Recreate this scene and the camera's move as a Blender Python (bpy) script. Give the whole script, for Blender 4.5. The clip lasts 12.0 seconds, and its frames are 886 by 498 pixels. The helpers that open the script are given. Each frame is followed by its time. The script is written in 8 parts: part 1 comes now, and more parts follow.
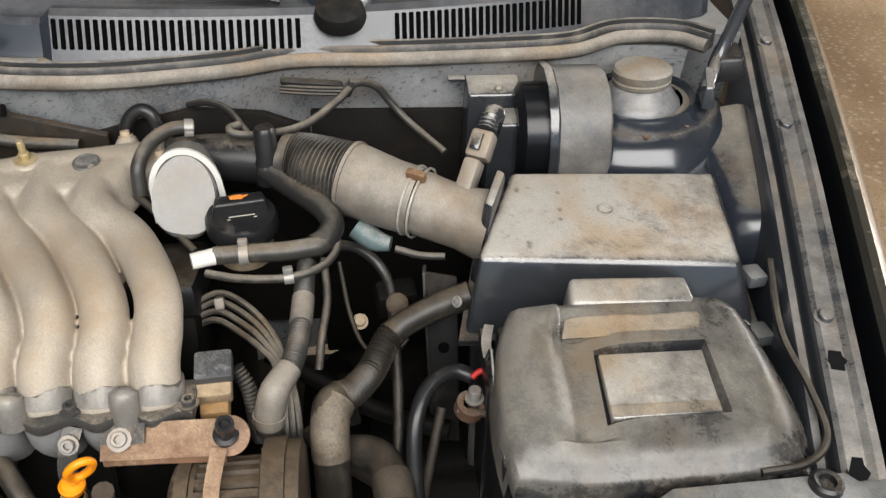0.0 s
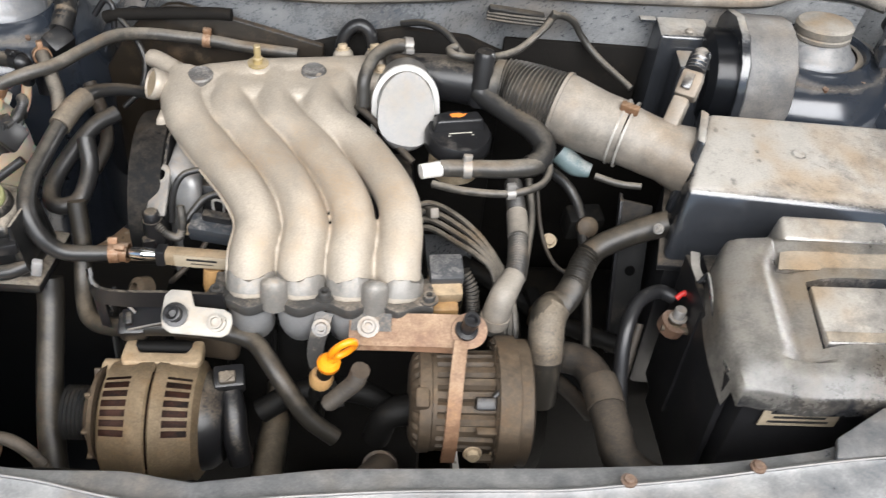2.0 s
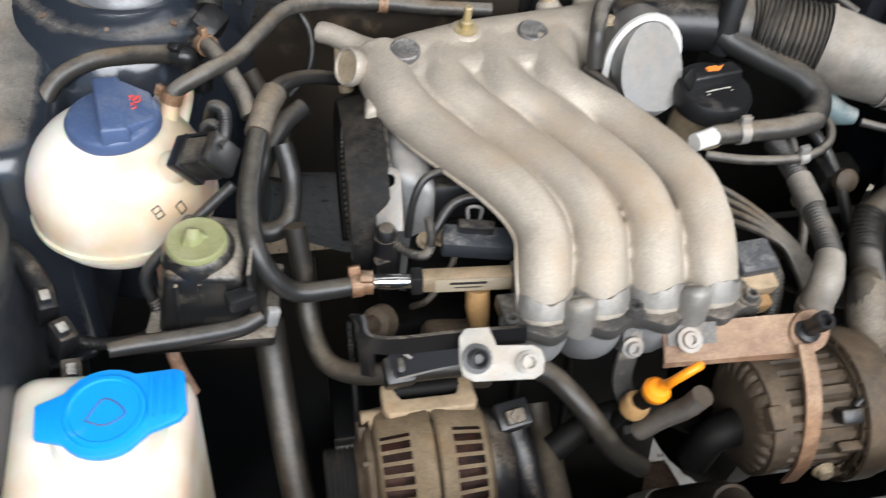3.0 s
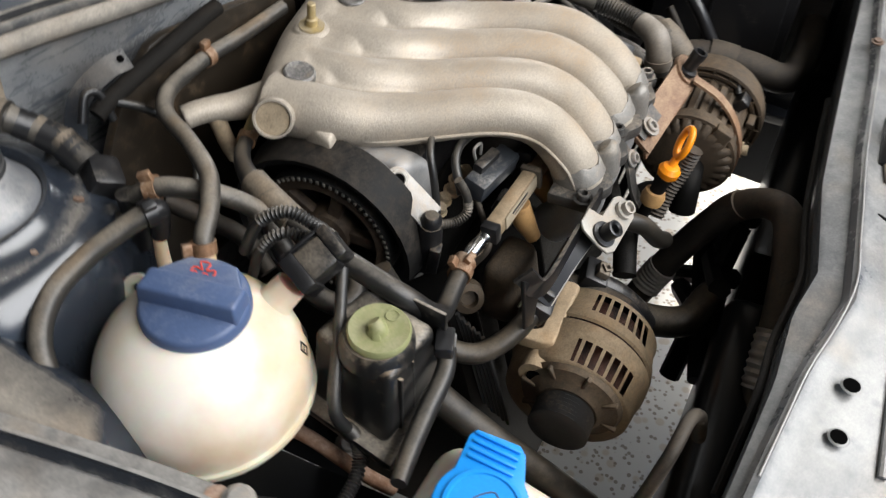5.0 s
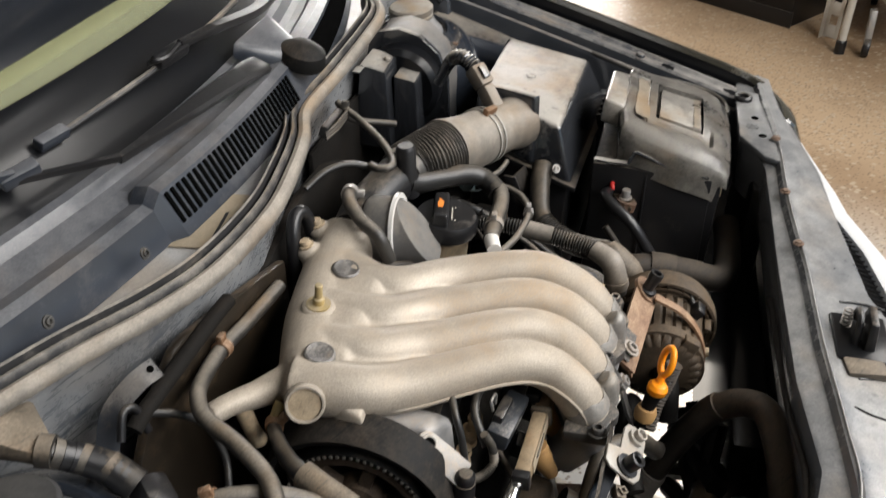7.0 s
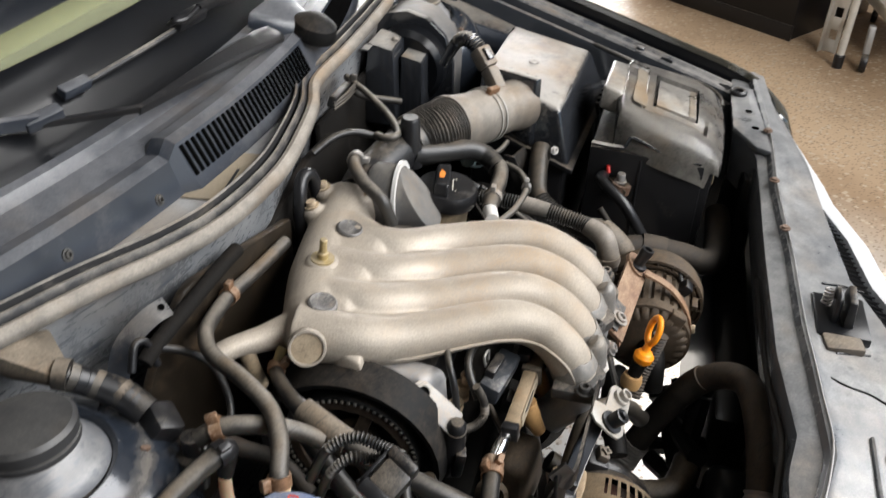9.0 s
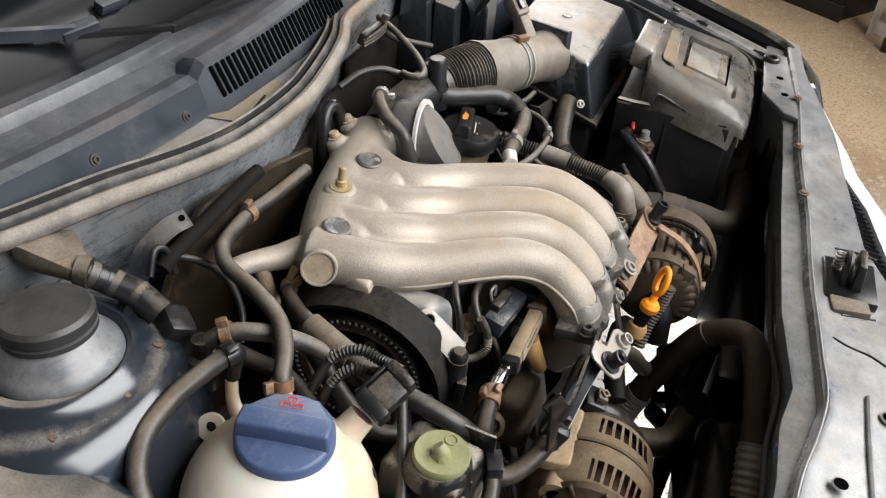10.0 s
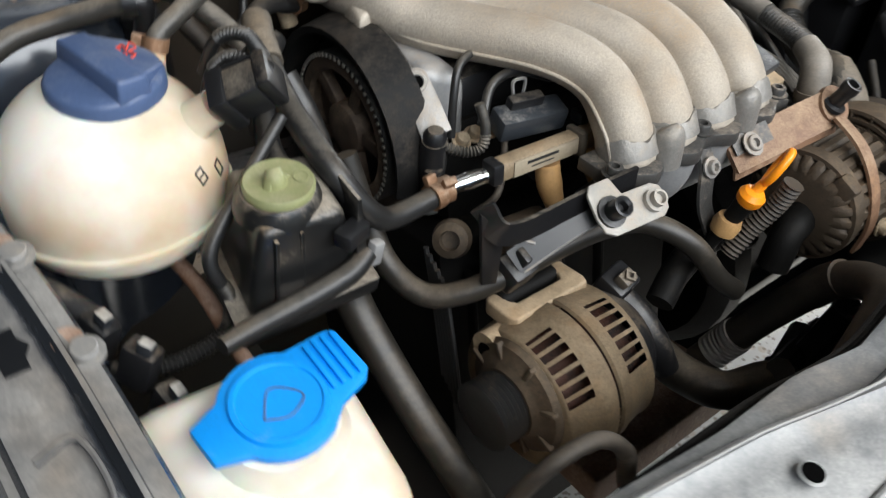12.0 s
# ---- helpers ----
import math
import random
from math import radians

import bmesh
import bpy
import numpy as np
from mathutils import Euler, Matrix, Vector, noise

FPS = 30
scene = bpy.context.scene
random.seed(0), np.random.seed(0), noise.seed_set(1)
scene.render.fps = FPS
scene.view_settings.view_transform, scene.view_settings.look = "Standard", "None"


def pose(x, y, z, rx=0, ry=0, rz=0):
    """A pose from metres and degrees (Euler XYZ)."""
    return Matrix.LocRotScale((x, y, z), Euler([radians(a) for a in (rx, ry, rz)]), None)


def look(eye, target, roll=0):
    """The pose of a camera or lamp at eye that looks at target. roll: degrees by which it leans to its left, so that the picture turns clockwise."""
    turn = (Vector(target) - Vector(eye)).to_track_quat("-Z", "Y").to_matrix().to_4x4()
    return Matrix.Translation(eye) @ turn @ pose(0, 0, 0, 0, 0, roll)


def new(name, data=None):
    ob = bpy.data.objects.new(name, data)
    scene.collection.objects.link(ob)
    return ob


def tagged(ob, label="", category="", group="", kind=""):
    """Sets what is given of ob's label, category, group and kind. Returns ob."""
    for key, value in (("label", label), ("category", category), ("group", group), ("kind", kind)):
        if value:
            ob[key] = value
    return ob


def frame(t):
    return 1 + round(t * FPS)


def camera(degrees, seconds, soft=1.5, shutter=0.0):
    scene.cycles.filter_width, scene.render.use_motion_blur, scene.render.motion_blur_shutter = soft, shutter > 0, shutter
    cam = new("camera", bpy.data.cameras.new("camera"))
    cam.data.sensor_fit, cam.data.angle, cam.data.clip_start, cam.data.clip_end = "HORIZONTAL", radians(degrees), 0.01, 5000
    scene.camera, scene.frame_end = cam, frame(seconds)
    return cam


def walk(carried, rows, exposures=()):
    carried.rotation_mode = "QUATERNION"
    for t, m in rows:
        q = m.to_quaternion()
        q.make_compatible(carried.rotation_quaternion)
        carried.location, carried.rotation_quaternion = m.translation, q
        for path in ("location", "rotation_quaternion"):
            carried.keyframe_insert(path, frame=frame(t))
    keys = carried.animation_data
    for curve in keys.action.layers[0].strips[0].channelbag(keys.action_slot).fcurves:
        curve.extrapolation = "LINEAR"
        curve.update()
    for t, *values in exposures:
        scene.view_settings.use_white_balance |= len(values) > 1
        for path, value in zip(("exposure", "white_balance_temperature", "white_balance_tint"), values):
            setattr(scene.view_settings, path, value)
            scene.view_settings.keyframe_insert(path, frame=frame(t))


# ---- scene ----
cam = camera(54.7, 12.0, soft=1.25, shutter=0.3)
PATH = [
    (0, (0.156, -0.303, 1.314), (0.342, 1.298, 0.129), 1.8),
    (0.5, (0.197, -0.322, 1.316), (0.279, 1.247, 0.079), 1.7),
    (1, (0.183, -0.31, 1.316), (0.22, 1.214, 0.022), 2.9),
    (1.5, (0.086, -0.35, 1.35), (0.145, 1.161, 0.04), 3.4),
    (2, (-0.061, -0.353, 1.332), (0.117, 1.155, 0.029), 6.6),
    (2.5, (-0.2, -0.291, 1.287), (0.063, 1.197, -0.022), 8.8),
    (3, (-0.356, -0.163, 1.266), (-0.02, 1.196, -0.162), 5.0),
    (3.2, (-0.412, -0.147, 1.263), (-0.013, 1.165, -0.193), 6.2),
    (4.8, (-0.713, 0.077, 1.254), (0.462, 0.77, -0.209), 1.9),
    (5, (-0.742, 0.118, 1.271), (0.502, 0.692, -0.186), 0.3),
    (5.5, (-0.793, 0.209, 1.299), (0.604, 0.598, -0.078), -0.5),
    (6, (-0.804, 0.241, 1.313), (0.667, 0.6, 0.006), 0.9),
    (6.5, (-0.794, 0.251, 1.33), (0.73, 0.631, 0.092), 1.0),
    (7, (-0.766, 0.238, 1.353), (0.822, 0.636, 0.204), -0.5),
    (7.2, (-0.765, 0.249, 1.361), (0.859, 0.609, 0.25), -0.2),
    (8.8, (-0.807, 0.232, 1.345), (0.823, 0.591, 0.244), 1.2),
    (9, (-0.82, 0.229, 1.338), (0.779, 0.618, 0.201), 2.0),
    (9.5, (-0.84, 0.211, 1.315), (0.712, 0.655, 0.134), 3.5),
    (10, (-0.849, 0.201, 1.323), (0.689, 0.645, 0.123), 4.4),
    (10.5, (-0.845, 0.189, 1.321), (0.692, 0.601, 0.109), 4.4),
    (11, (-0.823, 0.186, 1.274), (0.665, 0.677, 0.031), 2.4),
    (11.5, (-0.724, 0.085, 1.173), (0.566, 0.871, -0.137), -0.2),
    (12, (-0.623, -0.069, 1.126), (0.359, 1.056, -0.205), 4.3),
]
walk(cam, [(t, look(eye, target, roll)) for t, eye, target, roll in PATH], exposures=[(0.0, -0.25, 6550, 9), (0.5, 0.05, 6250, 10), (1.0, 0.18, 6200, 10), (1.5, 0.25, 6200, 10), (2.0, 0.2, 6250, 10), (2.5, -0.02, 6200, 10), (3.0, 0.02, 6050, 9), (5.0, -0.15, 6300, 9), (5.5, -0.17, 6500, 10), (7.0, -0.2, 6550, 10), (9.0, -0.08, 6300, 10), (9.5, -0.09, 6300, 10), (10.5, -0.08, 6400, 10), (11.0, -0.15, 6350, 10), (11.5, -0.2, 6050, 10), (12.0, -0.27, 6100, 7)])

# ---- light ----
world = bpy.data.worlds.new("sky")
scene.world = world
world.use_nodes = True
wn = world.node_tree.nodes
sky = wn.new("ShaderNodeTexSky")
sky.sky_type = "NISHITA"
sky.sun_disc = False
sky.sun_elevation, sky.sun_rotation = radians(57), radians(149)
wn["Background"].inputs["Strength"].default_value = 0.12
world.node_tree.links.new(sky.outputs[0], wn["Background"].inputs["Color"])

sun = new("sun", bpy.data.lights.new("sun", "SUN"))
sun.data.energy, sun.data.angle, sun.data.color = 5.0, radians(0.6), (1.0, 0.95, 0.88)
sun.matrix_world = look((1.66, -2.80, 5.03), (0.0, 0.0, 0.0))

# daylight of the wide doorway in front of the car
door_light = new("doorway_daylight", bpy.data.lights.new("doorway_daylight", "AREA"))
door_light.data.shape, door_light.data.size, door_light.data.size_y = "RECTANGLE", 3.4, 1.5
door_light.data.energy, door_light.data.color = 165.0, (1.0, 0.965, 0.92)
door_light.matrix_world = look((0.1, -1.42, 2.45), (0.0, 0.6, 1.1))

# added fill light without a known source, brightens the floor and right flanks
side_light = new("side_fill_light", bpy.data.lights.new("side_fill_light", "AREA"))
side_light.data.shape, side_light.data.size, side_light.data.size_y = "RECTANGLE", 3.6, 2.6
side_light.data.energy, side_light.data.color = 560.0, (1.0, 0.97, 0.93)
side_light.matrix_world = look((6.45, 2.4, 1.6), (0.0, 1.2, 0.6))

scene.view_settings.exposure = 0.0


# ---- building kit ----
def V(*a):
    return Vector(a)


def thing(name, at, label, category, group="", kind=""):
    ob = new(name)
    ob.empty_display_size = 0.02
    ob.location = at
    return tagged(ob, label, category, group, kind)


def part(name, bm, material, parent=None, label="", angle=38):
    bmesh.ops.recalc_face_normals(bm, faces=bm.faces[:])
    me = bpy.data.meshes.new(name)
    bm.to_mesh(me)
    bm.free()
    me.materials.append(material)
    for p in me.polygons:
        p.use_smooth = True
    me.set_sharp_from_angle(angle=radians(angle))
    ob = new(name, me)
    if parent:
        ob.parent = parent
        at = Vector(parent.location)
        if parent.parent:
            at = Vector((0, 0, 0))
        ob.matrix_parent_inverse = Matrix.Translation(at).inverted()
    if label:
        ob["label"] = label
    return ob


def solo(name, bm, material, label, category, group="", kind="", angle=38):
    return tagged(part(name, bm, material, None, "", angle), label, category, group, kind)


def add(bm, other):
    me = bpy.data.meshes.new("tmp")
    other.to_mesh(me)
    other.free()
    bm.from_mesh(me)
    bpy.data.meshes.remove(me)
    return bm


def spline(pts, per=8):
    pts = [Vector(p) for p in pts]
    if len(pts) == 2:
        return [pts[0].lerp(pts[1], i / per) for i in range(per + 1)], [i / per for i in range(per + 1)]
    q = [2 * pts[0] - pts[1]] + pts + [2 * pts[-1] - pts[-2]]
    out, us = [], []
    for i in range(1, len(q) - 2):
        for k in range(per):
            t = k / per
            a, b, c, d = q[i - 1], q[i], q[i + 1], q[i + 2]
            out.append(0.5 * ((2 * b) + (c - a) * t + (2 * a - 5 * b + 4 * c - d) * t * t + (3 * b - a - 3 * c + d) * t ** 3))
            us.append(i - 1 + t)
    return out + [pts[-1]], us + [len(pts) - 1.0]


def frames(path):
    tangents = [(path[min(i + 1, len(path) - 1)] - path[max(i - 1, 0)]).normalized() for i in range(len(path))]
    n = tangents[0].orthogonal().normalized()
    out = []
    for t in tangents:
        n = (n - t * n.dot(t)).normalized()
        out.append((n, t.cross(n)))
    return out


def loft(rings, caps=True, wrap=True):
    bm = bmesh.new()
    rows = [[bm.verts.new(p) for p in ring] for ring in rings]
    n = len(rows[0])
    for a, b in zip(rows, rows[1:]):
        for i in range(n if wrap else n - 1):
            j = (i + 1) % n
            bm.faces.new((a[i], a[j], b[j], b[i]))
    if caps and wrap:
        bm.faces.new(rows[0][::-1])
        bm.faces.new(rows[-1])
    return bm


def tube(pts, r, seg=12, per=8, ribs=None, caps=True):
    """A round tube along a smooth line; r: one radius or one a point; ribs: (from, to, depth, pitch) between point indices."""
    path, us = spline(pts, per)
    if ribs:
        step, path2, us2, left = ribs[3] / 6, [path[0]], [us[0]], 0.0
        for i in range(len(path) - 1):
            inside = ribs[0] <= us[i] < ribs[1]
            length = (path[i + 1] - path[i]).length
            if inside and length > 1e-9:
                d = step - left
                while d <= length:
                    path2.append(path[i].lerp(path[i + 1], d / length))
                    us2.append(us[i] + (us[i + 1] - us[i]) * d / length)
                    d += step
                left = length - (d - step)
            else:
                path2.append(path[i + 1])
                us2.append(us[i + 1])
                left = 0.0
        if (path2[-1] - path[-1]).length > 1e-6:
            path2.append(path[-1])
            us2.append(us[-1])
        path, us = path2, us2
    s, rings = 0.0, []
    for i, (n, b) in enumerate(frames(path)):
        if i:
            s += (path[i] - path[i - 1]).length
        if isinstance(r, (int, float)):
            rad = r
        else:
            k = min(int(us[i]), len(r) - 2)
            rad = r[k] + (r[k + 1] - r[k]) * (us[i] - k)
        if ribs and ribs[0] <= us[i] < ribs[1]:
            rad += ribs[2] * math.cos(2 * math.pi * s / ribs[3])
        rings.append([path[i] + rad * (math.cos(a) * n + math.sin(a) * b) for a in (2 * math.pi * k / seg for k in range(seg))])
    return loft(rings, caps)


def lathe(profile, m=None, seg=32, caps=True):
    bm = loft([[V(r * math.cos(a), r * math.sin(a), z) for a in (2 * math.pi * k / seg for k in range(seg))] for r, z in profile], caps)
    if m is not None:
        bm.transform(m)
    return bm


def axis(at, way, turn=0):
    """A matrix that stands the z axis at a place along a way."""
    return Matrix.Translation(at) @ Vector(way).to_track_quat("Z", "Y").to_matrix().to_4x4() @ pose(0, 0, 0, 0, 0, turn)


def bevel(bm, width, segs=2, angle=25):
    edges = [e for e in bm.edges if len(e.link_faces) == 2 and e.calc_face_angle() > radians(angle)]
    if width > 0 and edges:
        bmesh.ops.bevel(bm, geom=edges, offset=width, segments=segs, affect="EDGES", profile=0.5, clamp_overlap=True)
    return bm


def box(size, m=None, b=0.003, segs=2, taper=1.0):
    bm = bmesh.new()
    bmesh.ops.create_cube(bm, size=1.0)
    for v in bm.verts:
        k = taper if v.co.z > 0 else 1.0
        v.co = V(v.co.x * size[0] * k, v.co.y * size[1] * k, v.co.z * size[2])
    bevel(bm, b, segs)
    if m is not None:
        bm.transform(m)
    return bm


def slab(outline, z0, z1, m=None, b=0.002, segs=2):
    """A plate of that outline in x and y, from z0 to z1."""
    bm = loft([[V(x, y, z0) for x, y in outline], [V(x, y, z1) for x, y in outline]])
    bmesh.ops.recalc_face_normals(bm, faces=bm.faces[:])
    bevel(bm, b, segs)
    if m is not None:
        bm.transform(m)
    return bm


def hexa(corners, b=0.004, segs=2):
    """A block from eight corners: four below, four above, going round."""
    bm = loft([[Vector(c) for c in corners[:4]], [Vector(c) for c in corners[4:]]])
    bmesh.ops.recalc_face_normals(bm, faces=bm.faces[:])
    return bevel(bm, b, segs)


def sweep(pts, section, per=8, up=(0, 0, 1), closed=True):
    """A section (across, up) carried along a smooth line."""
    path, _ = spline(pts, per)
    rings = []
    for i, p in enumerate(path):
        t = (path[min(i + 1, len(path) - 1)] - path[max(i - 1, 0)]).normalized()
        side = t.cross(Vector(up)).normalized()
        u = side.cross(t)
        rings.append([p + side * a + u * c for a, c in section])
    return loft(rings, closed, closed)


def bolt_bm(at, way=(0, 0, 1), r=0.006, h=0.005, washer=True, hole=False):
    prof = [(r * 1.5, 0), (r * 1.5, 0.0015)] if washer else []
    prof += [(r, 0.0016), (r, h), (r * 0.9, h + 0.0008)]
    if hole:
        prof += [(r * 0.55, h + 0.0008), (r * 0.5, h * 0.4)]
    return lathe(prof, axis(at, way), 12)


def band(at, way, r, width=0.009, lug=0.006, turn=0):
    bm = lathe([(r, -width / 2), (r + 0.0016, -width / 2), (r + 0.0016, width / 2), (r, width / 2)], axis(at, way), 24, False)
    if lug:
        add(bm, box((lug * 1.6, lug, width * 1.05), axis(at, way, turn) @ Matrix.Translation((r + lug * 0.5, 0, 0)), 0.001))
    return bm


# ---- materials ----
def node_mat(name):
    m = bpy.data.materials.new(name)
    m.use_nodes = True
    return m, m.node_tree.nodes, m.node_tree.links, m.node_tree.nodes["Principled BSDF"]


def dusty(name, base, rough=0.5, dust=(0.42, 0.36, 0.29), amount=0.3, up=0.55, metal=0.0, patch=9.0, grain=0.25, vary=0.25, spec=0.5, blotch=0.9, grit=520.0, coat=0.0, spots=0.0, scuffs=0.25, gain=1.55, speck=0.35, matt=0.35, flat=1.0, side_pale=0.0):
    """A surface with settled dust: more on what faces up, broken by patches, smears and grit."""
    m, n, l, b = node_mat(name)
    geo = n.new("ShaderNodeNewGeometry")
    sep = n.new("ShaderNodeSeparateXYZ")
    l.new(geo.outputs["Normal"], sep.inputs[0])

    def noise_tex(scale, detail, rough_=0.6):
        t = n.new("ShaderNodeTexNoise")
        t.inputs["Scale"].default_value, t.inputs["Detail"].default_value, t.inputs["Roughness"].default_value = scale, detail, rough_
        l.new(geo.outputs["Position"], t.inputs["Vector"])
        return t.outputs["Fac"]

    def calc(op, a, c, clamp=False):
        k = n.new("ShaderNodeMath")
        k.operation, k.use_clamp = op, clamp
        for i, v in enumerate((a, c)):
            if isinstance(v, (int, float)):
                k.inputs[i].default_value = v
            else:
                l.new(v, k.inputs[i])
        return k.outputs[0]

    big, mid, fine = noise_tex(patch, 4.0), noise_tex(patch * 7, 6.0, 0.7), noise_tex(grit, 3.0)
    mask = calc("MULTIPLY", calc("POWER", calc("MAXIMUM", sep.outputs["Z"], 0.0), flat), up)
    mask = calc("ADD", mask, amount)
    if side_pale:
        # paler on faces towards -x: dust tone standing in for light on that side
        mask = calc("ADD", mask, calc("MULTIPLY", calc("MAXIMUM", calc("MULTIPLY", sep.outputs["X"], -1.0), 0.0), side_pale))
    mask = calc("ADD", mask, calc("MULTIPLY", calc("SUBTRACT", big, 0.5), blotch * 1.6))
    mask = calc("ADD", mask, calc("MULTIPLY", calc("SUBTRACT", mid, 0.5), blotch))
    mask = calc("ADD", mask, calc("MULTIPLY", calc("SUBTRACT", fine, 0.5), speck))
    # scuffs: long thin strokes where the dust is wiped off
    stretch = n.new("ShaderNodeVectorMath")
    stretch.operation = "MULTIPLY"
    stretch.inputs[1].default_value = (9.0, 320.0, 240.0)
    turn = n.new("ShaderNodeVectorRotate")
    turn.inputs["Axis"].default_value, turn.inputs["Angle"].default_value = (0.2, 0.3, 1.0), 0.6
    l.new(geo.outputs["Position"], turn.inputs["Vector"])
    l.new(turn.outputs[0], stretch.inputs[0])
    stroke = n.new("ShaderNodeTexNoise")
    stroke.inputs["Scale"].default_value, stroke.inputs["Detail"].default_value = 1.0, 3.0
    l.new(stretch.outputs[0], stroke.inputs["Vector"])

    def ramp(value, lo_, hi_):
        k = n.new("ShaderNodeMapRange")
        l.new(value, k.inputs["Value"])
        k.inputs["From Min"].default_value, k.inputs["From Max"].default_value = lo_, hi_
        return k.outputs[0]

    if scuffs:
        mask = calc("SUBTRACT", mask, calc("MULTIPLY", ramp(stroke.outputs["Fac"], 0.56, 0.74), scuffs))
    if spots:
        cell = n.new("ShaderNodeTexVoronoi")
        cell.inputs["Scale"].default_value = 75.0
        l.new(geo.outputs["Position"], cell.inputs["Vector"])
        drop = calc("MULTIPLY", ramp(calc("SUBTRACT", 0.5, cell.outputs["Distance"]), 0.16, 0.38), ramp(big, 0.50, 0.62))
        mask = calc("SUBTRACT", mask, calc("MULTIPLY", drop, spots))
    mask = calc("ADD", calc("MULTIPLY", calc("SUBTRACT", mask, 0.42), gain), 0.42, True)
    mask = calc("MULTIPLY", mask, calc("ADD", 0.62, calc("MULTIPLY", fine, 0.7)), True)

    def mix(f, a, c):
        k = n.new("ShaderNodeMix")
        k.data_type = "RGBA"
        l.new(f, k.inputs["Factor"])
        for s, v in (("A", a), ("B", c)):
            sock = [q for q in k.inputs if q.name == s and q.type == "RGBA"][0]
            if isinstance(v, tuple):
                sock.default_value = (*v, 1.0)
            else:
                l.new(v, sock)
        return [q for q in k.outputs if q.type == "RGBA"][0]

    lo, hi = tuple(c * (1 - vary) for c in base), tuple(min(1.0, c * (1 + vary)) for c in base)
    dlo, dhi = tuple(c * 0.72 for c in dust), tuple(min(1.0, c * 1.15) for c in dust)
    brown = tuple(c * k for c, k in zip(dust, (0.85, 0.72, 0.58)))
    tone = n.new("ShaderNodeMapRange")
    l.new(noise_tex(patch * 1.7, 3.0), tone.inputs["Value"])
    tone.inputs["From Min"].default_value, tone.inputs["From Max"].default_value = 0.50, 0.68
    tint = n.new("ShaderNodeVectorMath")
    tint.operation = "SCALE"
    l.new(mix(mask, mix(mid, lo, hi), mix(tone.outputs[0], mix(mid, dlo, dhi), brown)), tint.inputs[0])
    l.new(calc("ADD", 1.0 - speck / 2, calc("MULTIPLY", fine, speck)), tint.inputs["Scale"])
    l.new(tint.outputs[0], b.inputs["Base Color"])
    rr = n.new("ShaderNodeMapRange")
    l.new(mask, rr.inputs["Value"])
    rr.inputs["To Min"].default_value, rr.inputs["To Max"].default_value = rough, min(0.95, rough + matt)
    l.new(rr.outputs[0], b.inputs["Roughness"])
    if metal:
        mm = n.new("ShaderNodeMapRange")
        l.new(mask, mm.inputs["Value"])
        mm.inputs["To Min"].default_value, mm.inputs["To Max"].default_value = metal, metal * 0.25
        l.new(mm.outputs[0], b.inputs["Metallic"])
    b.inputs["Specular IOR Level"].default_value = spec
    if coat:
        b.inputs["Coat Weight"].default_value, b.inputs["Coat Roughness"].default_value = coat, 0.15
    bump = n.new("ShaderNodeBump")
    bump.inputs["Strength"].default_value, bump.inputs["Distance"].default_value = grain, 0.002
    l.new(calc("ADD", calc("MULTIPLY", fine, 0.5), mid), bump.inputs["Height"])
    l.new(bump.outputs[0], b.inputs["Normal"])
    return m


TAN = (0.40, 0.33, 0.255)
GREY_DUST = (0.40, 0.375, 0.345)
MANIFOLD = dusty("cast_aluminium_dusty", (0.39, 0.345, 0.288), 0.46, (0.42, 0.362, 0.290), 0.18, 0.28, 0.33, 6.0, 0.32, 0.20, grit=560, blotch=0.85, scuffs=0.1, speck=0.75)
ALLOY = dusty("cast_alloy_dirty", (0.27, 0.215, 0.145), 0.5, (0.50, 0.40, 0.275), 0.36, 0.35, 0.15, 14.0, 0.4, 0.25)
ALLOY_GREY = dusty("grey_alloy", (0.33, 0.33, 0.33), 0.45, GREY_DUST, 0.05, 0.3, 0.45, 12.0, 0.12, 0.2, blotch=0.6)
FLANGE = dusty("grey_flange", (0.06, 0.058, 0.055), 0.42, TAN, -0.08, 0.34, 0.2, 14.0, 0.3)
BLACK = dusty("black_plastic", (0.010, 0.010, 0.011), 0.36, (0.27, 0.23, 0.18), -0.14, 0.46, 0, 9.0, 0.14, 0.2, blotch=0.7)
BLACK_CLEAN = dusty("black_plastic_clean", (0.012, 0.012, 0.013), 0.34, GREY_DUST, -0.2, 0.3, 0, 10.0, 0.08, 0.2, blotch=0.5, speck=0.15)
BLACK_DUST = dusty("black_plastic_dust_covered", (0.022, 0.024, 0.028), 0.18, (0.43, 0.405, 0.365), -0.20, 0.98, 0, 6.0, 0.04, 0.2, blotch=0.8, spots=0.4, scuffs=0.2, gain=1.7, speck=0.10, matt=0.28, flat=2.4, spec=1.0, side_pale=0.22)
# near-black tone: the shade deep in the bay is put into this colour
DEEP = dusty("depth_dark_metal", (0.004, 0.0038, 0.0035), 0.6, (0.025, 0.02, 0.014), -0.1, 0.3, 0.0, 12.0, 0.3, 0.3, spec=0.15)
RUBBER = dusty("rubber_hose", (0.016, 0.0157, 0.0155), 0.38, (0.20, 0.175, 0.14), -0.02, 0.46, 0, 9.0, 0.06, 0.2, blotch=0.4, speck=0.12, matt=0.25, flat=2.0, scuffs=0.1)
RUBBER_DARK = dusty("dark_rubber_hose", (0.018, 0.0155, 0.013), 0.55, (0.115, 0.09, 0.064), 0.2, 0.32, 0, 10.0, 0.1, 0.2, blotch=0.4, speck=0.12, flat=1.5)
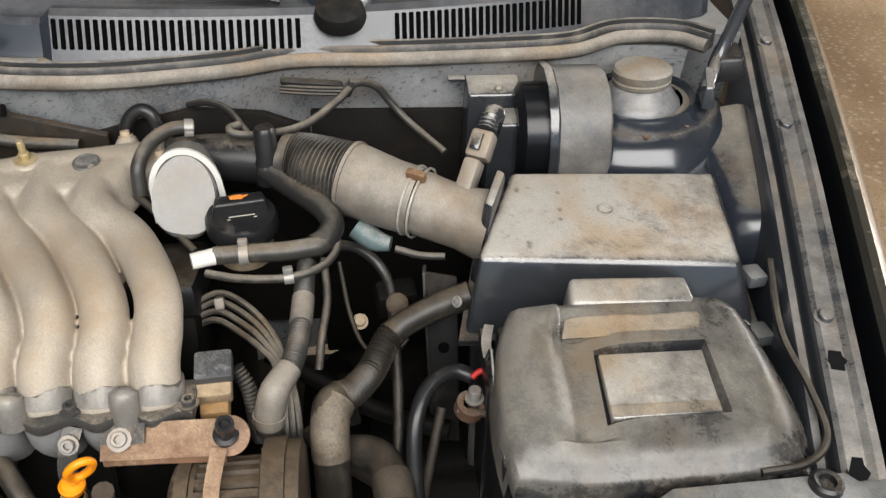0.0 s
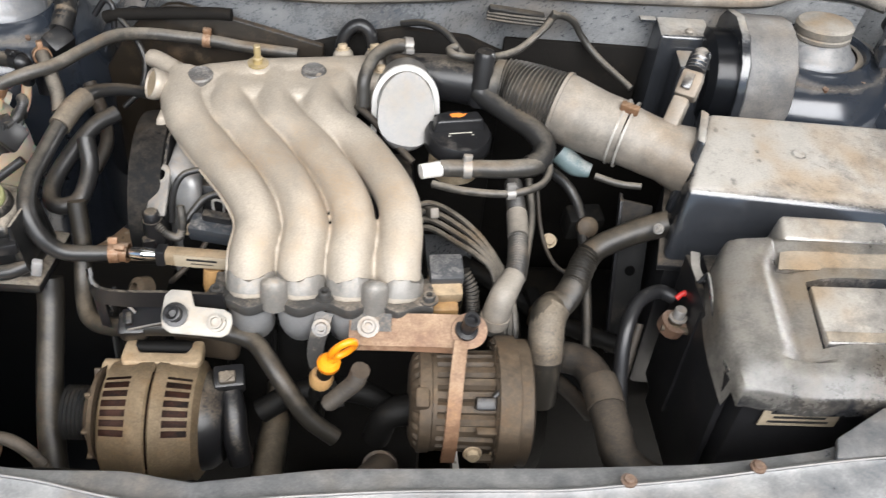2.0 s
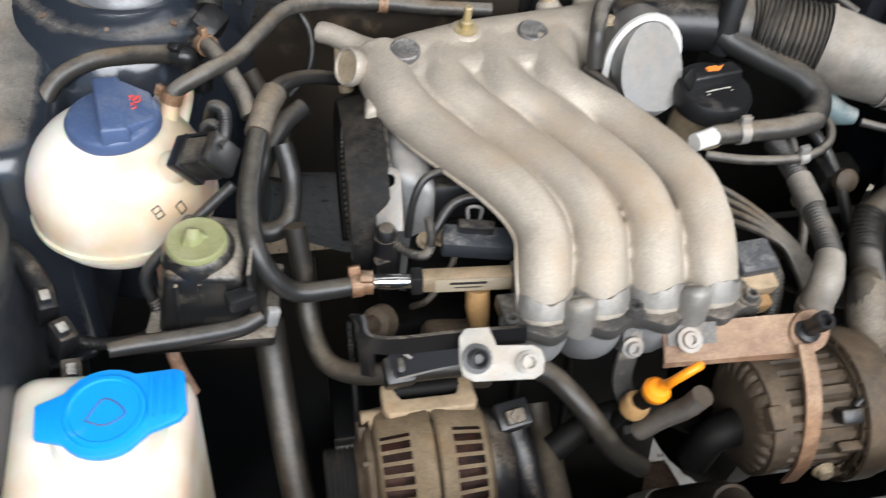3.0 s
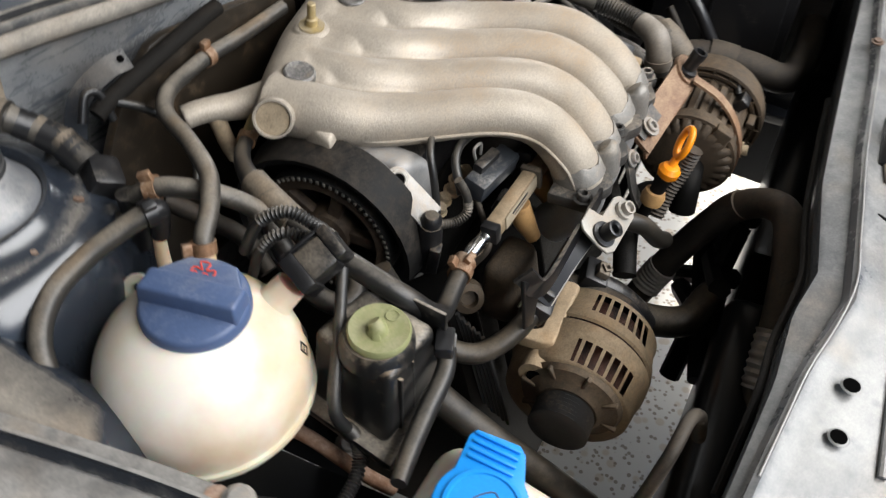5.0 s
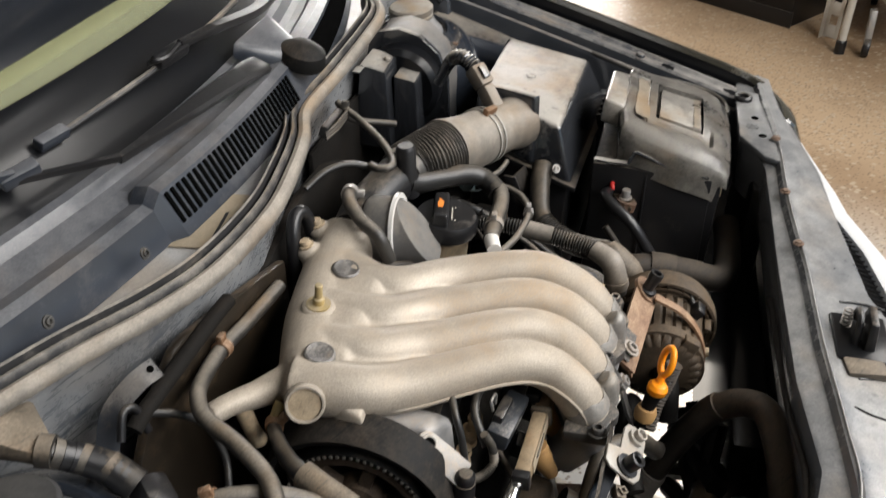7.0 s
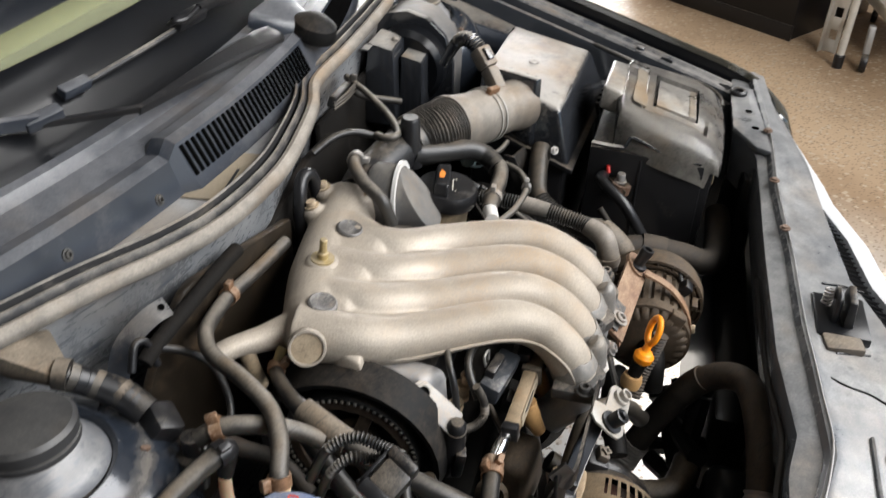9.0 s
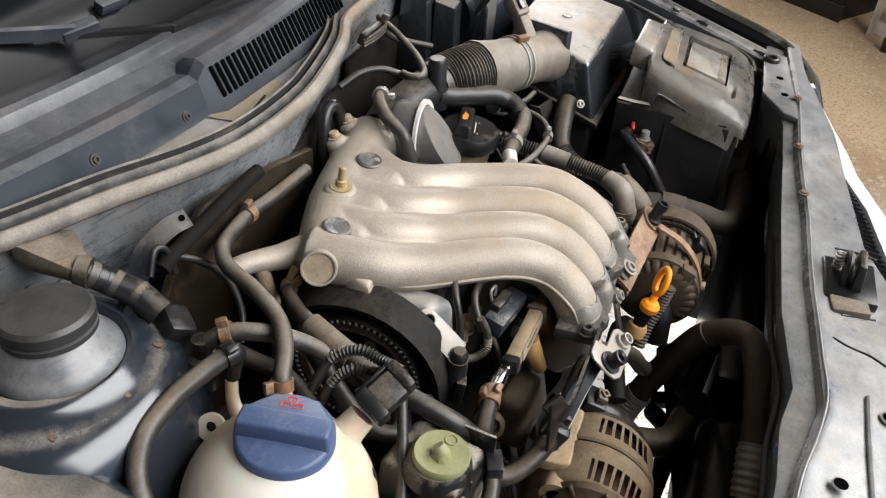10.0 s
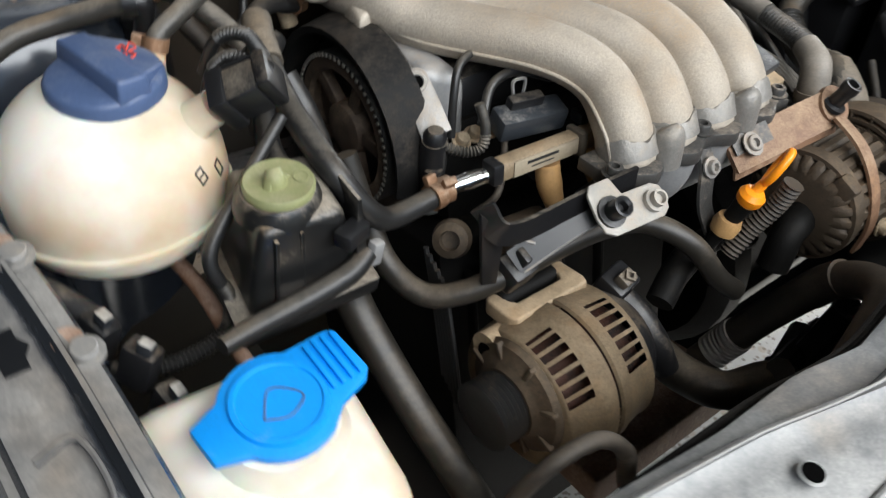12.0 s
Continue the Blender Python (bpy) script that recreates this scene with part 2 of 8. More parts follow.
RUBBER_GREY = dusty("dust_grey_hose", (0.03, 0.028, 0.025), 0.42, (0.285, 0.25, 0.203), 0.12, 0.46, 0, 9.0, 0.06, 0.2, blotch=0.5, speck=0.12, matt=0.25, flat=2.0, scuffs=0.1)
# darker copy of the grey hose: shade low in the bay painted in
RUBBER_LOW = dusty("shaded_brown_hose", (0.018, 0.016, 0.013), 0.42, (0.155, 0.125, 0.090), 0.06, 0.46, 0, 9.0, 0.06, 0.2, blotch=0.6, speck=0.12, matt=0.25, flat=2.0, scuffs=0.1)
SEAL_TOP = dusty("ridged_rubber_seal", (0.02, 0.02, 0.021), 0.5, (0.38, 0.345, 0.295), 0.02, 0.5, 0, 7.0, 0.1, 0.15, blotch=0.6, scuffs=0.05, speck=0.12)
SEAL = dusty("rubber_seal", (0.028, 0.027, 0.026), 0.5, (0.43, 0.385, 0.325), 0.26, 0.42, 0, 7.0, 0.06, 0.15, blotch=0.5, scuffs=0.05, gain=1.3, speck=0.1)
PAINT = dusty("dark_blue_grey_paint", (0.021, 0.026, 0.035), 0.20, (0.34, 0.305, 0.255), -0.14, 1.0, 0.1, 5.0, 0.01, 0.15, blotch=0.6, coat=0.6, scuffs=0.04, gain=1.4, speck=0.10, matt=0.3, flat=7.0)
PAINT_DARK = dusty("black_gutter_and_shade_paint", (0.006, 0.0066, 0.008), 0.28, (0.2, 0.19, 0.17), -0.32, 0.3, 0.0, 6.0, 0.05, 0.2, coat=0.2, spec=0.3, blotch=0.4)
CARRIER = dusty("grey_carrier_plastic", (0.105, 0.112, 0.122), 0.26, (0.39, 0.385, 0.37), -0.02, 0.46, 0.15, 5.0, 0.05, 0.25, blotch=0.75, spots=0.25, scuffs=0.06, gain=1.4, speck=0.15, matt=0.18)
COWL = dusty("cowl_plastic", (0.024, 0.029, 0.039), 0.30, (0.25, 0.25, 0.255), 0.0, 0.42, 0, 6.0, 0.05, 0.15, blotch=0.5, scuffs=0.08, gain=1.3, speck=0.12, matt=0.2, flat=1.5, spec=0.7)
TUBE_GREY = dusty("dusty_grey_intake_plastic", (0.085, 0.080, 0.072), 0.40, (0.38, 0.335, 0.28), 0.28, 0.42, 0, 7.0, 0.05, 0.15, blotch=0.5, scuffs=0.06, gain=1.25, speck=0.08, matt=0.25)
LABEL_TAN = dusty("faded_paper_label", (0.31, 0.26, 0.185), 0.7, TAN, 0.1, 0.2, 0, 18.0, 0.1, 0.15)
STEEL = dusty("zinc_steel", (0.30, 0.29, 0.275), 0.45, TAN, 0.1, 0.25, 0.5, 20.0, 0.2, 0.2)
CHROME = dusty("bright_steel", (0.75, 0.75, 0.74), 0.16, GREY_DUST, -0.35, 0.3, 1.0, 20.0, 0.05, 0.1)
BRASS = dusty("yellow_zinc", (0.45, 0.36, 0.18), 0.4, TAN, 0.1, 0.25, 0.6, 20.0, 0.2, 0.2)
RUST = dusty("rusty_steel", (0.20, 0.10, 0.055), 0.65, (0.36, 0.26, 0.20), 0.15, 0.4, 0.1, 18.0, 0.5, 0.4)
COPPER_CLIP = dusty("corroded_clamp", (0.24, 0.135, 0.075), 0.5, TAN, 0.1, 0.25, 0.5, 40.0, 0.4, 0.5)
WHITE_METAL = dusty("pale_bracket", (0.36, 0.345, 0.315), 0.45, TAN, 0.08, 0.3, 0.25, 22.0, 0.3, 0.25)
ORANGE = dusty("orange_plastic", (0.95, 0.30, 0.008), 0.35, TAN, -0.25, 0.2, 0, 18.0, 0.1, 0.08)
AMBER = dusty("amber_brown_plastic", (0.40, 0.24, 0.10), 0.35, (0.16, 0.09, 0.05), 0.05, 0.25, 0, 40.0, 0.15, 0.25, blotch=1.1)
BLUE_CAP = dusty("blue_cap_plastic", (0.065, 0.10, 0.20), 0.42, (0.25, 0.27, 0.31), -0.10, 0.35, 0, 12.0, 0.1, 0.12, blotch=0.7)
BLUE_LID = dusty("bright_blue_lid", (0.012, 0.27, 0.78), 0.4, (0.35, 0.5, 0.68), -0.3, 0.3, 0, 12.0, 0.06, 0.06)
GREEN_CAP = dusty("pale_green_cap", (0.25, 0.26, 0.12), 0.5, (0.36, 0.33, 0.22), 0.05, 0.35, 0, 16.0, 0.15, 0.15, blotch=1.1)
BELT = dusty("belt_rubber", (0.012, 0.012, 0.012), 0.6, (0.14, 0.11, 0.08), 0.0, 0.2, 0, 20.0, 0.3)
GEAR = dusty("brown_sprocket", (0.05, 0.035, 0.025), 0.6, (0.16, 0.12, 0.08), 0.2, 0.1, 0.3, 20.0, 0.3)
COIL = dusty("copper_winding", (0.05, 0.017, 0.009), 0.55, (0.008, 0.006, 0.005), 0.32, 0.1, 0.4, 60.0, 0.5, blotch=1.4)
RED = dusty("red_wire", (0.5, 0.02, 0.015), 0.45, TAN, -0.2, 0.2)
RED_INK = dusty("red_print", (0.6, 0.07, 0.05), 0.6, TAN, -0.3, 0.1)
ORANGE_INK = dusty("orange_print", (0.8, 0.25, 0.04), 0.6, TAN, -0.3, 0.1)
BLACK_INK = dusty("black_print", (0.015, 0.015, 0.015), 0.6, TAN, -0.3, 0.1)
PALE_INK = dusty("pale_print", (0.5, 0.47, 0.4), 0.6, TAN, -0.1, 0.1)
BUMPER = dusty("light_bumper_paint", (0.62, 0.63, 0.64), 0.3, GREY_DUST, 0.0, 0.2, 0, 6.0, 0.05, 0.1)
FIREWALL = dusty("painted_firewall", (0.062, 0.072, 0.086), 0.24, (0.42, 0.42, 0.415), 0.42, 0.45, 0.0, 4.0, 0.02, 0.2, blotch=0.5, speck=0.1, spec=1.0, spots=0.2, matt=0.12, gain=1.3)
CAP_RUBBER = dusty("worn_cap_rubber", (0.032, 0.032, 0.033), 0.42, (0.14, 0.135, 0.125), 0.05, 0.3, 0, 8.0, 0.04, 0.15, blotch=0.4, scuffs=0.0, speck=0.1, matt=0.2)
CAP_DUST = dusty("dust_covered_cap", (0.05, 0.048, 0.045), 0.55, (0.36, 0.33, 0.285), 0.3, 0.4, 0, 8.0, 0.05, 0.2, blotch=0.35, scuffs=0.0, speck=0.1)
CAP_CONE = dusty("dusty_strut_cone", (0.15, 0.155, 0.165), 0.3, (0.42, 0.40, 0.37), 0.02, 0.5, 0.1, 8.0, 0.05, 0.2, blotch=0.4, speck=0.1, flat=1.5)
# olive cast in the paint stands for the floor mirrored in it
FENDER = dusty("olive_black_fender_paint", (0.03, 0.029, 0.023), 0.12, (0.30, 0.27, 0.22), -0.3, 0.5, 0.0, 6.0, 0.02, 0.2, coat=1.0)
CUFF = dusty("brown_dusted_cuff", (0.08, 0.067, 0.052), 0.5, (0.28, 0.23, 0.17), 0.12, 0.42, 0, 9.0, 0.1, 0.2, blotch=0.6, flat=1.5)
OLD_RUST = dusty("dark_rust", (0.10, 0.055, 0.033), 0.7, (0.25, 0.19, 0.15), 0.1, 0.3, 0.1, 30.0, 0.4, 0.4)
DOME = dusty("matt_beige_cap", (0.15, 0.148, 0.146), 0.30, (0.30, 0.27, 0.225), -0.02, 0.5, 0.1, 14.0, 0.03, 0.2, blotch=0.6, speck=0.12, scuffs=0.2)
ALT = dusty("pale_tan_alloy", (0.25, 0.19, 0.12), 0.5, (0.42, 0.315, 0.20), 0.24, 0.35, 0.15, 14.0, 0.35, 0.25, blotch=0.9)
# sheenless black: the darkness inside holes and slots, put into a colour
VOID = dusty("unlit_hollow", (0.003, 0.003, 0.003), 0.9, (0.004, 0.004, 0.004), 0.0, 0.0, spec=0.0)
SERVO = dusty("dusted_grey_cover", (0.075, 0.078, 0.082), 0.35, (0.36, 0.345, 0.325), 0.16, 0.36, 0, 6.0, 0.04, 0.15, blotch=0.5, scuffs=0.1, speck=0.1)
COVER_LOOK = dict(rough=0.22, amount=0.11, up=0.54, patch=7.0, grain=0.04, vary=0.25, blotch=1.1, scuffs=0.15, gain=1.35, speck=0.10, matt=0.16, flat=1.6, spec=1.0, side_pale=0.55)
COVER = dusty("smeared_black_cover", (0.034, 0.035, 0.039), dust=(0.37, 0.345, 0.305), **COVER_LOOK)
COVER_TAN = dusty("tan_smeared_cover", (0.050, 0.044, 0.037), dust=(0.34, 0.29, 0.225), **COVER_LOOK)
PLUG = dusty("grey_core_plug", (0.12, 0.115, 0.11), 0.42, GREY_DUST, -0.05, 0.3, 0.3, 60.0, 0.2, 0.3)
# hose rubber darkened in colour for the shade it lies in
BYPASS = dusty("shaded_bypass_rubber", (0.014, 0.012, 0.010), 0.6, (0.085, 0.066, 0.047), 0.08, 0.35, 0, 10.0, 0.1, 0.2, blotch=0.7, flat=2.0)
FOOT = dusty("oily_grey_casting", (0.23, 0.218, 0.20), 0.42, (0.34, 0.30, 0.245), -0.05, 0.3, 0.3, 30.0, 0.3, 0.3, blotch=1.2)
TIMING = dusty("matt_black_timing_cover", (0.007, 0.007, 0.007), 0.6, (0.055, 0.046, 0.037), 0.0, 0.35, 0, 14.0, 0.15, 0.2, spec=0.2)
TOOTH = dusty("worn_belt_tooth", (0.20, 0.19, 0.17), 0.35, (0.07, 0.06, 0.045), 0.3, 0.2, 0.6, 60.0, 0.1, 0.2)
RESERVOIR = dusty("oily_black_reservoir", (0.010, 0.010, 0.010), 0.30, (0.34, 0.30, 0.245), -0.08, 0.60, 0, 11.0, 0.06, 0.2, blotch=0.9, flat=2.0, speck=0.2)
PLATE_RUST = dusty("rust_brown_plate", (0.20, 0.112, 0.066), 0.55, (0.39, 0.275, 0.18), 0.20, 0.35, 0.1, 16.0, 0.3, 0.35, blotch=1.2)
RAIL_DARK = dusty("dusty_dark_rail", (0.034, 0.038, 0.045), 0.24, (0.37, 0.35, 0.32), -0.03, 0.50, 0, 6.0, 0.04, 0.2, blotch=0.6, spots=0.15, scuffs=0.05, speck=0.12, matt=0.2, flat=1.5, spec=0.9)
PUMP = dusty("brown_dusty_alloy", (0.055, 0.040, 0.026), 0.6, (0.145, 0.105, 0.066), 0.08, 0.35, 0.1, 16.0, 0.4, 0.3, flat=1.5)
INSULATION = dusty("brown_insulation_mat", (0.007, 0.006, 0.005), 0.8, (0.026, 0.021, 0.016), 0.0, 0.3, 0, 9.0, 0.6, 0.3, spec=0.2)
SHIELD = dusty("glossy_brown_heat_shield", (0.016, 0.012, 0.008), 0.34, (0.105, 0.072, 0.040), 0.0, 0.3, 0, 9.0, 0.1, 0.3, blotch=1.0, spec=0.6)
# near-white body colour stands for the bright reflection on the clip
CLIP = dusty("white_steel_clip", (0.74, 0.73, 0.70), 0.32, (0.55, 0.50, 0.42), -0.15, 0.3, 0.15, 20.0, 0.05, 0.1)

tank_m, n_, l_, b_ = node_mat("milky_tank_plastic")
pos_ = n_.new("ShaderNodeNewGeometry")
noi_ = n_.new("ShaderNodeTexNoise")
noi_.inputs["Scale"].default_value, noi_.inputs["Detail"].default_value = 8.0, 6.0
ramp_ = n_.new("ShaderNodeValToRGB")
ramp_.color_ramp.elements[0].color, ramp_.color_ramp.elements[0].position = (0.58, 0.43, 0.27, 1), 0.34
ramp_.color_ramp.elements[1].color, ramp_.color_ramp.elements[1].position = (0.82, 0.775, 0.70, 1), 0.56
l_.new(pos_.outputs["Position"], noi_.inputs["Vector"])
l_.new(noi_.outputs["Fac"], ramp_.inputs["Fac"])
l_.new(ramp_.outputs["Color"], b_.inputs["Base Color"])
b_.inputs["Roughness"].default_value = 0.36
b_.inputs["Subsurface Weight"].default_value, b_.inputs["Subsurface Scale"].default_value = 0.35, 0.02
TANK = tank_m

glass_m, n_, l_, b_ = node_mat("windscreen_glass")
b_.inputs["Base Color"].default_value = (0.55, 0.57, 0.40, 1)
b_.inputs["Transmission Weight"].default_value, b_.inputs["Roughness"].default_value, b_.inputs["IOR"].default_value = 0.80, 0.03, 1.5
GLASS = glass_m


def terrazzo():
    m, n, l, b = node_mat("terrazzo_floor")
    geo = n.new("ShaderNodeNewGeometry")

    def chips(scale, lo, hi):
        v = n.new("ShaderNodeTexVoronoi")
        v.inputs["Scale"].default_value, v.inputs["Randomness"].default_value = scale, 1.0
        l.new(geo.outputs["Position"], v.inputs["Vector"])
        r = n.new("ShaderNodeMapRange")
        l.new(v.outputs["Distance"], r.inputs["Value"])
        r.inputs["From Min"].default_value, r.inputs["From Max"].default_value = lo, hi
        r.inputs["To Min"].default_value, r.inputs["To Max"].default_value = 1.0, 0.0
        return r.outputs[0], v.outputs["Color"]

    a, _ = chips(36.0, 0.24, 0.34)
    c, _ = chips(85.0, 0.24, 0.34)
    stain = n.new("ShaderNodeTexNoise")
    stain.inputs["Scale"].default_value, stain.inputs["Detail"].default_value = 1.3, 7.0
    l.new(geo.outputs["Position"], stain.inputs["Vector"])
    base = n.new("ShaderNodeValToRGB")
    base.color_ramp.elements[0].color, base.color_ramp.elements[0].position = (0.265, 0.172, 0.099, 1), 0.34
    base.color_ramp.elements[1].color, base.color_ramp.elements[1].position = (0.50, 0.362, 0.232, 1), 0.62
    l.new(stain.outputs["Fac"], base.inputs["Fac"])
    # paler zone round the car's nose: strong sunlight put into the floor colour
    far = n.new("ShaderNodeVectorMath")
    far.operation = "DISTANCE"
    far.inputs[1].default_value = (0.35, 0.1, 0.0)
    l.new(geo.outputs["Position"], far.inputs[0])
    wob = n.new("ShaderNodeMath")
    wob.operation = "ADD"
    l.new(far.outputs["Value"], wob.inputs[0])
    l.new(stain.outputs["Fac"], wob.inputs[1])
    zone_edge = n.new("ShaderNodeMapRange")
    zone_edge.inputs["From Min"].default_value, zone_edge.inputs["From Max"].default_value = 1.2, 1.9
    l.new(wob.outputs[0], zone_edge.inputs["Value"])
    sunlit_zone = n.new("ShaderNodeMixRGB")
    l.new(zone_edge.outputs[0], sunlit_zone.inputs["Fac"])
    sunlit_zone.inputs["Color1"].default_value = (0.62, 0.595, 0.55, 1)
    l.new(base.outputs["Color"], sunlit_zone.inputs["Color2"])
    last = sunlit_zone.outputs["Color"]
    for f, col in ((a, (0.52, 0.43, 0.32)), (c, (0.17, 0.115, 0.07))):
        k = n.new("ShaderNodeMixRGB")
        half = n.new("ShaderNodeMath")
        half.operation = "MULTIPLY"
        half.inputs[1].default_value = 0.72
        l.new(f, half.inputs[0])
        l.new(half.outputs[0], k.inputs["Fac"])
        l.new(last, k.inputs["Color1"])
        k.inputs["Color2"].default_value = (*col, 1)
        last = k.outputs["Color"]
    l.new(last, b.inputs["Base Color"])
    b.inputs["Roughness"].default_value = 0.45
    return m


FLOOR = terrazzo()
WALL = dusty("workshop_wall", (0.12, 0.11, 0.095), 0.8, (0.16, 0.14, 0.12), 0.1, 0.1, 0, 1.2, 0.2, 0.15)
CEILING = dusty("workshop_ceiling", (0.12, 0.115, 0.105), 0.8, (0.16, 0.14, 0.12), 0.1, 0.1, 0, 1.2, 0.2, 0.1)

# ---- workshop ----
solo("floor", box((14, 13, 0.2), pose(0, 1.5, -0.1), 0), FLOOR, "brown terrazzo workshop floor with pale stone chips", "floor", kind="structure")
solo("wall_north", box((14, 0.2, 4.0), pose(0, 7.1, 2.0), 0), WALL, "plain grey-brown workshop wall", "wall", kind="structure")
# opening added in this wall for the side fill light
east = box((0.2, 2.1, 4.0), pose(6.6, -0.5, 2.0), 0)
add(east, box((0.2, 2.9, 4.0), pose(6.6, 5.65, 2.0), 0))
add(east, box((0.2, 3.65, 1.0), pose(6.6, 2.375, 3.5), 0))
solo("wall_east", east, WALL, "workshop wall with an added opening for the side fill light", "wall", kind="structure")
solo("wall_west", box((0.2, 9.0, 4.0), pose(-6.6, 2.6, 2.0), 0), WALL, "plain grey-brown workshop wall", "wall", kind="structure")
south = box((3.9, 0.2, 4.0), pose(-4.55, -1.55, 2.0), 0)
add(south, box((4.5, 0.2, 4.0), pose(4.25, -1.55, 2.0), 0))
add(south, box((4.6, 0.2, 0.7), pose(-0.3, -1.55, 3.65), 0))
solo("wall_south", south, WALL, "workshop wall with a wide open doorway in it", "wall", kind="structure")
solo("ceiling", box((14, 9.2, 0.2), pose(0, 2.95, 4.11), 0), CEILING, "plain grey workshop ceiling", "ceiling", kind="structure")


def between(table, x):
    for (a, b), (c, d) in zip(table, table[1:]):
        if x <= c:
            return b + (d - b) * (x - a) / (c - a)
    return table[-1][1]


def hole_bm(at, way, r):
    return lathe([(r * 1.3, 0.0), (r * 1.2, 0.0005), (r, 0.0008), (r * 0.94, 0.0004)], axis(at, way), 20, False)


def disc_bm(at, way, r):
    return lathe([(r, 0.0), (r * 0.98, 0.0006)], axis(at, way), 20)


# ---- car body ----
car = thing("car_body", (0, 0.3, 0.3), "dark blue-grey car front end, dusty, with its bonnet raised", "car body")

INNER = [(-0.60, 0.12), (-0.42, 0.062), (-0.31, 0.049), (-0.24, 0.048), (-0.19, 0.037), (-0.08, 0.05), (0.12, 0.054), (0.24, 0.056), (0.325, 0.061), (0.345, 0.068), (0.385, 0.090), (0.60, 0.095)]
RIDGE = [(-0.60, 0.075), (-0.38, 0.043), (-0.30, 0.03), (-0.215, 0.008), (-0.155, 0.012), (-0.03, 0.021), (0.106, 0.024), (0.26, 0.037), (0.38, 0.043), (0.60, 0.065)]
OUTER = [(-0.60, 0.03), (-0.35, -0.07), (-0.1, -0.10), (0.02, -0.075), (0.1, -0.048), (0.2, -0.036), (0.35, -0.012), (0.475, 0.016), (0.55, 0.032), (0.60, 0.045)]


def carrier_z(x):
    return 0.752 + 0.02 * max(0.0, (x - 0.1) / 0.45) - 0.012 * max(0.0, (-x - 0.1) / 0.4) + 0.0125 * min(1.0, max(0.0, (x - 0.20) / 0.13)) ** 1.5


rings = []
for i in range(81):
    x = -0.58 + 1.16 * i / 80
    a, r, o = between(INNER, x), between(RIDGE, x), between(OUTER, x)
    z = carrier_z(x)
    rings.append([V(x, a - 0.004, z - 0.075), V(x, a, z - 0.012), V(x, a - 0.002, z - 0.001), V(x, a - 0.006, z + 0.001), V(x, r + 0.006, z + 0.002), V(x, r + 0.002, z + 0.010),
                  V(x, r - 0.003, z + 0.012), V(x, r - 0.008, z + 0.009), V(x, r - 0.02, z + 0.006), V(x, o + 0.008, z - 0.004), V(x, o, z - 0.012), V(x, o, z - 0.08), V(x, o + 0.02, z - 0.085)])
carrier = part("lock_carrier", loft(rings), CARRIER, car, "grey plastic lock carrier across the nose, dusty and stained")
plate = slab([(0.322, 0.042), (0.330, 0.062), (0.383, 0.093), (0.521, 0.096), (0.533, 0.082), (0.527, 0.058), (0.40, 0.045)], 0.0, 0.009, pose(0, 0, 0.769, 2, -1.0, 0), 0.002)
part("carrier_end_plate", plate, CARRIER, carrier)
top_z = lambda x, y: 0.7782 + 0.0349 * y + 0.01745 * x
# holes are black discs laid on the plate for the shade inside
for x, y, r in ((0.387, 0.062, 0.0055), (0.440, 0.070, 0.0055)):
    part("hole_rim", lathe([(r * 2.0, 0.0), (r * 1.7, 0.0004), (r * 1.2, 0.0006), (r, 0.0005)], axis((x, y, top_z(x, y)), (-0.0175, -0.035, 1)), 24, False), CARRIER, carrier)
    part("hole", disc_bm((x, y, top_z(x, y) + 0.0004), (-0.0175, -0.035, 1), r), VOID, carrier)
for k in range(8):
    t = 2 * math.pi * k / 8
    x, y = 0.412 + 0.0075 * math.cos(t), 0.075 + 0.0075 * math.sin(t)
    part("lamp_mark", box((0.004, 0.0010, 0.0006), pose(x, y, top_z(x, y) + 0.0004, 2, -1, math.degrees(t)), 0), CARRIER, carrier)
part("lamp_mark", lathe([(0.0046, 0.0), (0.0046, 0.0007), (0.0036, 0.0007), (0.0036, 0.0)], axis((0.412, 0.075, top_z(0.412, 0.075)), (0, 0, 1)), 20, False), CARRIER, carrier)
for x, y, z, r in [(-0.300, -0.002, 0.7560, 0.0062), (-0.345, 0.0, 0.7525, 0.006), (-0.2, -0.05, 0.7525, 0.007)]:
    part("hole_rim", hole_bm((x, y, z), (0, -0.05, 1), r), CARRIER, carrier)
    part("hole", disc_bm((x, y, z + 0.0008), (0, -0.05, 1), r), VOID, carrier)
for x in (0.152, 0.258, 0.379):
    part("screw", bolt_bm((x, between(RIDGE, x) + 0.002, carrier_z(x) + 0.0125), (0, 0, 1), 0.0044, 0.003), OLD_RUST, carrier, "rusty screw")
part("rubber_grommet", lathe([(0.013, 0), (0.0125, 0.005), (0.010, 0.007), (0.007, 0.006), (0.006, 0.001)], axis((0.500, 0.084, top_z(0.500, 0.084)), (-0.0175, -0.035, 1)), 24), BLACK, carrier)

# thin pale tube paints the highlight along the carrier's sharp fold
part("fold_highlight", tube([(x, between(RIDGE, x) - 0.0015, carrier_z(x) + 0.0123) for x in [-0.40 + 0.05 * k for k in range(17)]], 0.0009, 8, 4), ALLOY_GREY, carrier, "pale line for the highlight on the fold")



def carrier_top(x, y):
    return carrier_z(x) + 0.006 + (y - between(RIDGE, x) + 0.02) * 0.115


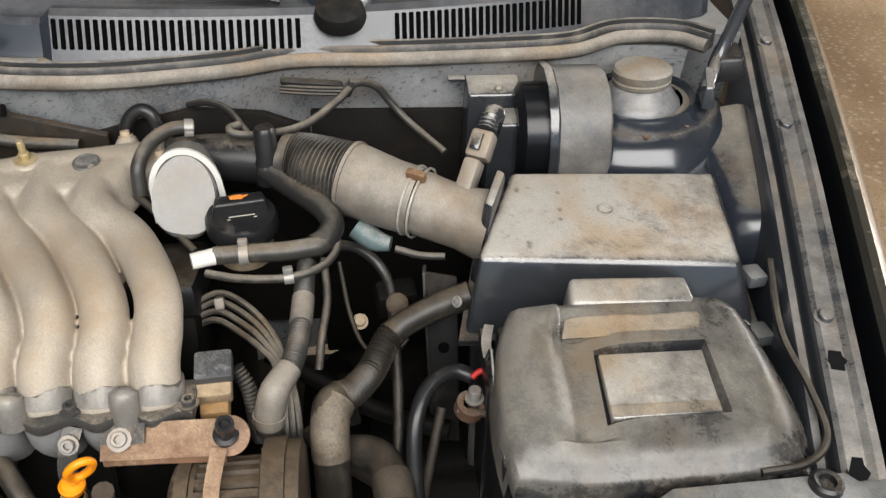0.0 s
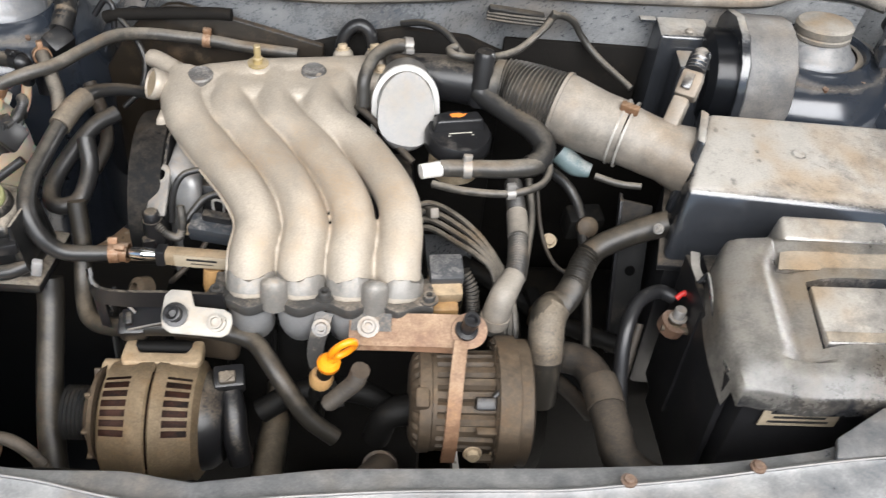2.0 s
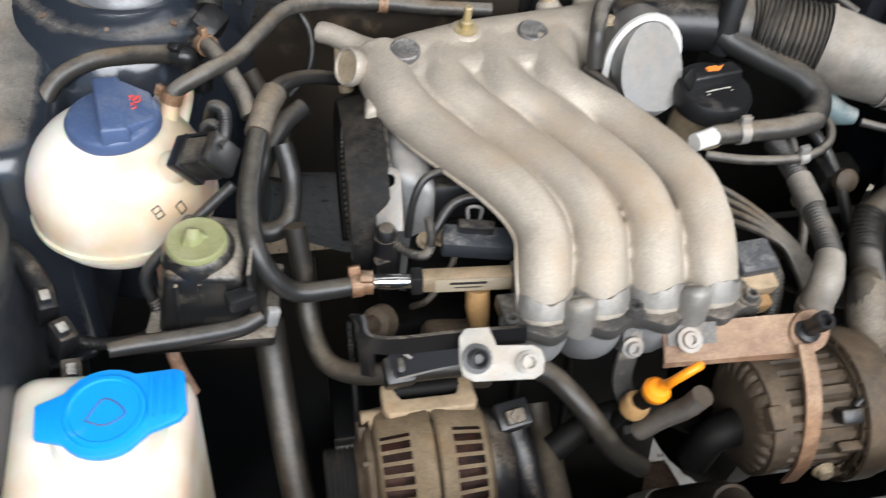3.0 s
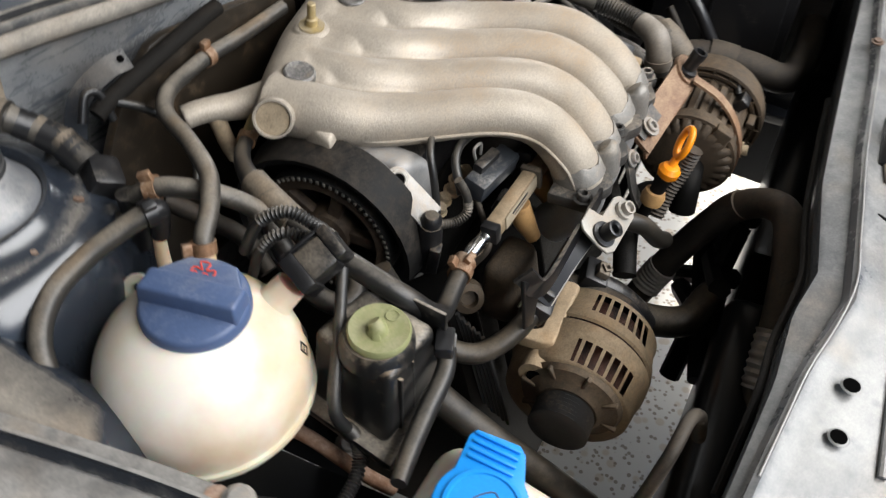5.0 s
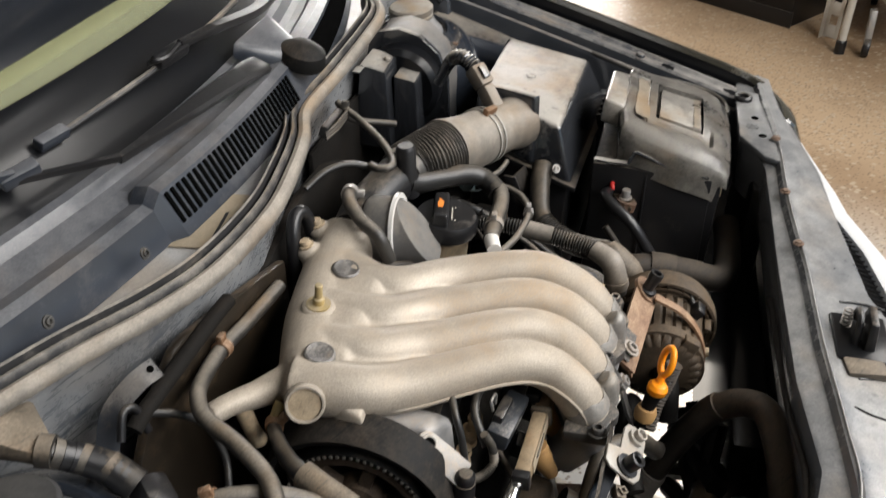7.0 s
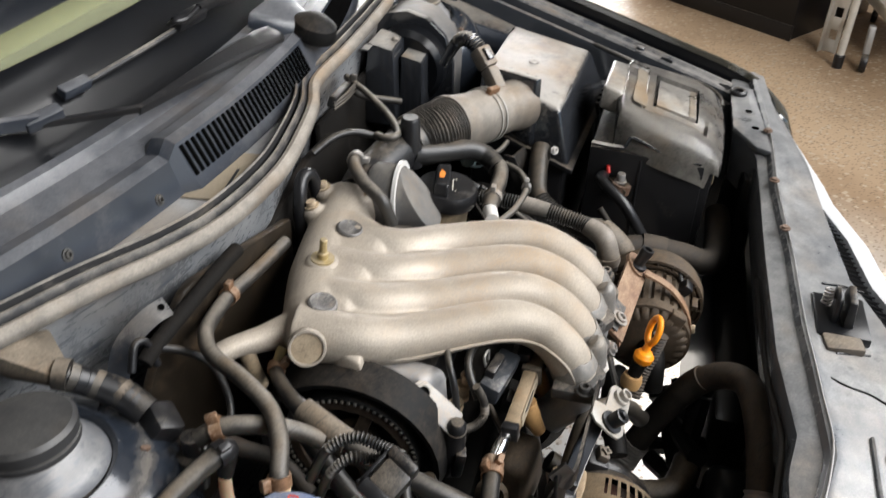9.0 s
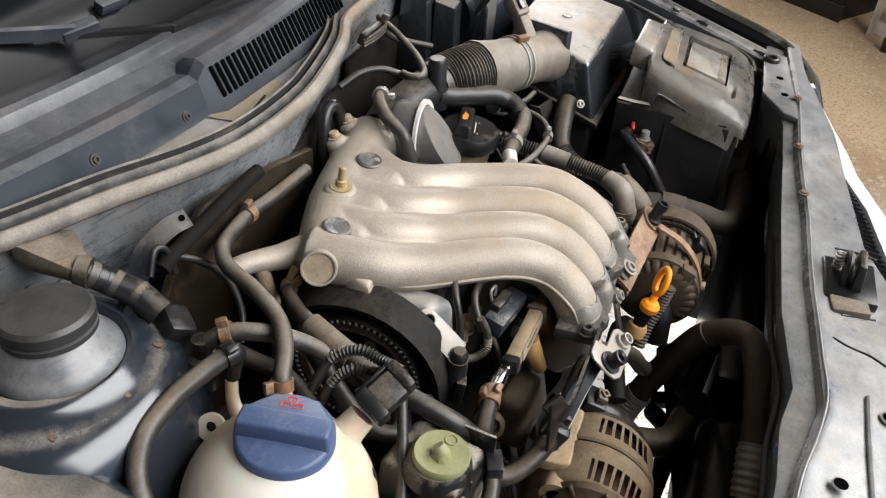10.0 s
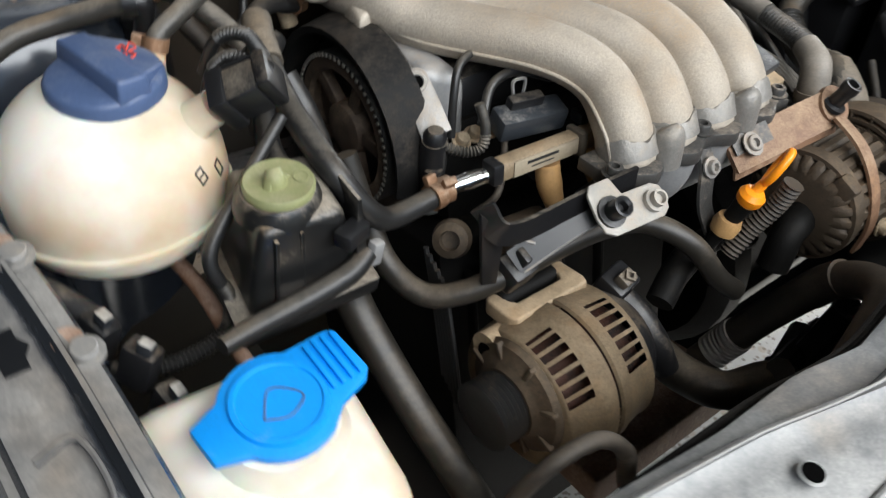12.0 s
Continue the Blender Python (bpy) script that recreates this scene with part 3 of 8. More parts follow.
# pressed grooves drawn as dark lines, the shade in them painted on
for line in (((-0.109, 0.000), (-0.115, -0.016), (-0.118, -0.036), (-0.126, -0.052)), ((-0.055, -0.046), (-0.060, -0.028), (-0.066, -0.010)), ((0.06, -0.008), (0.065, -0.03), (0.062, -0.055))):
    part("groove_shade_line", tube([(x, y, carrier_top(x, y) - 0.0002) for x, y in line], 0.0016, 8, 5), PAINT_DARK, carrier)
part("pressed_rib", tube([(x, -0.030 - 0.02 * abs(x + 0.25), carrier_top(x, -0.03) + 0.0006) for x in (-0.36, -0.30, -0.24, -0.18)], 0.003, 8, 6), CARRIER, carrier)

# bonnet latch in its pocket
latch = thing("bonnet_latch", (-0.005, -0.01, 0.75), "black steel bonnet latch in the lock carrier", "latch")
part("pocket", box((0.075, 0.055, 0.012), pose(-0.005, -0.02, 0.757), 0.003), PAINT_DARK, latch)
part("pocket_floor", box((0.030, 0.04, 0.010), pose(-0.048, -0.018, 0.7575, 0, 0, 8), 0.003), CUFF, latch, "brown dusty ledge beside the latch")
part("latch_plate", hexa([(-0.03, -0.03, 0.755), (0.02, -0.03, 0.755), (0.02, -0.018, 0.755), (-0.03, -0.018, 0.755), (-0.022, -0.028, 0.792), (0.005, -0.028, 0.797), (0.005, -0.02, 0.797), (-0.022, -0.02, 0.792)], 0.002), BLACK, latch)
part("catch_hook", tube([(-0.018, -0.012, 0.76), (-0.012, -0.012, 0.785), (0.004, -0.012, 0.79), (0.010, -0.014, 0.775)], 0.004, 8), BLACK, latch)
part("latch_spring", tube([(0.012 + 0.005 * math.cos(a), -0.006 + 0.005 * math.sin(a), 0.76 + 0.0006 * k) for k, a in enumerate([j * 0.9 for j in range(40)])], 0.0012, 6, 2), STEEL, latch)

# bumper skin and its lit top edge
bump = []
GAP = [(-0.70, 0.016), (0.0, 0.030), (0.10, 0.026), (0.20, 0.022), (0.30, 0.006), (0.70, 0.006)]
for i in range(57):
    x = -0.70 + 1.40 * i / 56
    o = between(OUTER, max(-0.58, min(0.58, x))) - between(GAP, x) + (0.5 * (abs(x) - 0.58) if abs(x) > 0.58 else 0)
    bump.append([V(x, o, 0.735), V(x, o - 0.010, 0.737), V(x, o - 0.026, 0.730), V(x, o - 0.038, 0.714), V(x, o - 0.052, 0.62), V(x, o - 0.042, 0.62), V(x, o - 0.026, 0.708), V(x, o, 0.722)])
bumper = thing("front_bumper", (0, -0.06, 0.62), "pale painted front bumper edge in bright daylight", "bumper")
part("skin", loft(bump), BUMPER, bumper)
strip_pts = [(x, between(OUTER, x) - 0.5 * between(GAP, x), 0.730) for x in (-0.06, 0.0, 0.06, 0.12, 0.18, 0.24, 0.28)]
part("grille_backing", sweep(strip_pts, [(-0.012, -0.010), (0.012, -0.010), (0.012, -0.006), (-0.012, -0.006)], 4), PAINT_DARK, bumper, "black mesh strip behind the bumper edge")
mesh_path, _ = spline(strip_pts, 12)
for k, p in enumerate(mesh_path[::2]):
    part("mesh_bar", tube([p + V(-0.004, -0.011, 0), p + V(0.004, 0.011, 0)], 0.0011, 6, 1), BLACK_CLEAN, bumper)

WING = [(0.515, 0.04, 0.765), (0.535, 0.12, 0.785), (0.565, 0.25, 0.815), (0.605, 0.42, 0.853), (0.635, 0.56, 0.883), (0.668, 0.70, 0.905), (0.72, 0.95, 0.945)]
RAIL = [(-0.023, -0.16), (-0.023, -0.017), (-0.020, -0.011), (-0.0135, -0.010), (-0.0122, -0.019), (-0.0098, -0.019), (-0.008, -0.008), (-0.006, 0.0), (-0.002, 0.003), (0.014, 0.001), (0.020, 0.005), (0.027, 0.004), (0.028, -0.02), (0.024, -0.02), (0.02, -0.006), (-0.004, -0.012), (-0.012, -0.027), (-0.017, -0.025), (-0.017, -0.16)]
WING_R = [(0.606, 0.04, 0.770), (0.612, 0.12, 0.788), (0.613, 0.25, 0.806), (0.622, 0.35, 0.825), (0.645, 0.45, 0.855), (0.676, 0.56, 0.883), (0.713, 0.70, 0.905), (0.765, 0.95, 0.945)]
RAIL_R = [(-0.046, -0.16), (-0.046, -0.018), (-0.043, -0.011), (-0.0335, -0.009), (-0.032, -0.003), (-0.0295, -0.003), (-0.0285, -0.010), (-0.026, -0.014), (-0.0235, -0.008), (-0.020, -0.005), (-0.002, -0.003), (0.010, -0.002), (0.013, -0.008), (0.017, -0.008), (0.020, 0.003), (0.027, 0.004), (0.028, -0.02), (0.024, -0.02), (0.02, -0.014), (-0.004, -0.012), (-0.026, -0.02), (-0.040, -0.022), (-0.040, -0.16)]
GUTTER = [(0.029, -0.004), (0.031, -0.022), (0.037, -0.020), (0.042, 0.017), (0.046, 0.018), (0.040, -0.030), (0.029, -0.03)]
SKIN = [(0.041, 0.018), (0.046, 0.024), (0.054, 0.0235), (0.068, 0.011), (0.086, -0.030), (0.095, -0.10), (0.095, -0.40), (0.089, -0.40), (0.089, -0.10), (0.070, -0.012), (0.047, 0.015)]
for s, side in ((1, "left"), (-1, "right")):
    line = WING if s > 0 else WING_R
    path = [(s * x, y, z) for x, y, z in line]
    flip = lambda sec: [(s * a, c) for a, c in sec]
    rail = part("wing_rail", sweep(path, flip(RAIL if s > 0 else RAIL_R)), RAIL_DARK, car, "dusty grey inner wing rail")
    if s > 0:
        path = [(0.478, 0.072, 0.750), (0.503, 0.074, 0.760), (0.523, 0.093, 0.773)] + path[1:]
    part("fender_gutter", sweep(path, flip(GUTTER)), PAINT_DARK, car, "black painted fender gutter")
    part("fender", sweep(path, flip(SKIN)), FENDER, car, "dark painted fender skin")
    for y in (0.245, 0.50, 0.66) if s > 0 else (0.25, 0.322, 0.47):
        x = between([(b, p) for p, b, c in line], y) + (0.004 if s > 0 else -0.0395)
        z = between([(b, c) for p, b, c in line], y)
        part("bolt", bolt_bm((s * x, y, z + (0.001 if s > 0 else -0.010)), (0, -0.2, 1), 0.007, 0.006), STEEL if s < 0 else RAIL_DARK, rail)
        if s < 0:
            part("rust_stain", disc_bm((s * x - 0.004, y + 0.012, z - 0.0085), (0, -0.2, 1), 0.008), RUST, rail, "rust stain round a bolt")
    # slots are thin black plates laid on the rail for their shade
    for y, l in ((0.20, 0.02), (0.10, 0.026)) if s > 0 else ((0.262, 0.026), (0.12, 0.024)):
        x = between([(b, p) for p, b, c in line], y) + (0.006 if s > 0 else -0.010)
        z = between([(b, c) for p, b, c in line], y)
        part("slot", slab([(-0.006, -l / 2), (0.006, -l / 2), (0.006, -l / 4), (0.010, 0), (0.006, l / 4), (0.006, l / 2), (-0.006, l / 2), (-0.006, l / 4), (-0.009, 0), (-0.006, -l / 4)], 0, 0.0012, pose(s * x, y, z + (0.0022 if s > 0 else -0.0035), 11, 0, -s * 12 if s > 0 else 0), 0.0), PAINT_DARK, rail)
    if s < 0:
        part("pressed_rib", tube([(-0.615, 0.20, 0.7965), (-0.595, 0.202, 0.797), (-0.594, 0.165, 0.7915), (-0.613, 0.160, 0.790)], 0.0018, 8, 6), RAIL_DARK, rail)
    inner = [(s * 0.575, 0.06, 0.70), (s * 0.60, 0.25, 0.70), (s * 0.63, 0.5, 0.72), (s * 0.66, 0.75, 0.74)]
    # inner wing given gutter black, its shade put into the colour
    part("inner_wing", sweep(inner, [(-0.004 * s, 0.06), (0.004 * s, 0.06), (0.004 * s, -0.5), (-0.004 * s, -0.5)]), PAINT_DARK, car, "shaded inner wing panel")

# strut towers with their caps
for s in (1, -1):
    prof = [(0.128, -0.34), (0.124, -0.20), (0.120, -0.15), (0.1155, -0.115), (0.109, -0.090), (0.1045, -0.079), (0.099, -0.070), (0.093, -0.0625), (0.086, -0.0565), (0.078, -0.052), (0.066, -0.0485), (0.062, -0.043), (0.058, -0.0405), (0.0545, -0.043), (0.053, -0.048), (0.046, -0.046)]
    bm = lathe(prof, None, 56, False)
    for v in bm.verts:
        if v.co.x * s > 0:
            v.co.x *= 1.12
        if v.co.z < -0.06 and v.co.y < 0:
            v.co.y *= 1.0 + 0.5 * (-0.06 - v.co.z) * (1.0 if v.co.x * s > 0 else 0.4)
    bm.transform(pose(s * 0.49, 0.6, 0.904, 4, -s * 3, 0))
    tower = part("strut_tower", bm, PAINT, car, "dusty dark painted strut tower")
    part("apron", hexa([(s * 0.535, 0.36, 0.60), (s * 0.61, 0.34, 0.60), (s * 0.66, 0.60, 0.60), (s * 0.52, 0.58, 0.60), (s * 0.548, 0.43, 0.80), (s * 0.595, 0.40, 0.815), (s * 0.63, 0.60, 0.862), (s * 0.54, 0.60, 0.848)], 0.02, 4), PAINT, tower)
    rs = random.Random(7 + s)
    for k in range(8):
        t, q, w = radians(-150 + 47 * k + 8 * rs.random()), 0.070 + 0.014 * rs.random(), 0.002 + 0.0025 * rs.random()
        spot = slab([(w * (0.6 + 0.4 * rs.random()) * math.cos(radians(u)), w * 1.3 * (0.6 + 0.4 * rs.random()) * math.sin(radians(u))) for u in range(0, 360, 30)], -0.004, 0.0006, axis((s * 0.49 + q * math.cos(t), 0.6 + 0.98 * q * math.sin(t), 0.8535 - 0.06 * max(0, q - 0.074) + 0.07 * q * math.sin(t) + s * 0.052 * q * math.cos(t)), (-s * 0.05 + 0.2 * math.cos(t), -0.05 + 0.2 * math.sin(t), 1)), 0)
        part("rust_spot", spot, OLD_RUST, tower)
    cap = thing("strut_cap", (s * 0.49, 0.6, 0.86), "black rubber cap on the strut mount, dusty", "cap", "strut caps")
    part("bearing_cone", lathe([(0.0495, -0.006), (0.048, -0.001), (0.0445, 0.003), (0.040, 0.009), (0.036, 0.016), (0.033, 0.019)], axis((s * 0.49, 0.6, 0.860), (-s * 0.05, 0.05, 1)), 40), CAP_CONE, cap)
    part("cap_disc", lathe([(0.030, 0.0), (0.0345, 0.002), (0.0345, 0.006), (0.032, 0.0075), (0.0345, 0.009), (0.0348, 0.017), (0.032, 0.0205), (0.015, 0.0225), (0.004, 0.0225)], axis((s * 0.49, 0.6, 0.879), (-s * 0.05, 0.05, 1)), 40), CAP_DUST if s > 0 else CAP_RUBBER, cap)

# bulkhead, plenum tray, seal
SEAL_LINE = [(-0.60, 0.70, 0.925), (-0.50, 0.705, 0.918), (-0.43, 0.675, 0.915), (-0.355, 0.643, 0.914), (-0.285, 0.607, 0.913), (-0.22, 0.587, 0.912), (-0.13, 0.580, 0.912), (-0.05, 0.590, 0.912), (0.02, 0.605, 0.912), (0.09, 0.628, 0.912), (0.2, 0.628, 0.912), (0.33, 0.630, 0.914), (0.41, 0.636, 0.916), (0.47, 0.662, 0.920), (0.54, 0.655, 0.922), (0.575, 0.625, 0.922)]
SY = [(x, y) for x, y, z in SEAL_LINE]
bm = bmesh.new()
rows = []
for i in range(61):
    x = -0.64 + 1.28 * i / 60
    y = between(SY, x) if abs(x) < 0.575 else 0.69
    rows.append([V(x, y - 0.006, 0.903), V(x, y + 0.004, 0.85), V(x, y + 0.012, 0.80), V(x, y + 0.012, 0.45), V(x, y + 0.020, 0.45), V(x, y + 0.020, 0.80), V(x, y + 0.012, 0.88), V(x, y + 0.018, 0.895), V(x, y + 0.16, 0.895), V(x, y + 0.16, 0.903)])
part("bulkhead", loft(rows), FIREWALL, car, "painted metal bulkhead, dusty blue-grey")
part("insulation_mat", slab([(-0.20, 0.55), (0.10, 0.55), (0.10, 0.84), (0.05, 0.860), (-0.03, 0.866), (-0.10, 0.850), (-0.20, 0.825)], 0, 0.012, Matrix(((1, 0, 0, 0), (0, 0, -1, 0.592), (0, 1, 0, 0), (0, 0, 0, 1))), 0.004), INSULATION, car, "brown fibre insulation mat on the bulkhead")
# dark sheet added beyond the mat for the black depth between the parts
part("insulation_mat", hexa([(0.10, 0.624, 0.45), (0.46, 0.628, 0.45), (0.46, 0.634, 0.45), (0.10, 0.632, 0.45), (0.10, 0.620, 0.842), (0.46, 0.624, 0.835), (0.46, 0.632, 0.835), (0.10, 0.628, 0.842)], 0.003), INSULATION, car, "dark sheet for the unlit depth low on the bulkhead")
part("heat_shield", slab([(-0.41, 0.62), (-0.12, 0.62), (-0.12, 0.845), (-0.20, 0.862), (-0.285, 0.878), (-0.300, 0.876), (-0.3375, 0.850), (-0.361, 0.819), (-0.41, 0.745)], 0, 0.010, Matrix(((1, 0, 0, 0), (-0.11, 0, -1, 0.562), (0, 1, 0, 0), (0, 0, 0, 1))), 0.003), SHIELD, car, "brown glossy heat shield on the bulkhead")
part("shield_rail", tube([(-0.372, 0.587, 0.8545), (-0.3547, 0.585, 0.860), (-0.30, 0.580, 0.8675), (-0.2476, 0.575, 0.8732), (-0.225, 0.573, 0.874)], 0.0072, 12), INSULATION, car)
part("tray_label", box((0.095, 0.056, 0.0016), pose(-0.150, 0.624, 0.9045, 0, 0, 8), 0.0005), LABEL_TAN, car, "faded tan paper label with dark writing")
for k, (w, o) in enumerate(((0.05, -0.004), (0.035, -0.011))):
    part("writing_bar", box((w, 0.003, 0.0004), pose(-0.160, 0.612 + o, 0.9056, 0, 0, 8), 0), BLACK_INK, car)

seal = thing("bonnet_seal", (0, 0.6, 0.90), "long ridged rubber bonnet seal, tan with dust", "rubber seal")
part("seal_roll", sweep(SEAL_LINE, [(0.002, -0.014), (0.012, -0.015), (0.0178, -0.010), (0.018, -0.005), (0.015, 0.0), (0.010, 0.002), (0.0055, 0.0005), (0.002, -0.005)], 10), SEAL, seal, "tan dusted front roll")
part("seal_bead", sweep(SEAL_LINE, [(0.003, -0.008), (0.0025, 0.003), (0.0005, 0.0058), (-0.002, 0.0058), (-0.0042, 0.003), (-0.0045, -0.008)], 10), SEAL_TOP, seal)
part("seal_channel", sweep(SEAL_LINE, [(0.003, -0.014), (0.003, -0.008), (-0.0045, -0.008), (-0.0065, -0.001), (-0.0075, 0.0085), (-0.0092, 0.0100), (-0.0108, 0.0085), (-0.0118, 0.002), (-0.0125, -0.014)], 10), SEAL_TOP, seal, "dark grooved rear channel")

# wiper cowl with its grilles
cowl = thing("wiper_cowl", (0, 0.66, 0.93), "grey plastic wiper cowl with slotted air grilles", "cowl panel")
bow = lambda x: 0.30 * x * x + 0.02 * max(0, x - 0.1)
COWL_SEC = [(0.618, 0.905), (0.622, 0.913), (0.640, 0.950), (0.650, 0.955), (0.664, 0.953), (0.672, 0.945), (0.690, 0.946), (0.700, 0.957), (0.722, 0.964), (0.738, 0.990), (0.744, 0.990), (0.728, 0.958), (0.700, 0.950), (0.66, 0.94), (0.645, 0.94), (0.628, 0.908)]
rings = []
for i in range(97):
    x = -0.62 + 1.24 * i / 96
    d = 0.012 if -0.19 < x < 0.62 else 0.0
    rings.append([V(x, y + bow(x) + (0.010 if j in (0, 1, 15) and d == 0 else 0), z + (d - 0.012 if 2 <= j <= 5 else 0)) for j, (y, z) in enumerate(COWL_SEC)])
part("cowl_panel", loft(rings), COWL, cowl, "", 12)
strip = [[V(x, y + bow(x), z) for y, z in ((0.706, 0.9585), (0.722, 0.9665), (0.737, 0.9945), (0.775, 1.0205), (0.777, 1.0165), (0.742, 0.990), (0.726, 0.960))] for x in [-0.66 + 1.32 * i / 48 for i in range(49)]]
part("glass_seal_strip", loft(strip), PAINT_DARK, cowl, "black rubber strip at the foot of the windscreen")
# grille slots are black blocks, standing for the dark behind the grille
slot_src = None
for a, b, nn in ((-0.176, 0.092, 30), (0.205, 0.43, 28)):
    for k in range(nn):
        x = a + (b - a) * k / (nn - 1)
        y0, y1 = 0.6215 + bow(x), 0.6415 + bow(x)
        m = Matrix.Translation((x, (y0 + y1) / 2 - 0.0009, 0.9325)) @ pose(0, 0, 0, -26, 0, 0)
        if slot_src is None:
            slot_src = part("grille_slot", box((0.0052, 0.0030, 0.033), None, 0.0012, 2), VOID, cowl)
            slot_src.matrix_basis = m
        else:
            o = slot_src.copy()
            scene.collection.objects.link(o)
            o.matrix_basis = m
for x, y, z in ((-0.244, 0.634, 0.928), (-0.352, 0.652, 0.936)):
    part("screw", bolt_bm((x, y, z), (0, -1, 0.35), 0.0038, 0.0025, True, True), FLANGE, cowl)
part("pivot_cover", lathe([(0.028, 0), (0.03, 0.006), (0.027, 0.018), (0.015, 0.026), (0.005, 0.028)], axis((0.14, 0.640, 0.944), (0, -0.3, 1)), 28), TIMING, cowl)
part("pivot_shield", hexa([(0.118, 0.645, 0.945), (0.162, 0.645, 0.945), (0.20, 0.70, 0.965), (0.08, 0.70, 0.965), (0.122, 0.650, 0.965), (0.158, 0.650, 0.965), (0.19, 0.70, 0.985), (0.09, 0.70, 0.985)], 0.005), COWL, cowl)
part("drain_cap", lathe([(0.011, 0), (0.011, 0.004), (0.006, 0.005), (0.005, 0.002)], axis((-0.33, 0.636, 0.903), (0, 0, 1)), 20), INSULATION, cowl)

# windscreen and wipers
rows = []
for i in range(25):
    x = -0.70 + 1.4 * i / 24
    rows.append([V(x, 0.742 + bow(x), 0.992), V(x, 1.40 + 0.5 * bow(x), 1.46), V(x, 1.402 + 0.5 * bow(x), 1.455), V(x, 0.745 + bow(x), 0.987)])
glass = solo("windscreen", loft(rows), GLASS, "greenish windscreen glass reflecting the raised bonnet", "windscreen", kind="structure")
glass.visible_shadow = False
# olive box added behind the glass to give the windscreen its tone
part("dashboard", box((1.3, 1.35, 0.06), pose(0, 1.545, 0.985), 0.01), dusty("olive_glass_backing", (0.46, 0.455, 0.32), 0.8, TAN, 0.1, 0.2), car, "added olive panel giving the windscreen its olive tone")
part("defroster_panel", box((1.3, 0.09, 0.05), pose(0, 0.823, 0.965), 0.01), PAINT_DARK, car, "black panel at the foot of the windscreen")


def flat_arm(pts, widths, thick):
    path, us = spline(pts, 8)
    rings = []
    for i, p in enumerate(path):
        t = (path[min(i + 1, len(path) - 1)] - path[max(i - 1, 0)]).normalized()
        side = t.cross(V(0, -0.35, 0.94)).normalized()
        u = side.cross(t)
        k = min(int(us[i]), len(widths) - 2)
        w = widths[k] + (widths[k + 1] - widths[k]) * (us[i] - k)
        rings.append([p + side * q * w + u * c * thick for q, c in ((-1, -1), (1, -1), (1, 0.2), (0.7, 1), (-0.7, 1), (-1, 0.2))])
    return loft(rings)


w1 = thing("wiper", (0.075, 0.660, 0.968), "black wiper arm lying on the cowl", "wiper", "windscreen wipers")
part("arm", flat_arm([(0.075, 0.660, 0.968), (0.045, 0.662, 0.972), (-0.06, 0.668, 0.980), (-0.190, 0.676, 0.986)], [0.014, 0.014, 0.010, 0.003], 0.004), BLACK_CLEAN, w1)
part("arm_tip", flat_arm([(-0.188, 0.676, 0.987), (-0.225, 0.712, 0.989), (-0.262, 0.738, 0.994)], [0.003, 0.003, 0.003], 0.003), BLACK_CLEAN, w1)
part("clip", box((0.034, 0.013, 0.012), pose(-0.248, 0.732, 0.996, 20, -10, -32), 0.002), COWL, w1, "grey clip of the wiper blade")
part("blade", flat_arm([(-0.240, 0.728, 0.993), (-0.32, 0.768, 1.010), (-0.45, 0.828, 1.043)], [0.004, 0.004, 0.003], 0.006), COWL, w1)
w2 = thing("wiper", (0.30, 0.74, 1.0), "slim wiper with a dusty grey blade and jointed middle", "wiper", "windscreen wipers")
blade = part("blade", tube([(-0.185, 0.742, 0.996), (-0.05, 0.718, 1.006), (0.10, 0.716, 1.010), (0.27, 0.738, 1.010)], 0.0032, 8), SEAL_TOP, w2)
part("end_clip", box((0.034, 0.012, 0.011), pose(-0.187, 0.742, 0.998, 20, 0, -10), 0.002), COWL, w2)
part("joint", box((0.05, 0.016, 0.014), pose(-0.02, 0.713, 1.012, 20, 0, -6), 0.004), BLACK_CLEAN, w2)
part("joint_hook", tube([(-0.045, 0.722, 1.012), (-0.052, 0.712, 1.018), (-0.04, 0.705, 1.018), (-0.01, 0.707, 1.020)], 0.003, 8), BLACK_CLEAN, w2)
part("arm", flat_arm([(-0.005, 0.709, 1.018), (0.06, 0.700, 1.014), (0.18, 0.705, 0.995), (0.33, 0.735, 0.985)], [0.004, 0.006, 0.008, 0.010], 0.004), BLACK_CLEAN, w2)

# raised bonnet and its prop
bonnet = thing("bonnet", (0, 0.80, 0.99), "raised dark car bonnet over the engine bay", "bonnet")
bt = Matrix.Translation((0, 0.80, 1.03)) @ pose(0, 0, 0, -58, 0, 0) @ Matrix.Translation((0, -0.53, 0.0))
part("panel", box((1.36, 1.02, 0.012), bt @ Matrix.Translation((0, 0, 0.010)), 0.005), FENDER, bonnet, "dark painted outer panel")
for nm, size, at in (("front_rib", (1.20, 0.09, 0.02), (0, -0.43, -0.008)), ("rear_rib", (1.24, 0.12, 0.02), (0, 0.42, -0.008)), ("side_rib", (0.10, 0.74, 0.02), (0.55, 0, -0.008)), ("side_rib", (0.10, 0.74, 0.02), (-0.55, 0, -0.008)), ("centre_rib", (0.12, 0.74, 0.018), (0, 0, -0.008))):
    part(nm, box(size, bt @ Matrix.Translation(at), 0.008, 3), PAINT, bonnet)
prop = thing("bonnet_prop", (0.565, 0.575, 0.89), "dusty grey bonnet prop beside the strut tower", "prop")
part("rod", tube([(0.556, 0.565, 0.885), (0.60, 0.62, 0.955), (0.66, 0.50, 1.45)], 0.008, 12), RAIL_DARK, prop)
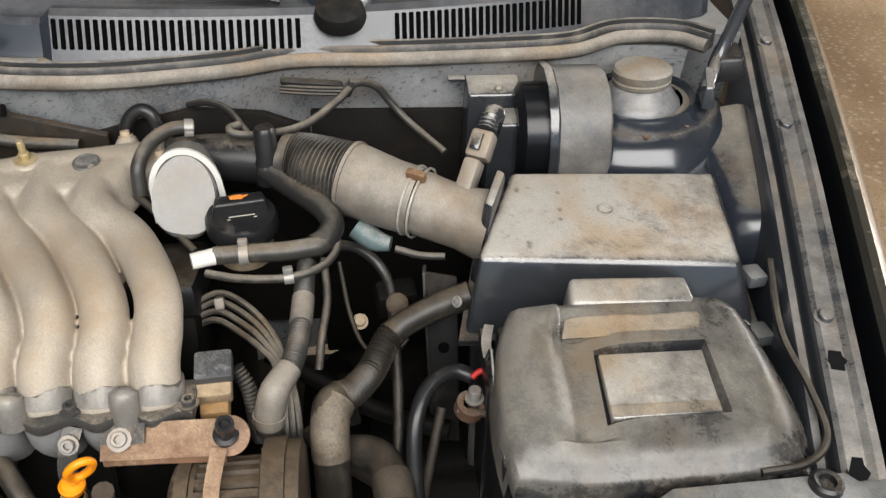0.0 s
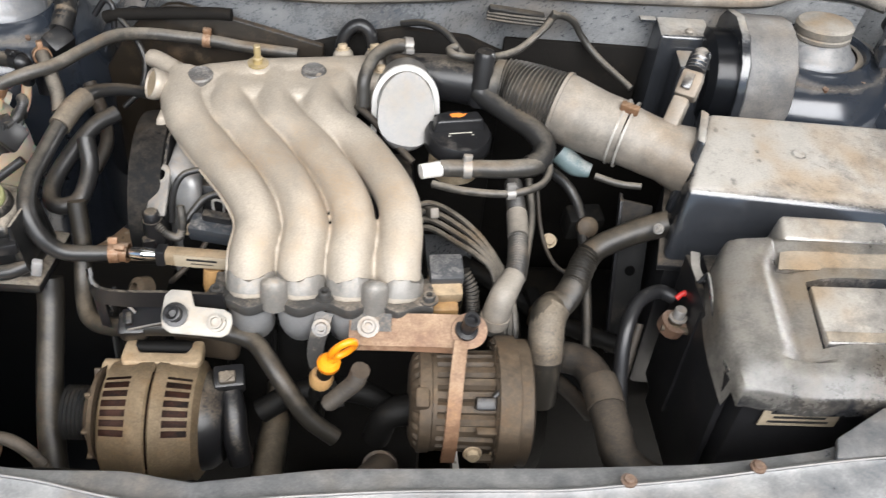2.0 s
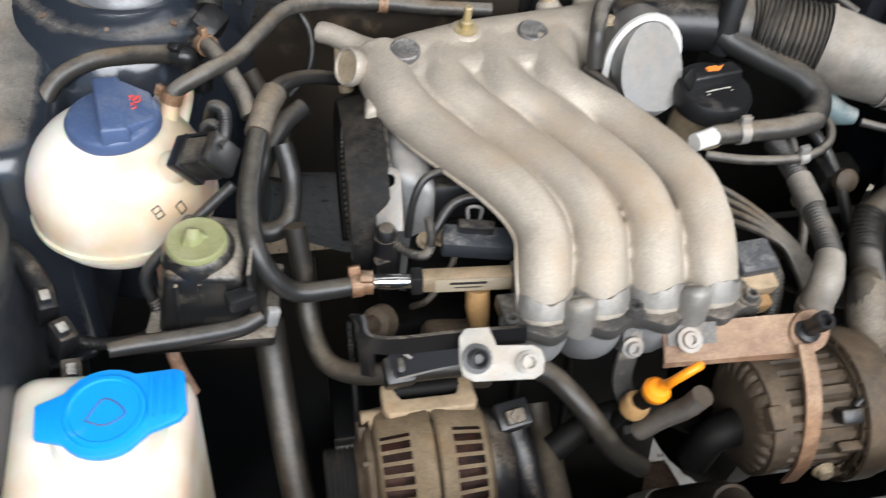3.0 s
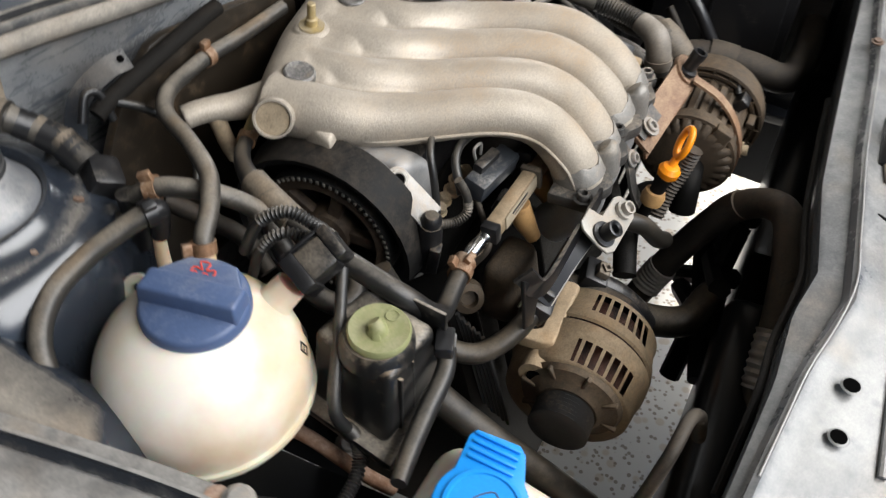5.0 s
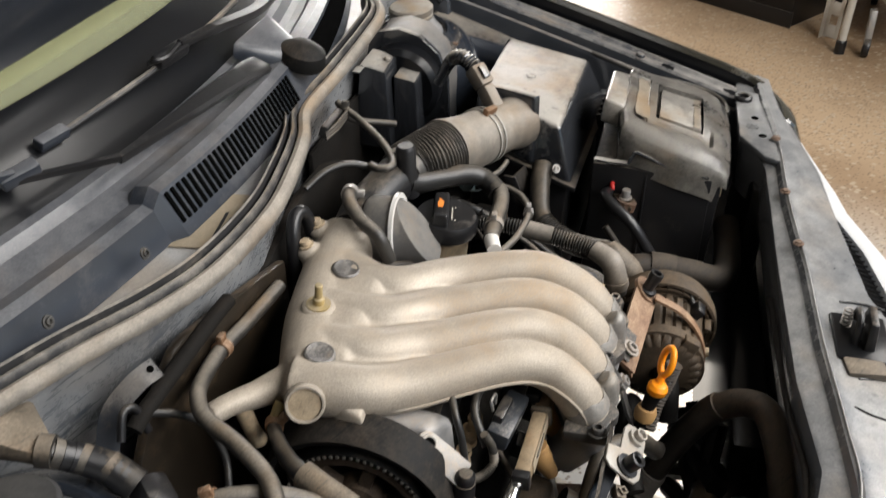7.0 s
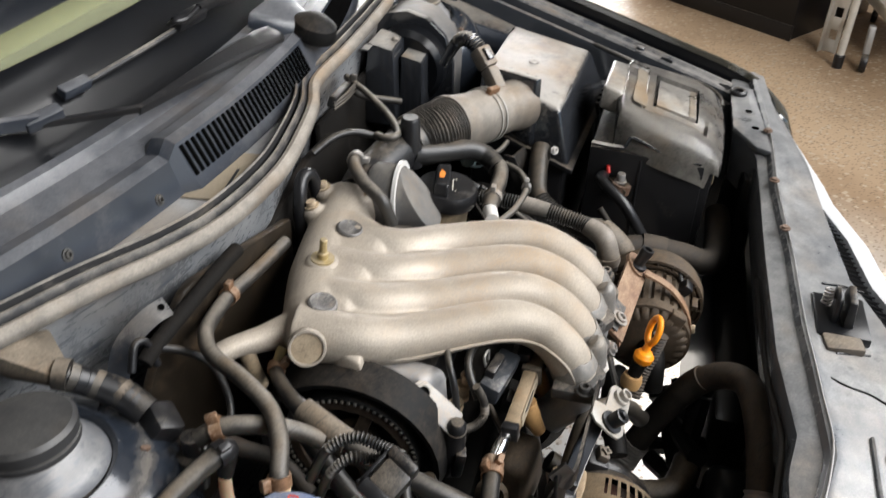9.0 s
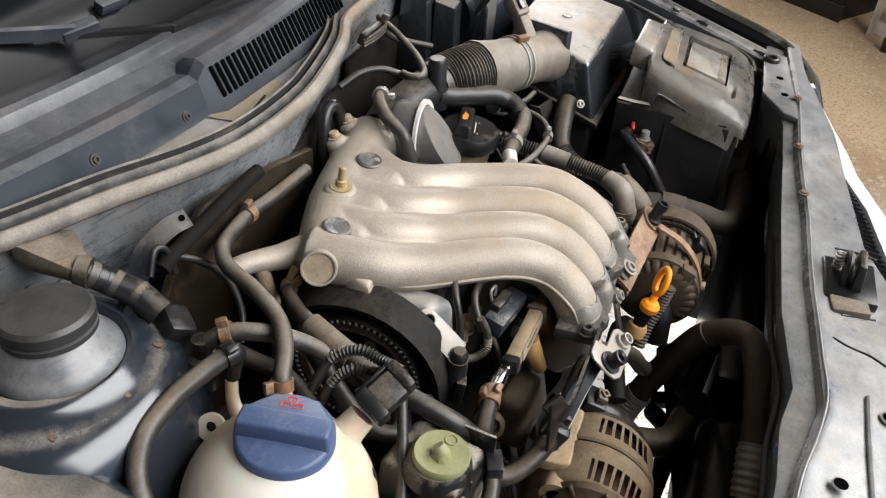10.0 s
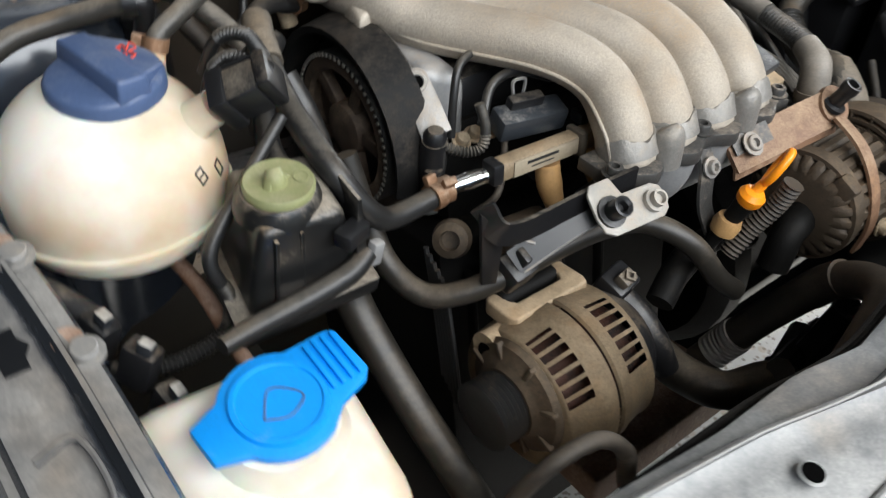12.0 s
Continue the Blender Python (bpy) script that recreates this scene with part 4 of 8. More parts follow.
part("foot", hexa([(0.550, 0.555, 0.865), (0.566, 0.552, 0.865), (0.572, 0.59, 0.87), (0.556, 0.592, 0.87), (0.552, 0.558, 0.892), (0.562, 0.556, 0.892), (0.568, 0.585, 0.905), (0.558, 0.587, 0.905)], 0.003), RAIL_DARK, prop)
part("hinge_block", hexa([(0.578, 0.60, 0.875), (0.615, 0.595, 0.88), (0.62, 0.64, 0.885), (0.585, 0.645, 0.88), (0.582, 0.604, 0.905), (0.610, 0.600, 0.908), (0.614, 0.635, 0.915), (0.588, 0.64, 0.91)], 0.004), BLACK, prop)

# radiator pack behind the carrier
rad = thing("radiator", (0.05, 0.0, 0.3), "black radiator with fan shroud behind the lock carrier", "radiator")
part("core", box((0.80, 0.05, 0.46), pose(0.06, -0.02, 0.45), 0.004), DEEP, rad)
part("shroud", slab([(-0.36 + 0.0, 0.28), (0.44, 0.28), (0.44, 0.68), (-0.36, 0.68)], 0, 0.02, Matrix(((1, 0, 0, 0), (0, 0, -1, 0.03), (0, 1, 0, 0), (0, 0, 0, 1))), 0.004), BLACK, rad)
part("fan_motor", lathe([(0.05, 0), (0.055, 0.01), (0.055, 0.05), (0.045, 0.06)], axis((0.20, 0.02, 0.50), (0, 1, 0)), 24), BLACK, rad)

# engine and gearbox under everything
eng = thing("engine_block", (-0.1, 0.36, 0.25), "dark oily engine block under the intake manifold", "engine")
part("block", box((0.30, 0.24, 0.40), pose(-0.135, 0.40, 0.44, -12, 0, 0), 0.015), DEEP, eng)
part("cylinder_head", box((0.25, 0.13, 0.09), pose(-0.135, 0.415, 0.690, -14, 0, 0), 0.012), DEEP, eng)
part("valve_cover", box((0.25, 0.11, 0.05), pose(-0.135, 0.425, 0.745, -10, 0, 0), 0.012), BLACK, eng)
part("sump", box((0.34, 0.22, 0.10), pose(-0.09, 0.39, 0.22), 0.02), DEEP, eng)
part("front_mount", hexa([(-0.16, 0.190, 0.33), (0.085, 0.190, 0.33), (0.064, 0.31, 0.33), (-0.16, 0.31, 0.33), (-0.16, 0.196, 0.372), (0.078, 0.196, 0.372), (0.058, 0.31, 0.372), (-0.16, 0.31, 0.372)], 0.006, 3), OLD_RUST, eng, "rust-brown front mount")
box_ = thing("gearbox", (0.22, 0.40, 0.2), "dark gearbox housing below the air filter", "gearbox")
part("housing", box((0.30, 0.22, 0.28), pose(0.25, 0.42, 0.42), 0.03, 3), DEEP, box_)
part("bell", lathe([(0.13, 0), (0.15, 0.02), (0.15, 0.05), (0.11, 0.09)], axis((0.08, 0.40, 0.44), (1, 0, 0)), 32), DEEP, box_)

# black panels added to close the bay below, where only darkness shows
pan = thing("bay_filler", (0, 0.4, 0.25), "black filler panels for the dark depth of the engine bay", "underbody")
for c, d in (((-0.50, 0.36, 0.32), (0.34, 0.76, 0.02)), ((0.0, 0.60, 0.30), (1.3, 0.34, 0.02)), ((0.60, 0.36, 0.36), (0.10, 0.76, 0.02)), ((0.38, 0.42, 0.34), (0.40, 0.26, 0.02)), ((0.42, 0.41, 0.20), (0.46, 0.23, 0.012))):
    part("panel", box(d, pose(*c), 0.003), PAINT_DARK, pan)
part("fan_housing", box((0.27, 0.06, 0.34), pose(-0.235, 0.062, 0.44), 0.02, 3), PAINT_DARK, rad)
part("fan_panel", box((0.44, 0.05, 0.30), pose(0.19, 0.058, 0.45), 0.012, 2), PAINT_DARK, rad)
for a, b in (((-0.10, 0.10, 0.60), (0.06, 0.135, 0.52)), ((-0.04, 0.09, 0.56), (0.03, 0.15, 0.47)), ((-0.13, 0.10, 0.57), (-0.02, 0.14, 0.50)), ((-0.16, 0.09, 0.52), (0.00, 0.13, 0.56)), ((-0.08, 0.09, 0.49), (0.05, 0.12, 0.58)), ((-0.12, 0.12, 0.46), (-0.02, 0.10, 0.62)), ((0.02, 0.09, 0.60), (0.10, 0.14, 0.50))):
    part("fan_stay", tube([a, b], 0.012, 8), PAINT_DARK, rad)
# unseen plate added to keep the sun off the floor under the engine
part("sun_blocker", hexa([(-0.48, -0.14, 0.20), (0.28, -0.14, 0.20), (0.28, -0.012, 0.215), (-0.48, -0.012, 0.215), (-0.48, -0.14, 0.206), (0.28, -0.14, 0.206), (0.28, -0.012, 0.221), (-0.48, -0.012, 0.221)], 0.001), PAINT_DARK, rad)
# black panel added where the gap by the battery reads black
part("gap_panel", box((0.24, 0.03, 0.28), pose(0.44, 0.055, 0.60), 0.01), PAINT_DARK, rad)
# radiator top crossbar edge and cable under the carrier lip
lipline = thing("carrier_lip_seal", (0.0, 0.05, 0.73), "pale rubber edging under the lock carrier lip", "edging")
part("strip", tube([(-0.40, between(INNER, -0.40) + 0.004, 0.712)] + [(x, between(INNER, x) + 0.005, 0.730 + 0.02 * max(0, x)) for x in (-0.32, -0.26, -0.21, -0.17, -0.10, 0.0, 0.08)], 0.0035, 8), INSULATION, lipline)
cbl = thing("release_cable", (0.50, 0.12, 0.775), "thin black bonnet release cable along the wing", "cable")
part("sheath", tube([(0.46, 0.106, 0.782), (0.50, 0.112, 0.782), (0.527, 0.135, 0.785), (0.530, 0.18, 0.795), (0.528, 0.24, 0.805), (0.545, 0.32, 0.825)], 0.0035, 8), RUBBER, cbl)

# ---- intake manifold ----
man = thing("intake_manifold", (-0.15, 0.38, 0.74), "cast aluminium intake manifold with four curved runners, dusty beige", "intake manifold")
bm = tube([(-0.284, 0.482, 0.8235), (-0.276, 0.483, 0.8235), (-0.24, 0.492, 0.820), (-0.18, 0.508, 0.818), (-0.11, 0.520, 0.818), (-0.065, 0.524, 0.824), (-0.040, 0.522, 0.836)], [0.015, 0.0215, 0.031, 0.0345, 0.0345, 0.032, 0.028], 28, 8)
add(bm, hexa([(-0.264, 0.440, 0.798), (-0.085, 0.446, 0.798), (-0.050, 0.540, 0.802), (-0.255, 0.524, 0.800), (-0.250, 0.452, 0.843), (-0.108, 0.458, 0.8475), (-0.066, 0.524, 0.851), (-0.240, 0.512, 0.850)], 0.016, 4))
STEP = [0.0495, 0.0494, 0.0545, 0.0502, 0.0460, 0.0464, 0.0470]
RUNNER = [(-0.267, 0.500, 0.825), (-0.260, 0.447, 0.8225), (-0.234, 0.405, 0.8130), (-0.186, 0.332, 0.8120), (-0.166, 0.293, 0.8000), (-0.169, 0.262, 0.7800), (-0.169, 0.2455, 0.7500)]
for i in range(4):
    add(bm, tube([(x + d * i, y, z) for (x, y, z), d in zip(RUNNER, STEP)], [0.0262, 0.0240, 0.0228, 0.0212, 0.0214, 0.0220, 0.0222], 24, 8))
    if i < 3:
        s = 0.0505 * i
        add(bm, tube([(-0.236 + s, 0.480, 0.822), (-0.230 + s, 0.448, 0.818), (-0.208 + s, 0.405, 0.808), (-0.176 + s, 0.362, 0.800)], [0.022, 0.018, 0.0155, 0.009], 16, 8))
add(bm, tube([(-0.255, 0.505, 0.818), (-0.282, 0.526, 0.822), (-0.304, 0.543, 0.826), (-0.318, 0.553, 0.825)], [0.018, 0.0125, 0.0105, 0.0105], 14))
for x, y, z in ((-0.097, 0.551, 0.846), (-0.060, 0.552, 0.848)):
    add(bm, lathe([(0.013, -0.03), (0.012, 0.0), (0.009, 0.004)], axis((x, y, z), (-0.2, 0.35, 1)), 20))
cast = part("casting", bm, MANIFOLD, man, "", 60)
weld = cast.modifiers.new("weld", "REMESH")
weld.mode, weld.voxel_size, weld.use_smooth_shade = "VOXEL", 0.0018, True
soften = cast.modifiers.new("soften", "SMOOTH")
soften.iterations, soften.factor = 8, 0.5
path, _ = spline(RUNNER[1:], 4)
edge = []
for i, p in enumerate(path):
    t = (path[min(i + 1, len(path) - 1)] - path[max(i - 1, 0)]).normalized()
    side = V(-0.86, -0.5, 0)
    side = (side - t * side.dot(t)).normalized()
    edge.append(p + 0.0216 * side + (-0.006) * side.cross(t))
part("casting_seam", tube(edge, 0.0016, 8, 2), MANIFOLD, man)
ec = axis((-0.2980, 0.4755, 0.8365), (-0.82, -0.38, 0.42))
part("end_cap", lathe([(0.0150, -0.020), (0.0155, -0.008), (0.0172, -0.005), (0.0172, 0.001), (0.0162, 0.0026), (0.0146, 0.0026), (0.0140, 0.0004)], ec, 32, False), MANIFOLD, man)
part("end_cap_disc", lathe([(0.0140, -0.001), (0.0138, 0.0006), (0.004, 0.0010)], ec, 32), ALLOY, man, "olive-brown recessed disc")
part("corner_boss", hexa([(-0.290, 0.428, 0.802), (-0.274, 0.428, 0.800), (-0.274, 0.455, 0.805), (-0.287, 0.457, 0.807), (-0.288, 0.431, 0.820), (-0.276, 0.431, 0.824), (-0.274, 0.452, 0.830), (-0.284, 0.454, 0.827)], 0.003), MANIFOLD, man)
part("arm_leg", tube([(-0.298, 0.536, 0.822), (-0.298, 0.530, 0.796), (-0.295, 0.526, 0.776)], 0.0075, 12), ALLOY, man)
part("stud_boss", lathe([(0.020, -0.012), (0.016, -0.002), (0.0135, 0.0005), (0.011, 0.001)], axis((-0.188, 0.503, 0.8515), (0, -0.15, 1)), 24), MANIFOLD, man)
stud = part("stud", lathe([(0.0115, 0), (0.0115, 0.0015), (0.0055, 0.0018), (0.0055, 0.008), (0.0038, 0.009), (0.0038, 0.0225), (0.003, 0.0235)], axis((-0.188, 0.503, 0.8525), (0.0, -0.1, 1)), 18), BRASS, man, "yellow-zinc threaded stud")
for x, y, z in ((-0.1265, 0.497, 0.8512), (-0.247, 0.480, 0.8485)):
    part("core_plug", lathe([(0.0145, -0.006), (0.0138, 0.0), (0.012, 0.0012), (0.0105, 0.0002), (0.004, -0.0005)], axis((x, y, z), (0, -0.2, 1)), 24), PLUG, man, "grey pressed-in core plug")
part("brass_nipple", tube([(-0.284, 0.505, 0.818), (-0.290, 0.507, 0.813), (-0.297, 0.509, 0.801)], [0.0055, 0.0045, 0.005], 12), BRASS, man, "brass vacuum nipple")
out = []
for i in range(60):
    x = -0.203 + 0.208 * i / 59
    ph = (x + 0.169) / 0.0470 * 2 * math.pi
    out.append((x, 0.222 - 0.005 * math.cos(ph)))
part("flange", slab(out + [(0.006, 0.266), (-0.204, 0.266)], 0.746, 0.7585, None, 0.002), FLANGE, man, "dark grey flange at the runner feet")
for i in range(4):
    q = 0.0470 * i
    part("port", tube([(-0.169 + q, 0.243, 0.750), (-0.170 + q, 0.246, 0.722), (-0.171 + q, 0.268, 0.690)], [0.0225, 0.0215, 0.02], 20), ALLOY_GREY, man, "blue-grey lower port")
    ring0, ring1, ring2 = [], [], []
    for k in range(48):
        t = 2 * math.pi * k / 48
        h = 0.0155 + 0.0032 * math.sin(3 * t + i) + 0.0010 * math.sin(11 * t)
        for ring, r, z in ((ring0, 0.0238, 0.0), (ring1, 0.0231, h - 0.002), (ring2, 0.0222, h)):
            ring.append(axis((-0.169 + q, 0.2475, 0.756), (0, 0.5, 1)) @ V(r * math.cos(t), r * math.sin(t), z))
    part("foot_collar", loft([ring0, ring1, ring2]), FOOT, man, "grey oily foot of a runner")
for i in (0, 2):
    x = -0.1455 + 0.0470 * i
    part("boss", tube([(x, 0.2315, 0.750), (x, 0.2325, 0.770), (x, 0.234, 0.7775), (x, 0.236, 0.780)], [0.0135, 0.0130, 0.0115, 0.005], 18), FOOT, man, "tall grey cast boss between two runners")
for x in (-0.199, -0.0985, 0.0005):
    part("flange_bolt", bolt_bm((x, 0.2345, 0.7588), (0, 0, 1), 0.0062, 0.007, True, True), FLANGE, man)
for x, y, z in ((-0.097, 0.551, 0.850), (-0.060, 0.552, 0.852), (-0.052, 0.502, 0.852)):
    part("flange_bolt", bolt_bm((x, y, z), (-0.1, 0.2, 1), 0.0055, 0.006), ALLOY, man)

# dome, throttle neck, oil cap
dome = thing("throttle_dome", (-0.022, 0.46, 0.80), "beige-grey barrel cap cut off flat, bright clip over it", "throttle cover")
dm = axis((-0.024, 0.477, 0.829), (0.02, -1.0, 0.05)) @ Matrix.Diagonal((1.0, 1.28, 1.0, 1.0))
part("body", lathe([(0.030, -0.030), (0.0335, -0.024), (0.0335, 0.002)], dm, 40), DOME, dome, "grey rear body")
top = lathe([(0.0310, -0.001), (0.0310, 0.036), (0.0298, 0.042), (0.0265, 0.0460), (0.019, 0.0485), (0.004, 0.0490)], dm, 48)
bmesh.ops.recalc_face_normals(top, faces=top.faces[:])
sawn = bmesh.ops.bisect_plane(top, geom=top.verts[:] + top.edges[:] + top.faces[:], plane_co=(-0.024, 0.4580, 0.846), plane_no=(0.10, -0.80, 0.56), clear_outer=True)
bmesh.ops.contextual_create(top, geom=[e for e in sawn["geom_cut"] if isinstance(e, bmesh.types.BMEdge)])
part("dome_top", top, DOME, dome, "matt beige cap with a flat slanted face", 24)
arch = [(-0.0345, -0.030)] + [(0.0345 * math.cos(a), 0.0345 * math.sin(a)) for a in [radians(185 - 10.0 * k) for k in range(19)]] + [(0.036, -0.008)]
part("clip_ring", sweep([dm @ V(x, y, 0.004) for x, y in arch], [(-0.0030, -0.0020), (0.0030, -0.0020), (0.0030, 0.0020), (-0.0030, 0.0020)], 3, tuple(dm.to_3x3() @ V(0, 0, 1))), CLIP, dome, "bright steel clip ring")
part("neck", tube([(-0.045, 0.518, 0.838), (-0.01, 0.518, 0.841), (0.03, 0.510, 0.843), (0.07, 0.502, 0.843)], [0.024, 0.025, 0.026, 0.027], 24), BLACK, dome, "black throttle neck")

cap = thing("oil_filler_cap", (0.034, 0.435, 0.785), "black oil filler cap with an orange oil-can mark", "oil cap")
om = axis((0.034, 0.436, 0.800), (0.02, -0.10, 1))
part("neck", lathe([(0.029, -0.03), (0.029, 0.0), (0.031, 0.002), (0.031, 0.006)], om, 32), ALLOY, cap, "dirty alloy filler neck")
part("skirt", lathe([(0.0355, 0.004), (0.0368, 0.006), (0.0368, 0.018), (0.034, 0.0235), (0.012, 0.025), (0.004, 0.025)], om, 40), BLACK_CLEAN, cap)
part("grip", hexa([om @ V(*p) for p in ((-0.030, -0.002, 0.022), (0.030, -0.002, 0.022), (0.027, 0.017, 0.022), (-0.027, 0.017, 0.022), (-0.026, -0.001, 0.038), (0.026, -0.001, 0.038), (0.023, 0.015, 0.038), (-0.023, 0.015, 0.038))], 0.003, 3), BLACK_CLEAN, cap)
part("oil_mark", slab([(-0.009, -0.002), (0.002, -0.003), (0.008, 0.001), (0.010, 0.003), (0.004, 0.002), (0.002, 0.004), (-0.006, 0.004), (-0.010, 0.003)], 0, 0.0005, om @ Matrix.Translation((0, 0.0075, 0.0382)), 0), ORANGE_INK, cap, "orange oil-can mark")
for k in range(5):
    part("writing_bar", box((0.032 - 0.003 * abs(k - 2), 0.0014, 0.0004), om @ Matrix.Translation((0, -0.006 - 0.0036 * k, 0.0250 - 0.0004 * k)), 0), PALE_INK, cap)

# ---- intake tube ----
tub = thing("intake_tube", (0.17, 0.46, 0.80), "dusty grey intake tube with a corrugated section", "intake tube")
part("bellows", tube([(0.075, 0.500, 0.843), (0.095, 0.493, 0.843), (0.118, 0.478, 0.843), (0.145, 0.464, 0.842)], [0.030, 0.033, 0.036, 0.037], 32, 10, (0.5, 3.0, 0.0020, 0.0046)), RUBBER_GREY, tub, "corrugated rubber bellows")
part("tube_body", tube([(0.145, 0.464, 0.842), (0.155, 0.459, 0.841), (0.185, 0.443, 0.836), (0.213, 0.430, 0.833)], [0.0385, 0.0385, 0.0365, 0.0355], 36, 8), TUBE_GREY, tub)
for k in (-1, 1):
    part("clamp_wire", lathe([(0.0360, -0.0012), (0.0378, -0.0012), (0.0378, 0.0012), (0.0360, 0.0012)], axis(V(0.213, 0.430, 0.833) + 0.0048 * k * V(0.87, -0.46, -0.08), (0.87, -0.46, -0.08)), 40, False), WHITE_METAL, tub, "thin steel clamp wire")
part("clamp_screw", box((0.010, 0.008, 0.020), axis((0.213, 0.430, 0.833), (0.87, -0.46, -0.08), 105) @ Matrix.Translation((0.0395, 0, 0)), 0.0015), COPPER_CLIP, tub, "rusty clamp screw")
part("tube_lip", lathe([(0.0375, -0.002), (0.0405, -0.002), (0.0405, 0.002), (0.0375, 0.002)], axis((0.147, 0.463, 0.842), (0.87, -0.46, -0.08)), 40, False), TUBE_GREY, tub)
maf = thing("air_flow_meter", (0.25, 0.41, 0.80), "grey plastic air flow meter with a wired plug", "air flow meter")
part("tube_body", tube([(0.213, 0.430, 0.833), (0.235, 0.419, 0.829), (0.258, 0.408, 0.826), (0.285, 0.397, 0.822)], [0.0335, 0.0325, 0.0325, 0.038], 32, 6), TUBE_GREY, maf)
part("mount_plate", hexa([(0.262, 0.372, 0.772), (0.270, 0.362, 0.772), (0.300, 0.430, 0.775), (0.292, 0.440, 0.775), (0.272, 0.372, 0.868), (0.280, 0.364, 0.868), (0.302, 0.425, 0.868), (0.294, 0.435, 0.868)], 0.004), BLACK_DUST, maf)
part("sensor_tower", box((0.018, 0.022, 0.035), axis((0.266, 0.430, 0.862), (0.35, 0.55, 0.75)), 0.004), TUBE_GREY, maf)
plug = part("connector", box((0.024, 0.022, 0.030), axis((0.279, 0.448, 0.886), (0.35, 0.6, 0.7)), 0.004), TUBE_GREY, maf)
part("latch", box((0.010, 0.006, 0.018), axis((0.273, 0.441, 0.896), (0.35, 0.6, 0.7)), 0.001), BLACK_DUST, plug)
part("boot", tube([(0.284, 0.457, 0.897), (0.292, 0.474, 0.905), (0.300, 0.492, 0.895), (0.30, 0.51, 0.86)], [0.011, 0.0105, 0.009, 0.007], 12, 8, (0, 2, 0.001, 0.005)), BLACK_DUST, plug)

# ---- air filter box ----
air = thing("air_filter_box", (0.40, 0.40, 0.60), "black plastic air filter box under a grey coat of dust", "air filter box")
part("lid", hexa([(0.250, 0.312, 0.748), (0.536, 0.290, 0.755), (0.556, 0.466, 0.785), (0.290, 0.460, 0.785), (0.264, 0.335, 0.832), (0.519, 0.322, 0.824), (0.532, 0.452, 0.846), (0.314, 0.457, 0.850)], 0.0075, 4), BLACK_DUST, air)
part("lower_case", hexa([(0.26, 0.315, 0.55), (0.53, 0.30, 0.55), (0.545, 0.46, 0.55), (0.29, 0.46, 0.55), (0.257, 0.318, 0.75), (0.533, 0.296, 0.757), (0.55, 0.465, 0.786), (0.29, 0.463, 0.786)], 0.008, 2), BLACK, air)
part("rim", hexa([(0.244, 0.306, 0.744), (0.541, 0.283, 0.750), (0.561, 0.470, 0.780), (0.285, 0.466, 0.780), (0.244, 0.306, 0.752), (0.541, 0.283, 0.758), (0.561, 0.470, 0.788), (0.285, 0.466, 0.788)], 0.002), BLACK, air)
for k in range(6):
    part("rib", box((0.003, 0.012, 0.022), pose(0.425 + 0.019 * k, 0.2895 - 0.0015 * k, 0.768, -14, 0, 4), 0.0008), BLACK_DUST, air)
for x, y, z in ((0.545, 0.34, 0.79), (0.54, 0.29, 0.757)):
    part("spring_clip", box((0.02, 0.024, 0.014), pose(x, y, z, 0, 0, 8), 0.003), CARRIER, air)
part("corner_screw", bolt_bm((0.246, 0.334, 0.778), (-0.6, -0.5, 0.5), 0.004, 0.004, True, True), STEEL, air)
part("relief_dimple", lathe([(0.008, 0.0), (0.0065, 0.0008), (0.004, 0.0002)], axis((0.40, 0.395, 0.8405), (0, -0.13, 1)), 20), BLACK_DUST, air)

# ---- battery under its cover ----
bat = thing("battery", (0.37, 0.18, 0.55), "black battery with a yellowed warning label", "battery")
part("case", hexa([(0.275, 0.12, 0.55), (0.515, 0.125, 0.55), (0.50, 0.285, 0.55), (0.275, 0.29, 0.55), (0.275, 0.115, 0.772), (0.515, 0.12, 0.762), (0.50, 0.28, 0.79), (0.275, 0.285, 0.79)], 0.006), BLACK, bat)
part("warning_label", box((0.074, 0.0016, 0.036), pose(0.332, 0.1135, 0.752, 0, 2, 1), 0.0004), LABEL_TAN, bat, "yellowed warning label with dark print")
for k in range(3):
    part("writing_bar", box((0.058 - 0.008 * (k % 2), 0.0006, 0.0025), pose(0.331, 0.1125, 0.740 + 0.006 * k, 0, 2, 1), 0), BLACK_INK, bat)
head = bpy.data.curves.new("lettering", "FONT")
head.body, head.size, head.align_x = "DANGER/POISON", 0.0066, "CENTER"
head.extrude = 0.0002
word = new("lettering", head)
word.matrix_world = Matrix.Translation((0.324, 0.1122, 0.7625)) @ pose(0, 0, 0, 90, 0, 0)
bpy.context.view_layer.update()
flat_word = bpy.data.meshes.new_from_object(word.evaluated_get(bpy.context.evaluated_depsgraph_get()))
flat_word.transform(word.matrix_world)
bpy.data.objects.remove(word)
flat_word.materials.clear()
flat_word.materials.append(BLACK_INK)
letters = new("lettering", flat_word)
letters.parent = bat
letters.matrix_parent_inverse = Matrix.Translation(bat.location).inverted()
part("red_mark", disc_bm((0.362, 0.1140, 0.764), (0, -1, 0), 0.008), RED_INK, bat)
part("terminal_clamp", box((0.024, 0.018, 0.014), pose(0.258, 0.245, 0.735, 0, 0, 30), 0.004), PUMP, bat, "oily brown terminal clamp")
part("terminal_nut", bolt_bm((0.252, 0.238, 0.742), (0, 0, 1), 0.006, 0.012), STEEL, bat)

cov = thing("battery_cover", (0.38, 0.19, 0.74), "black plastic battery cover with a recessed window, dusty and smeared", "battery cover")
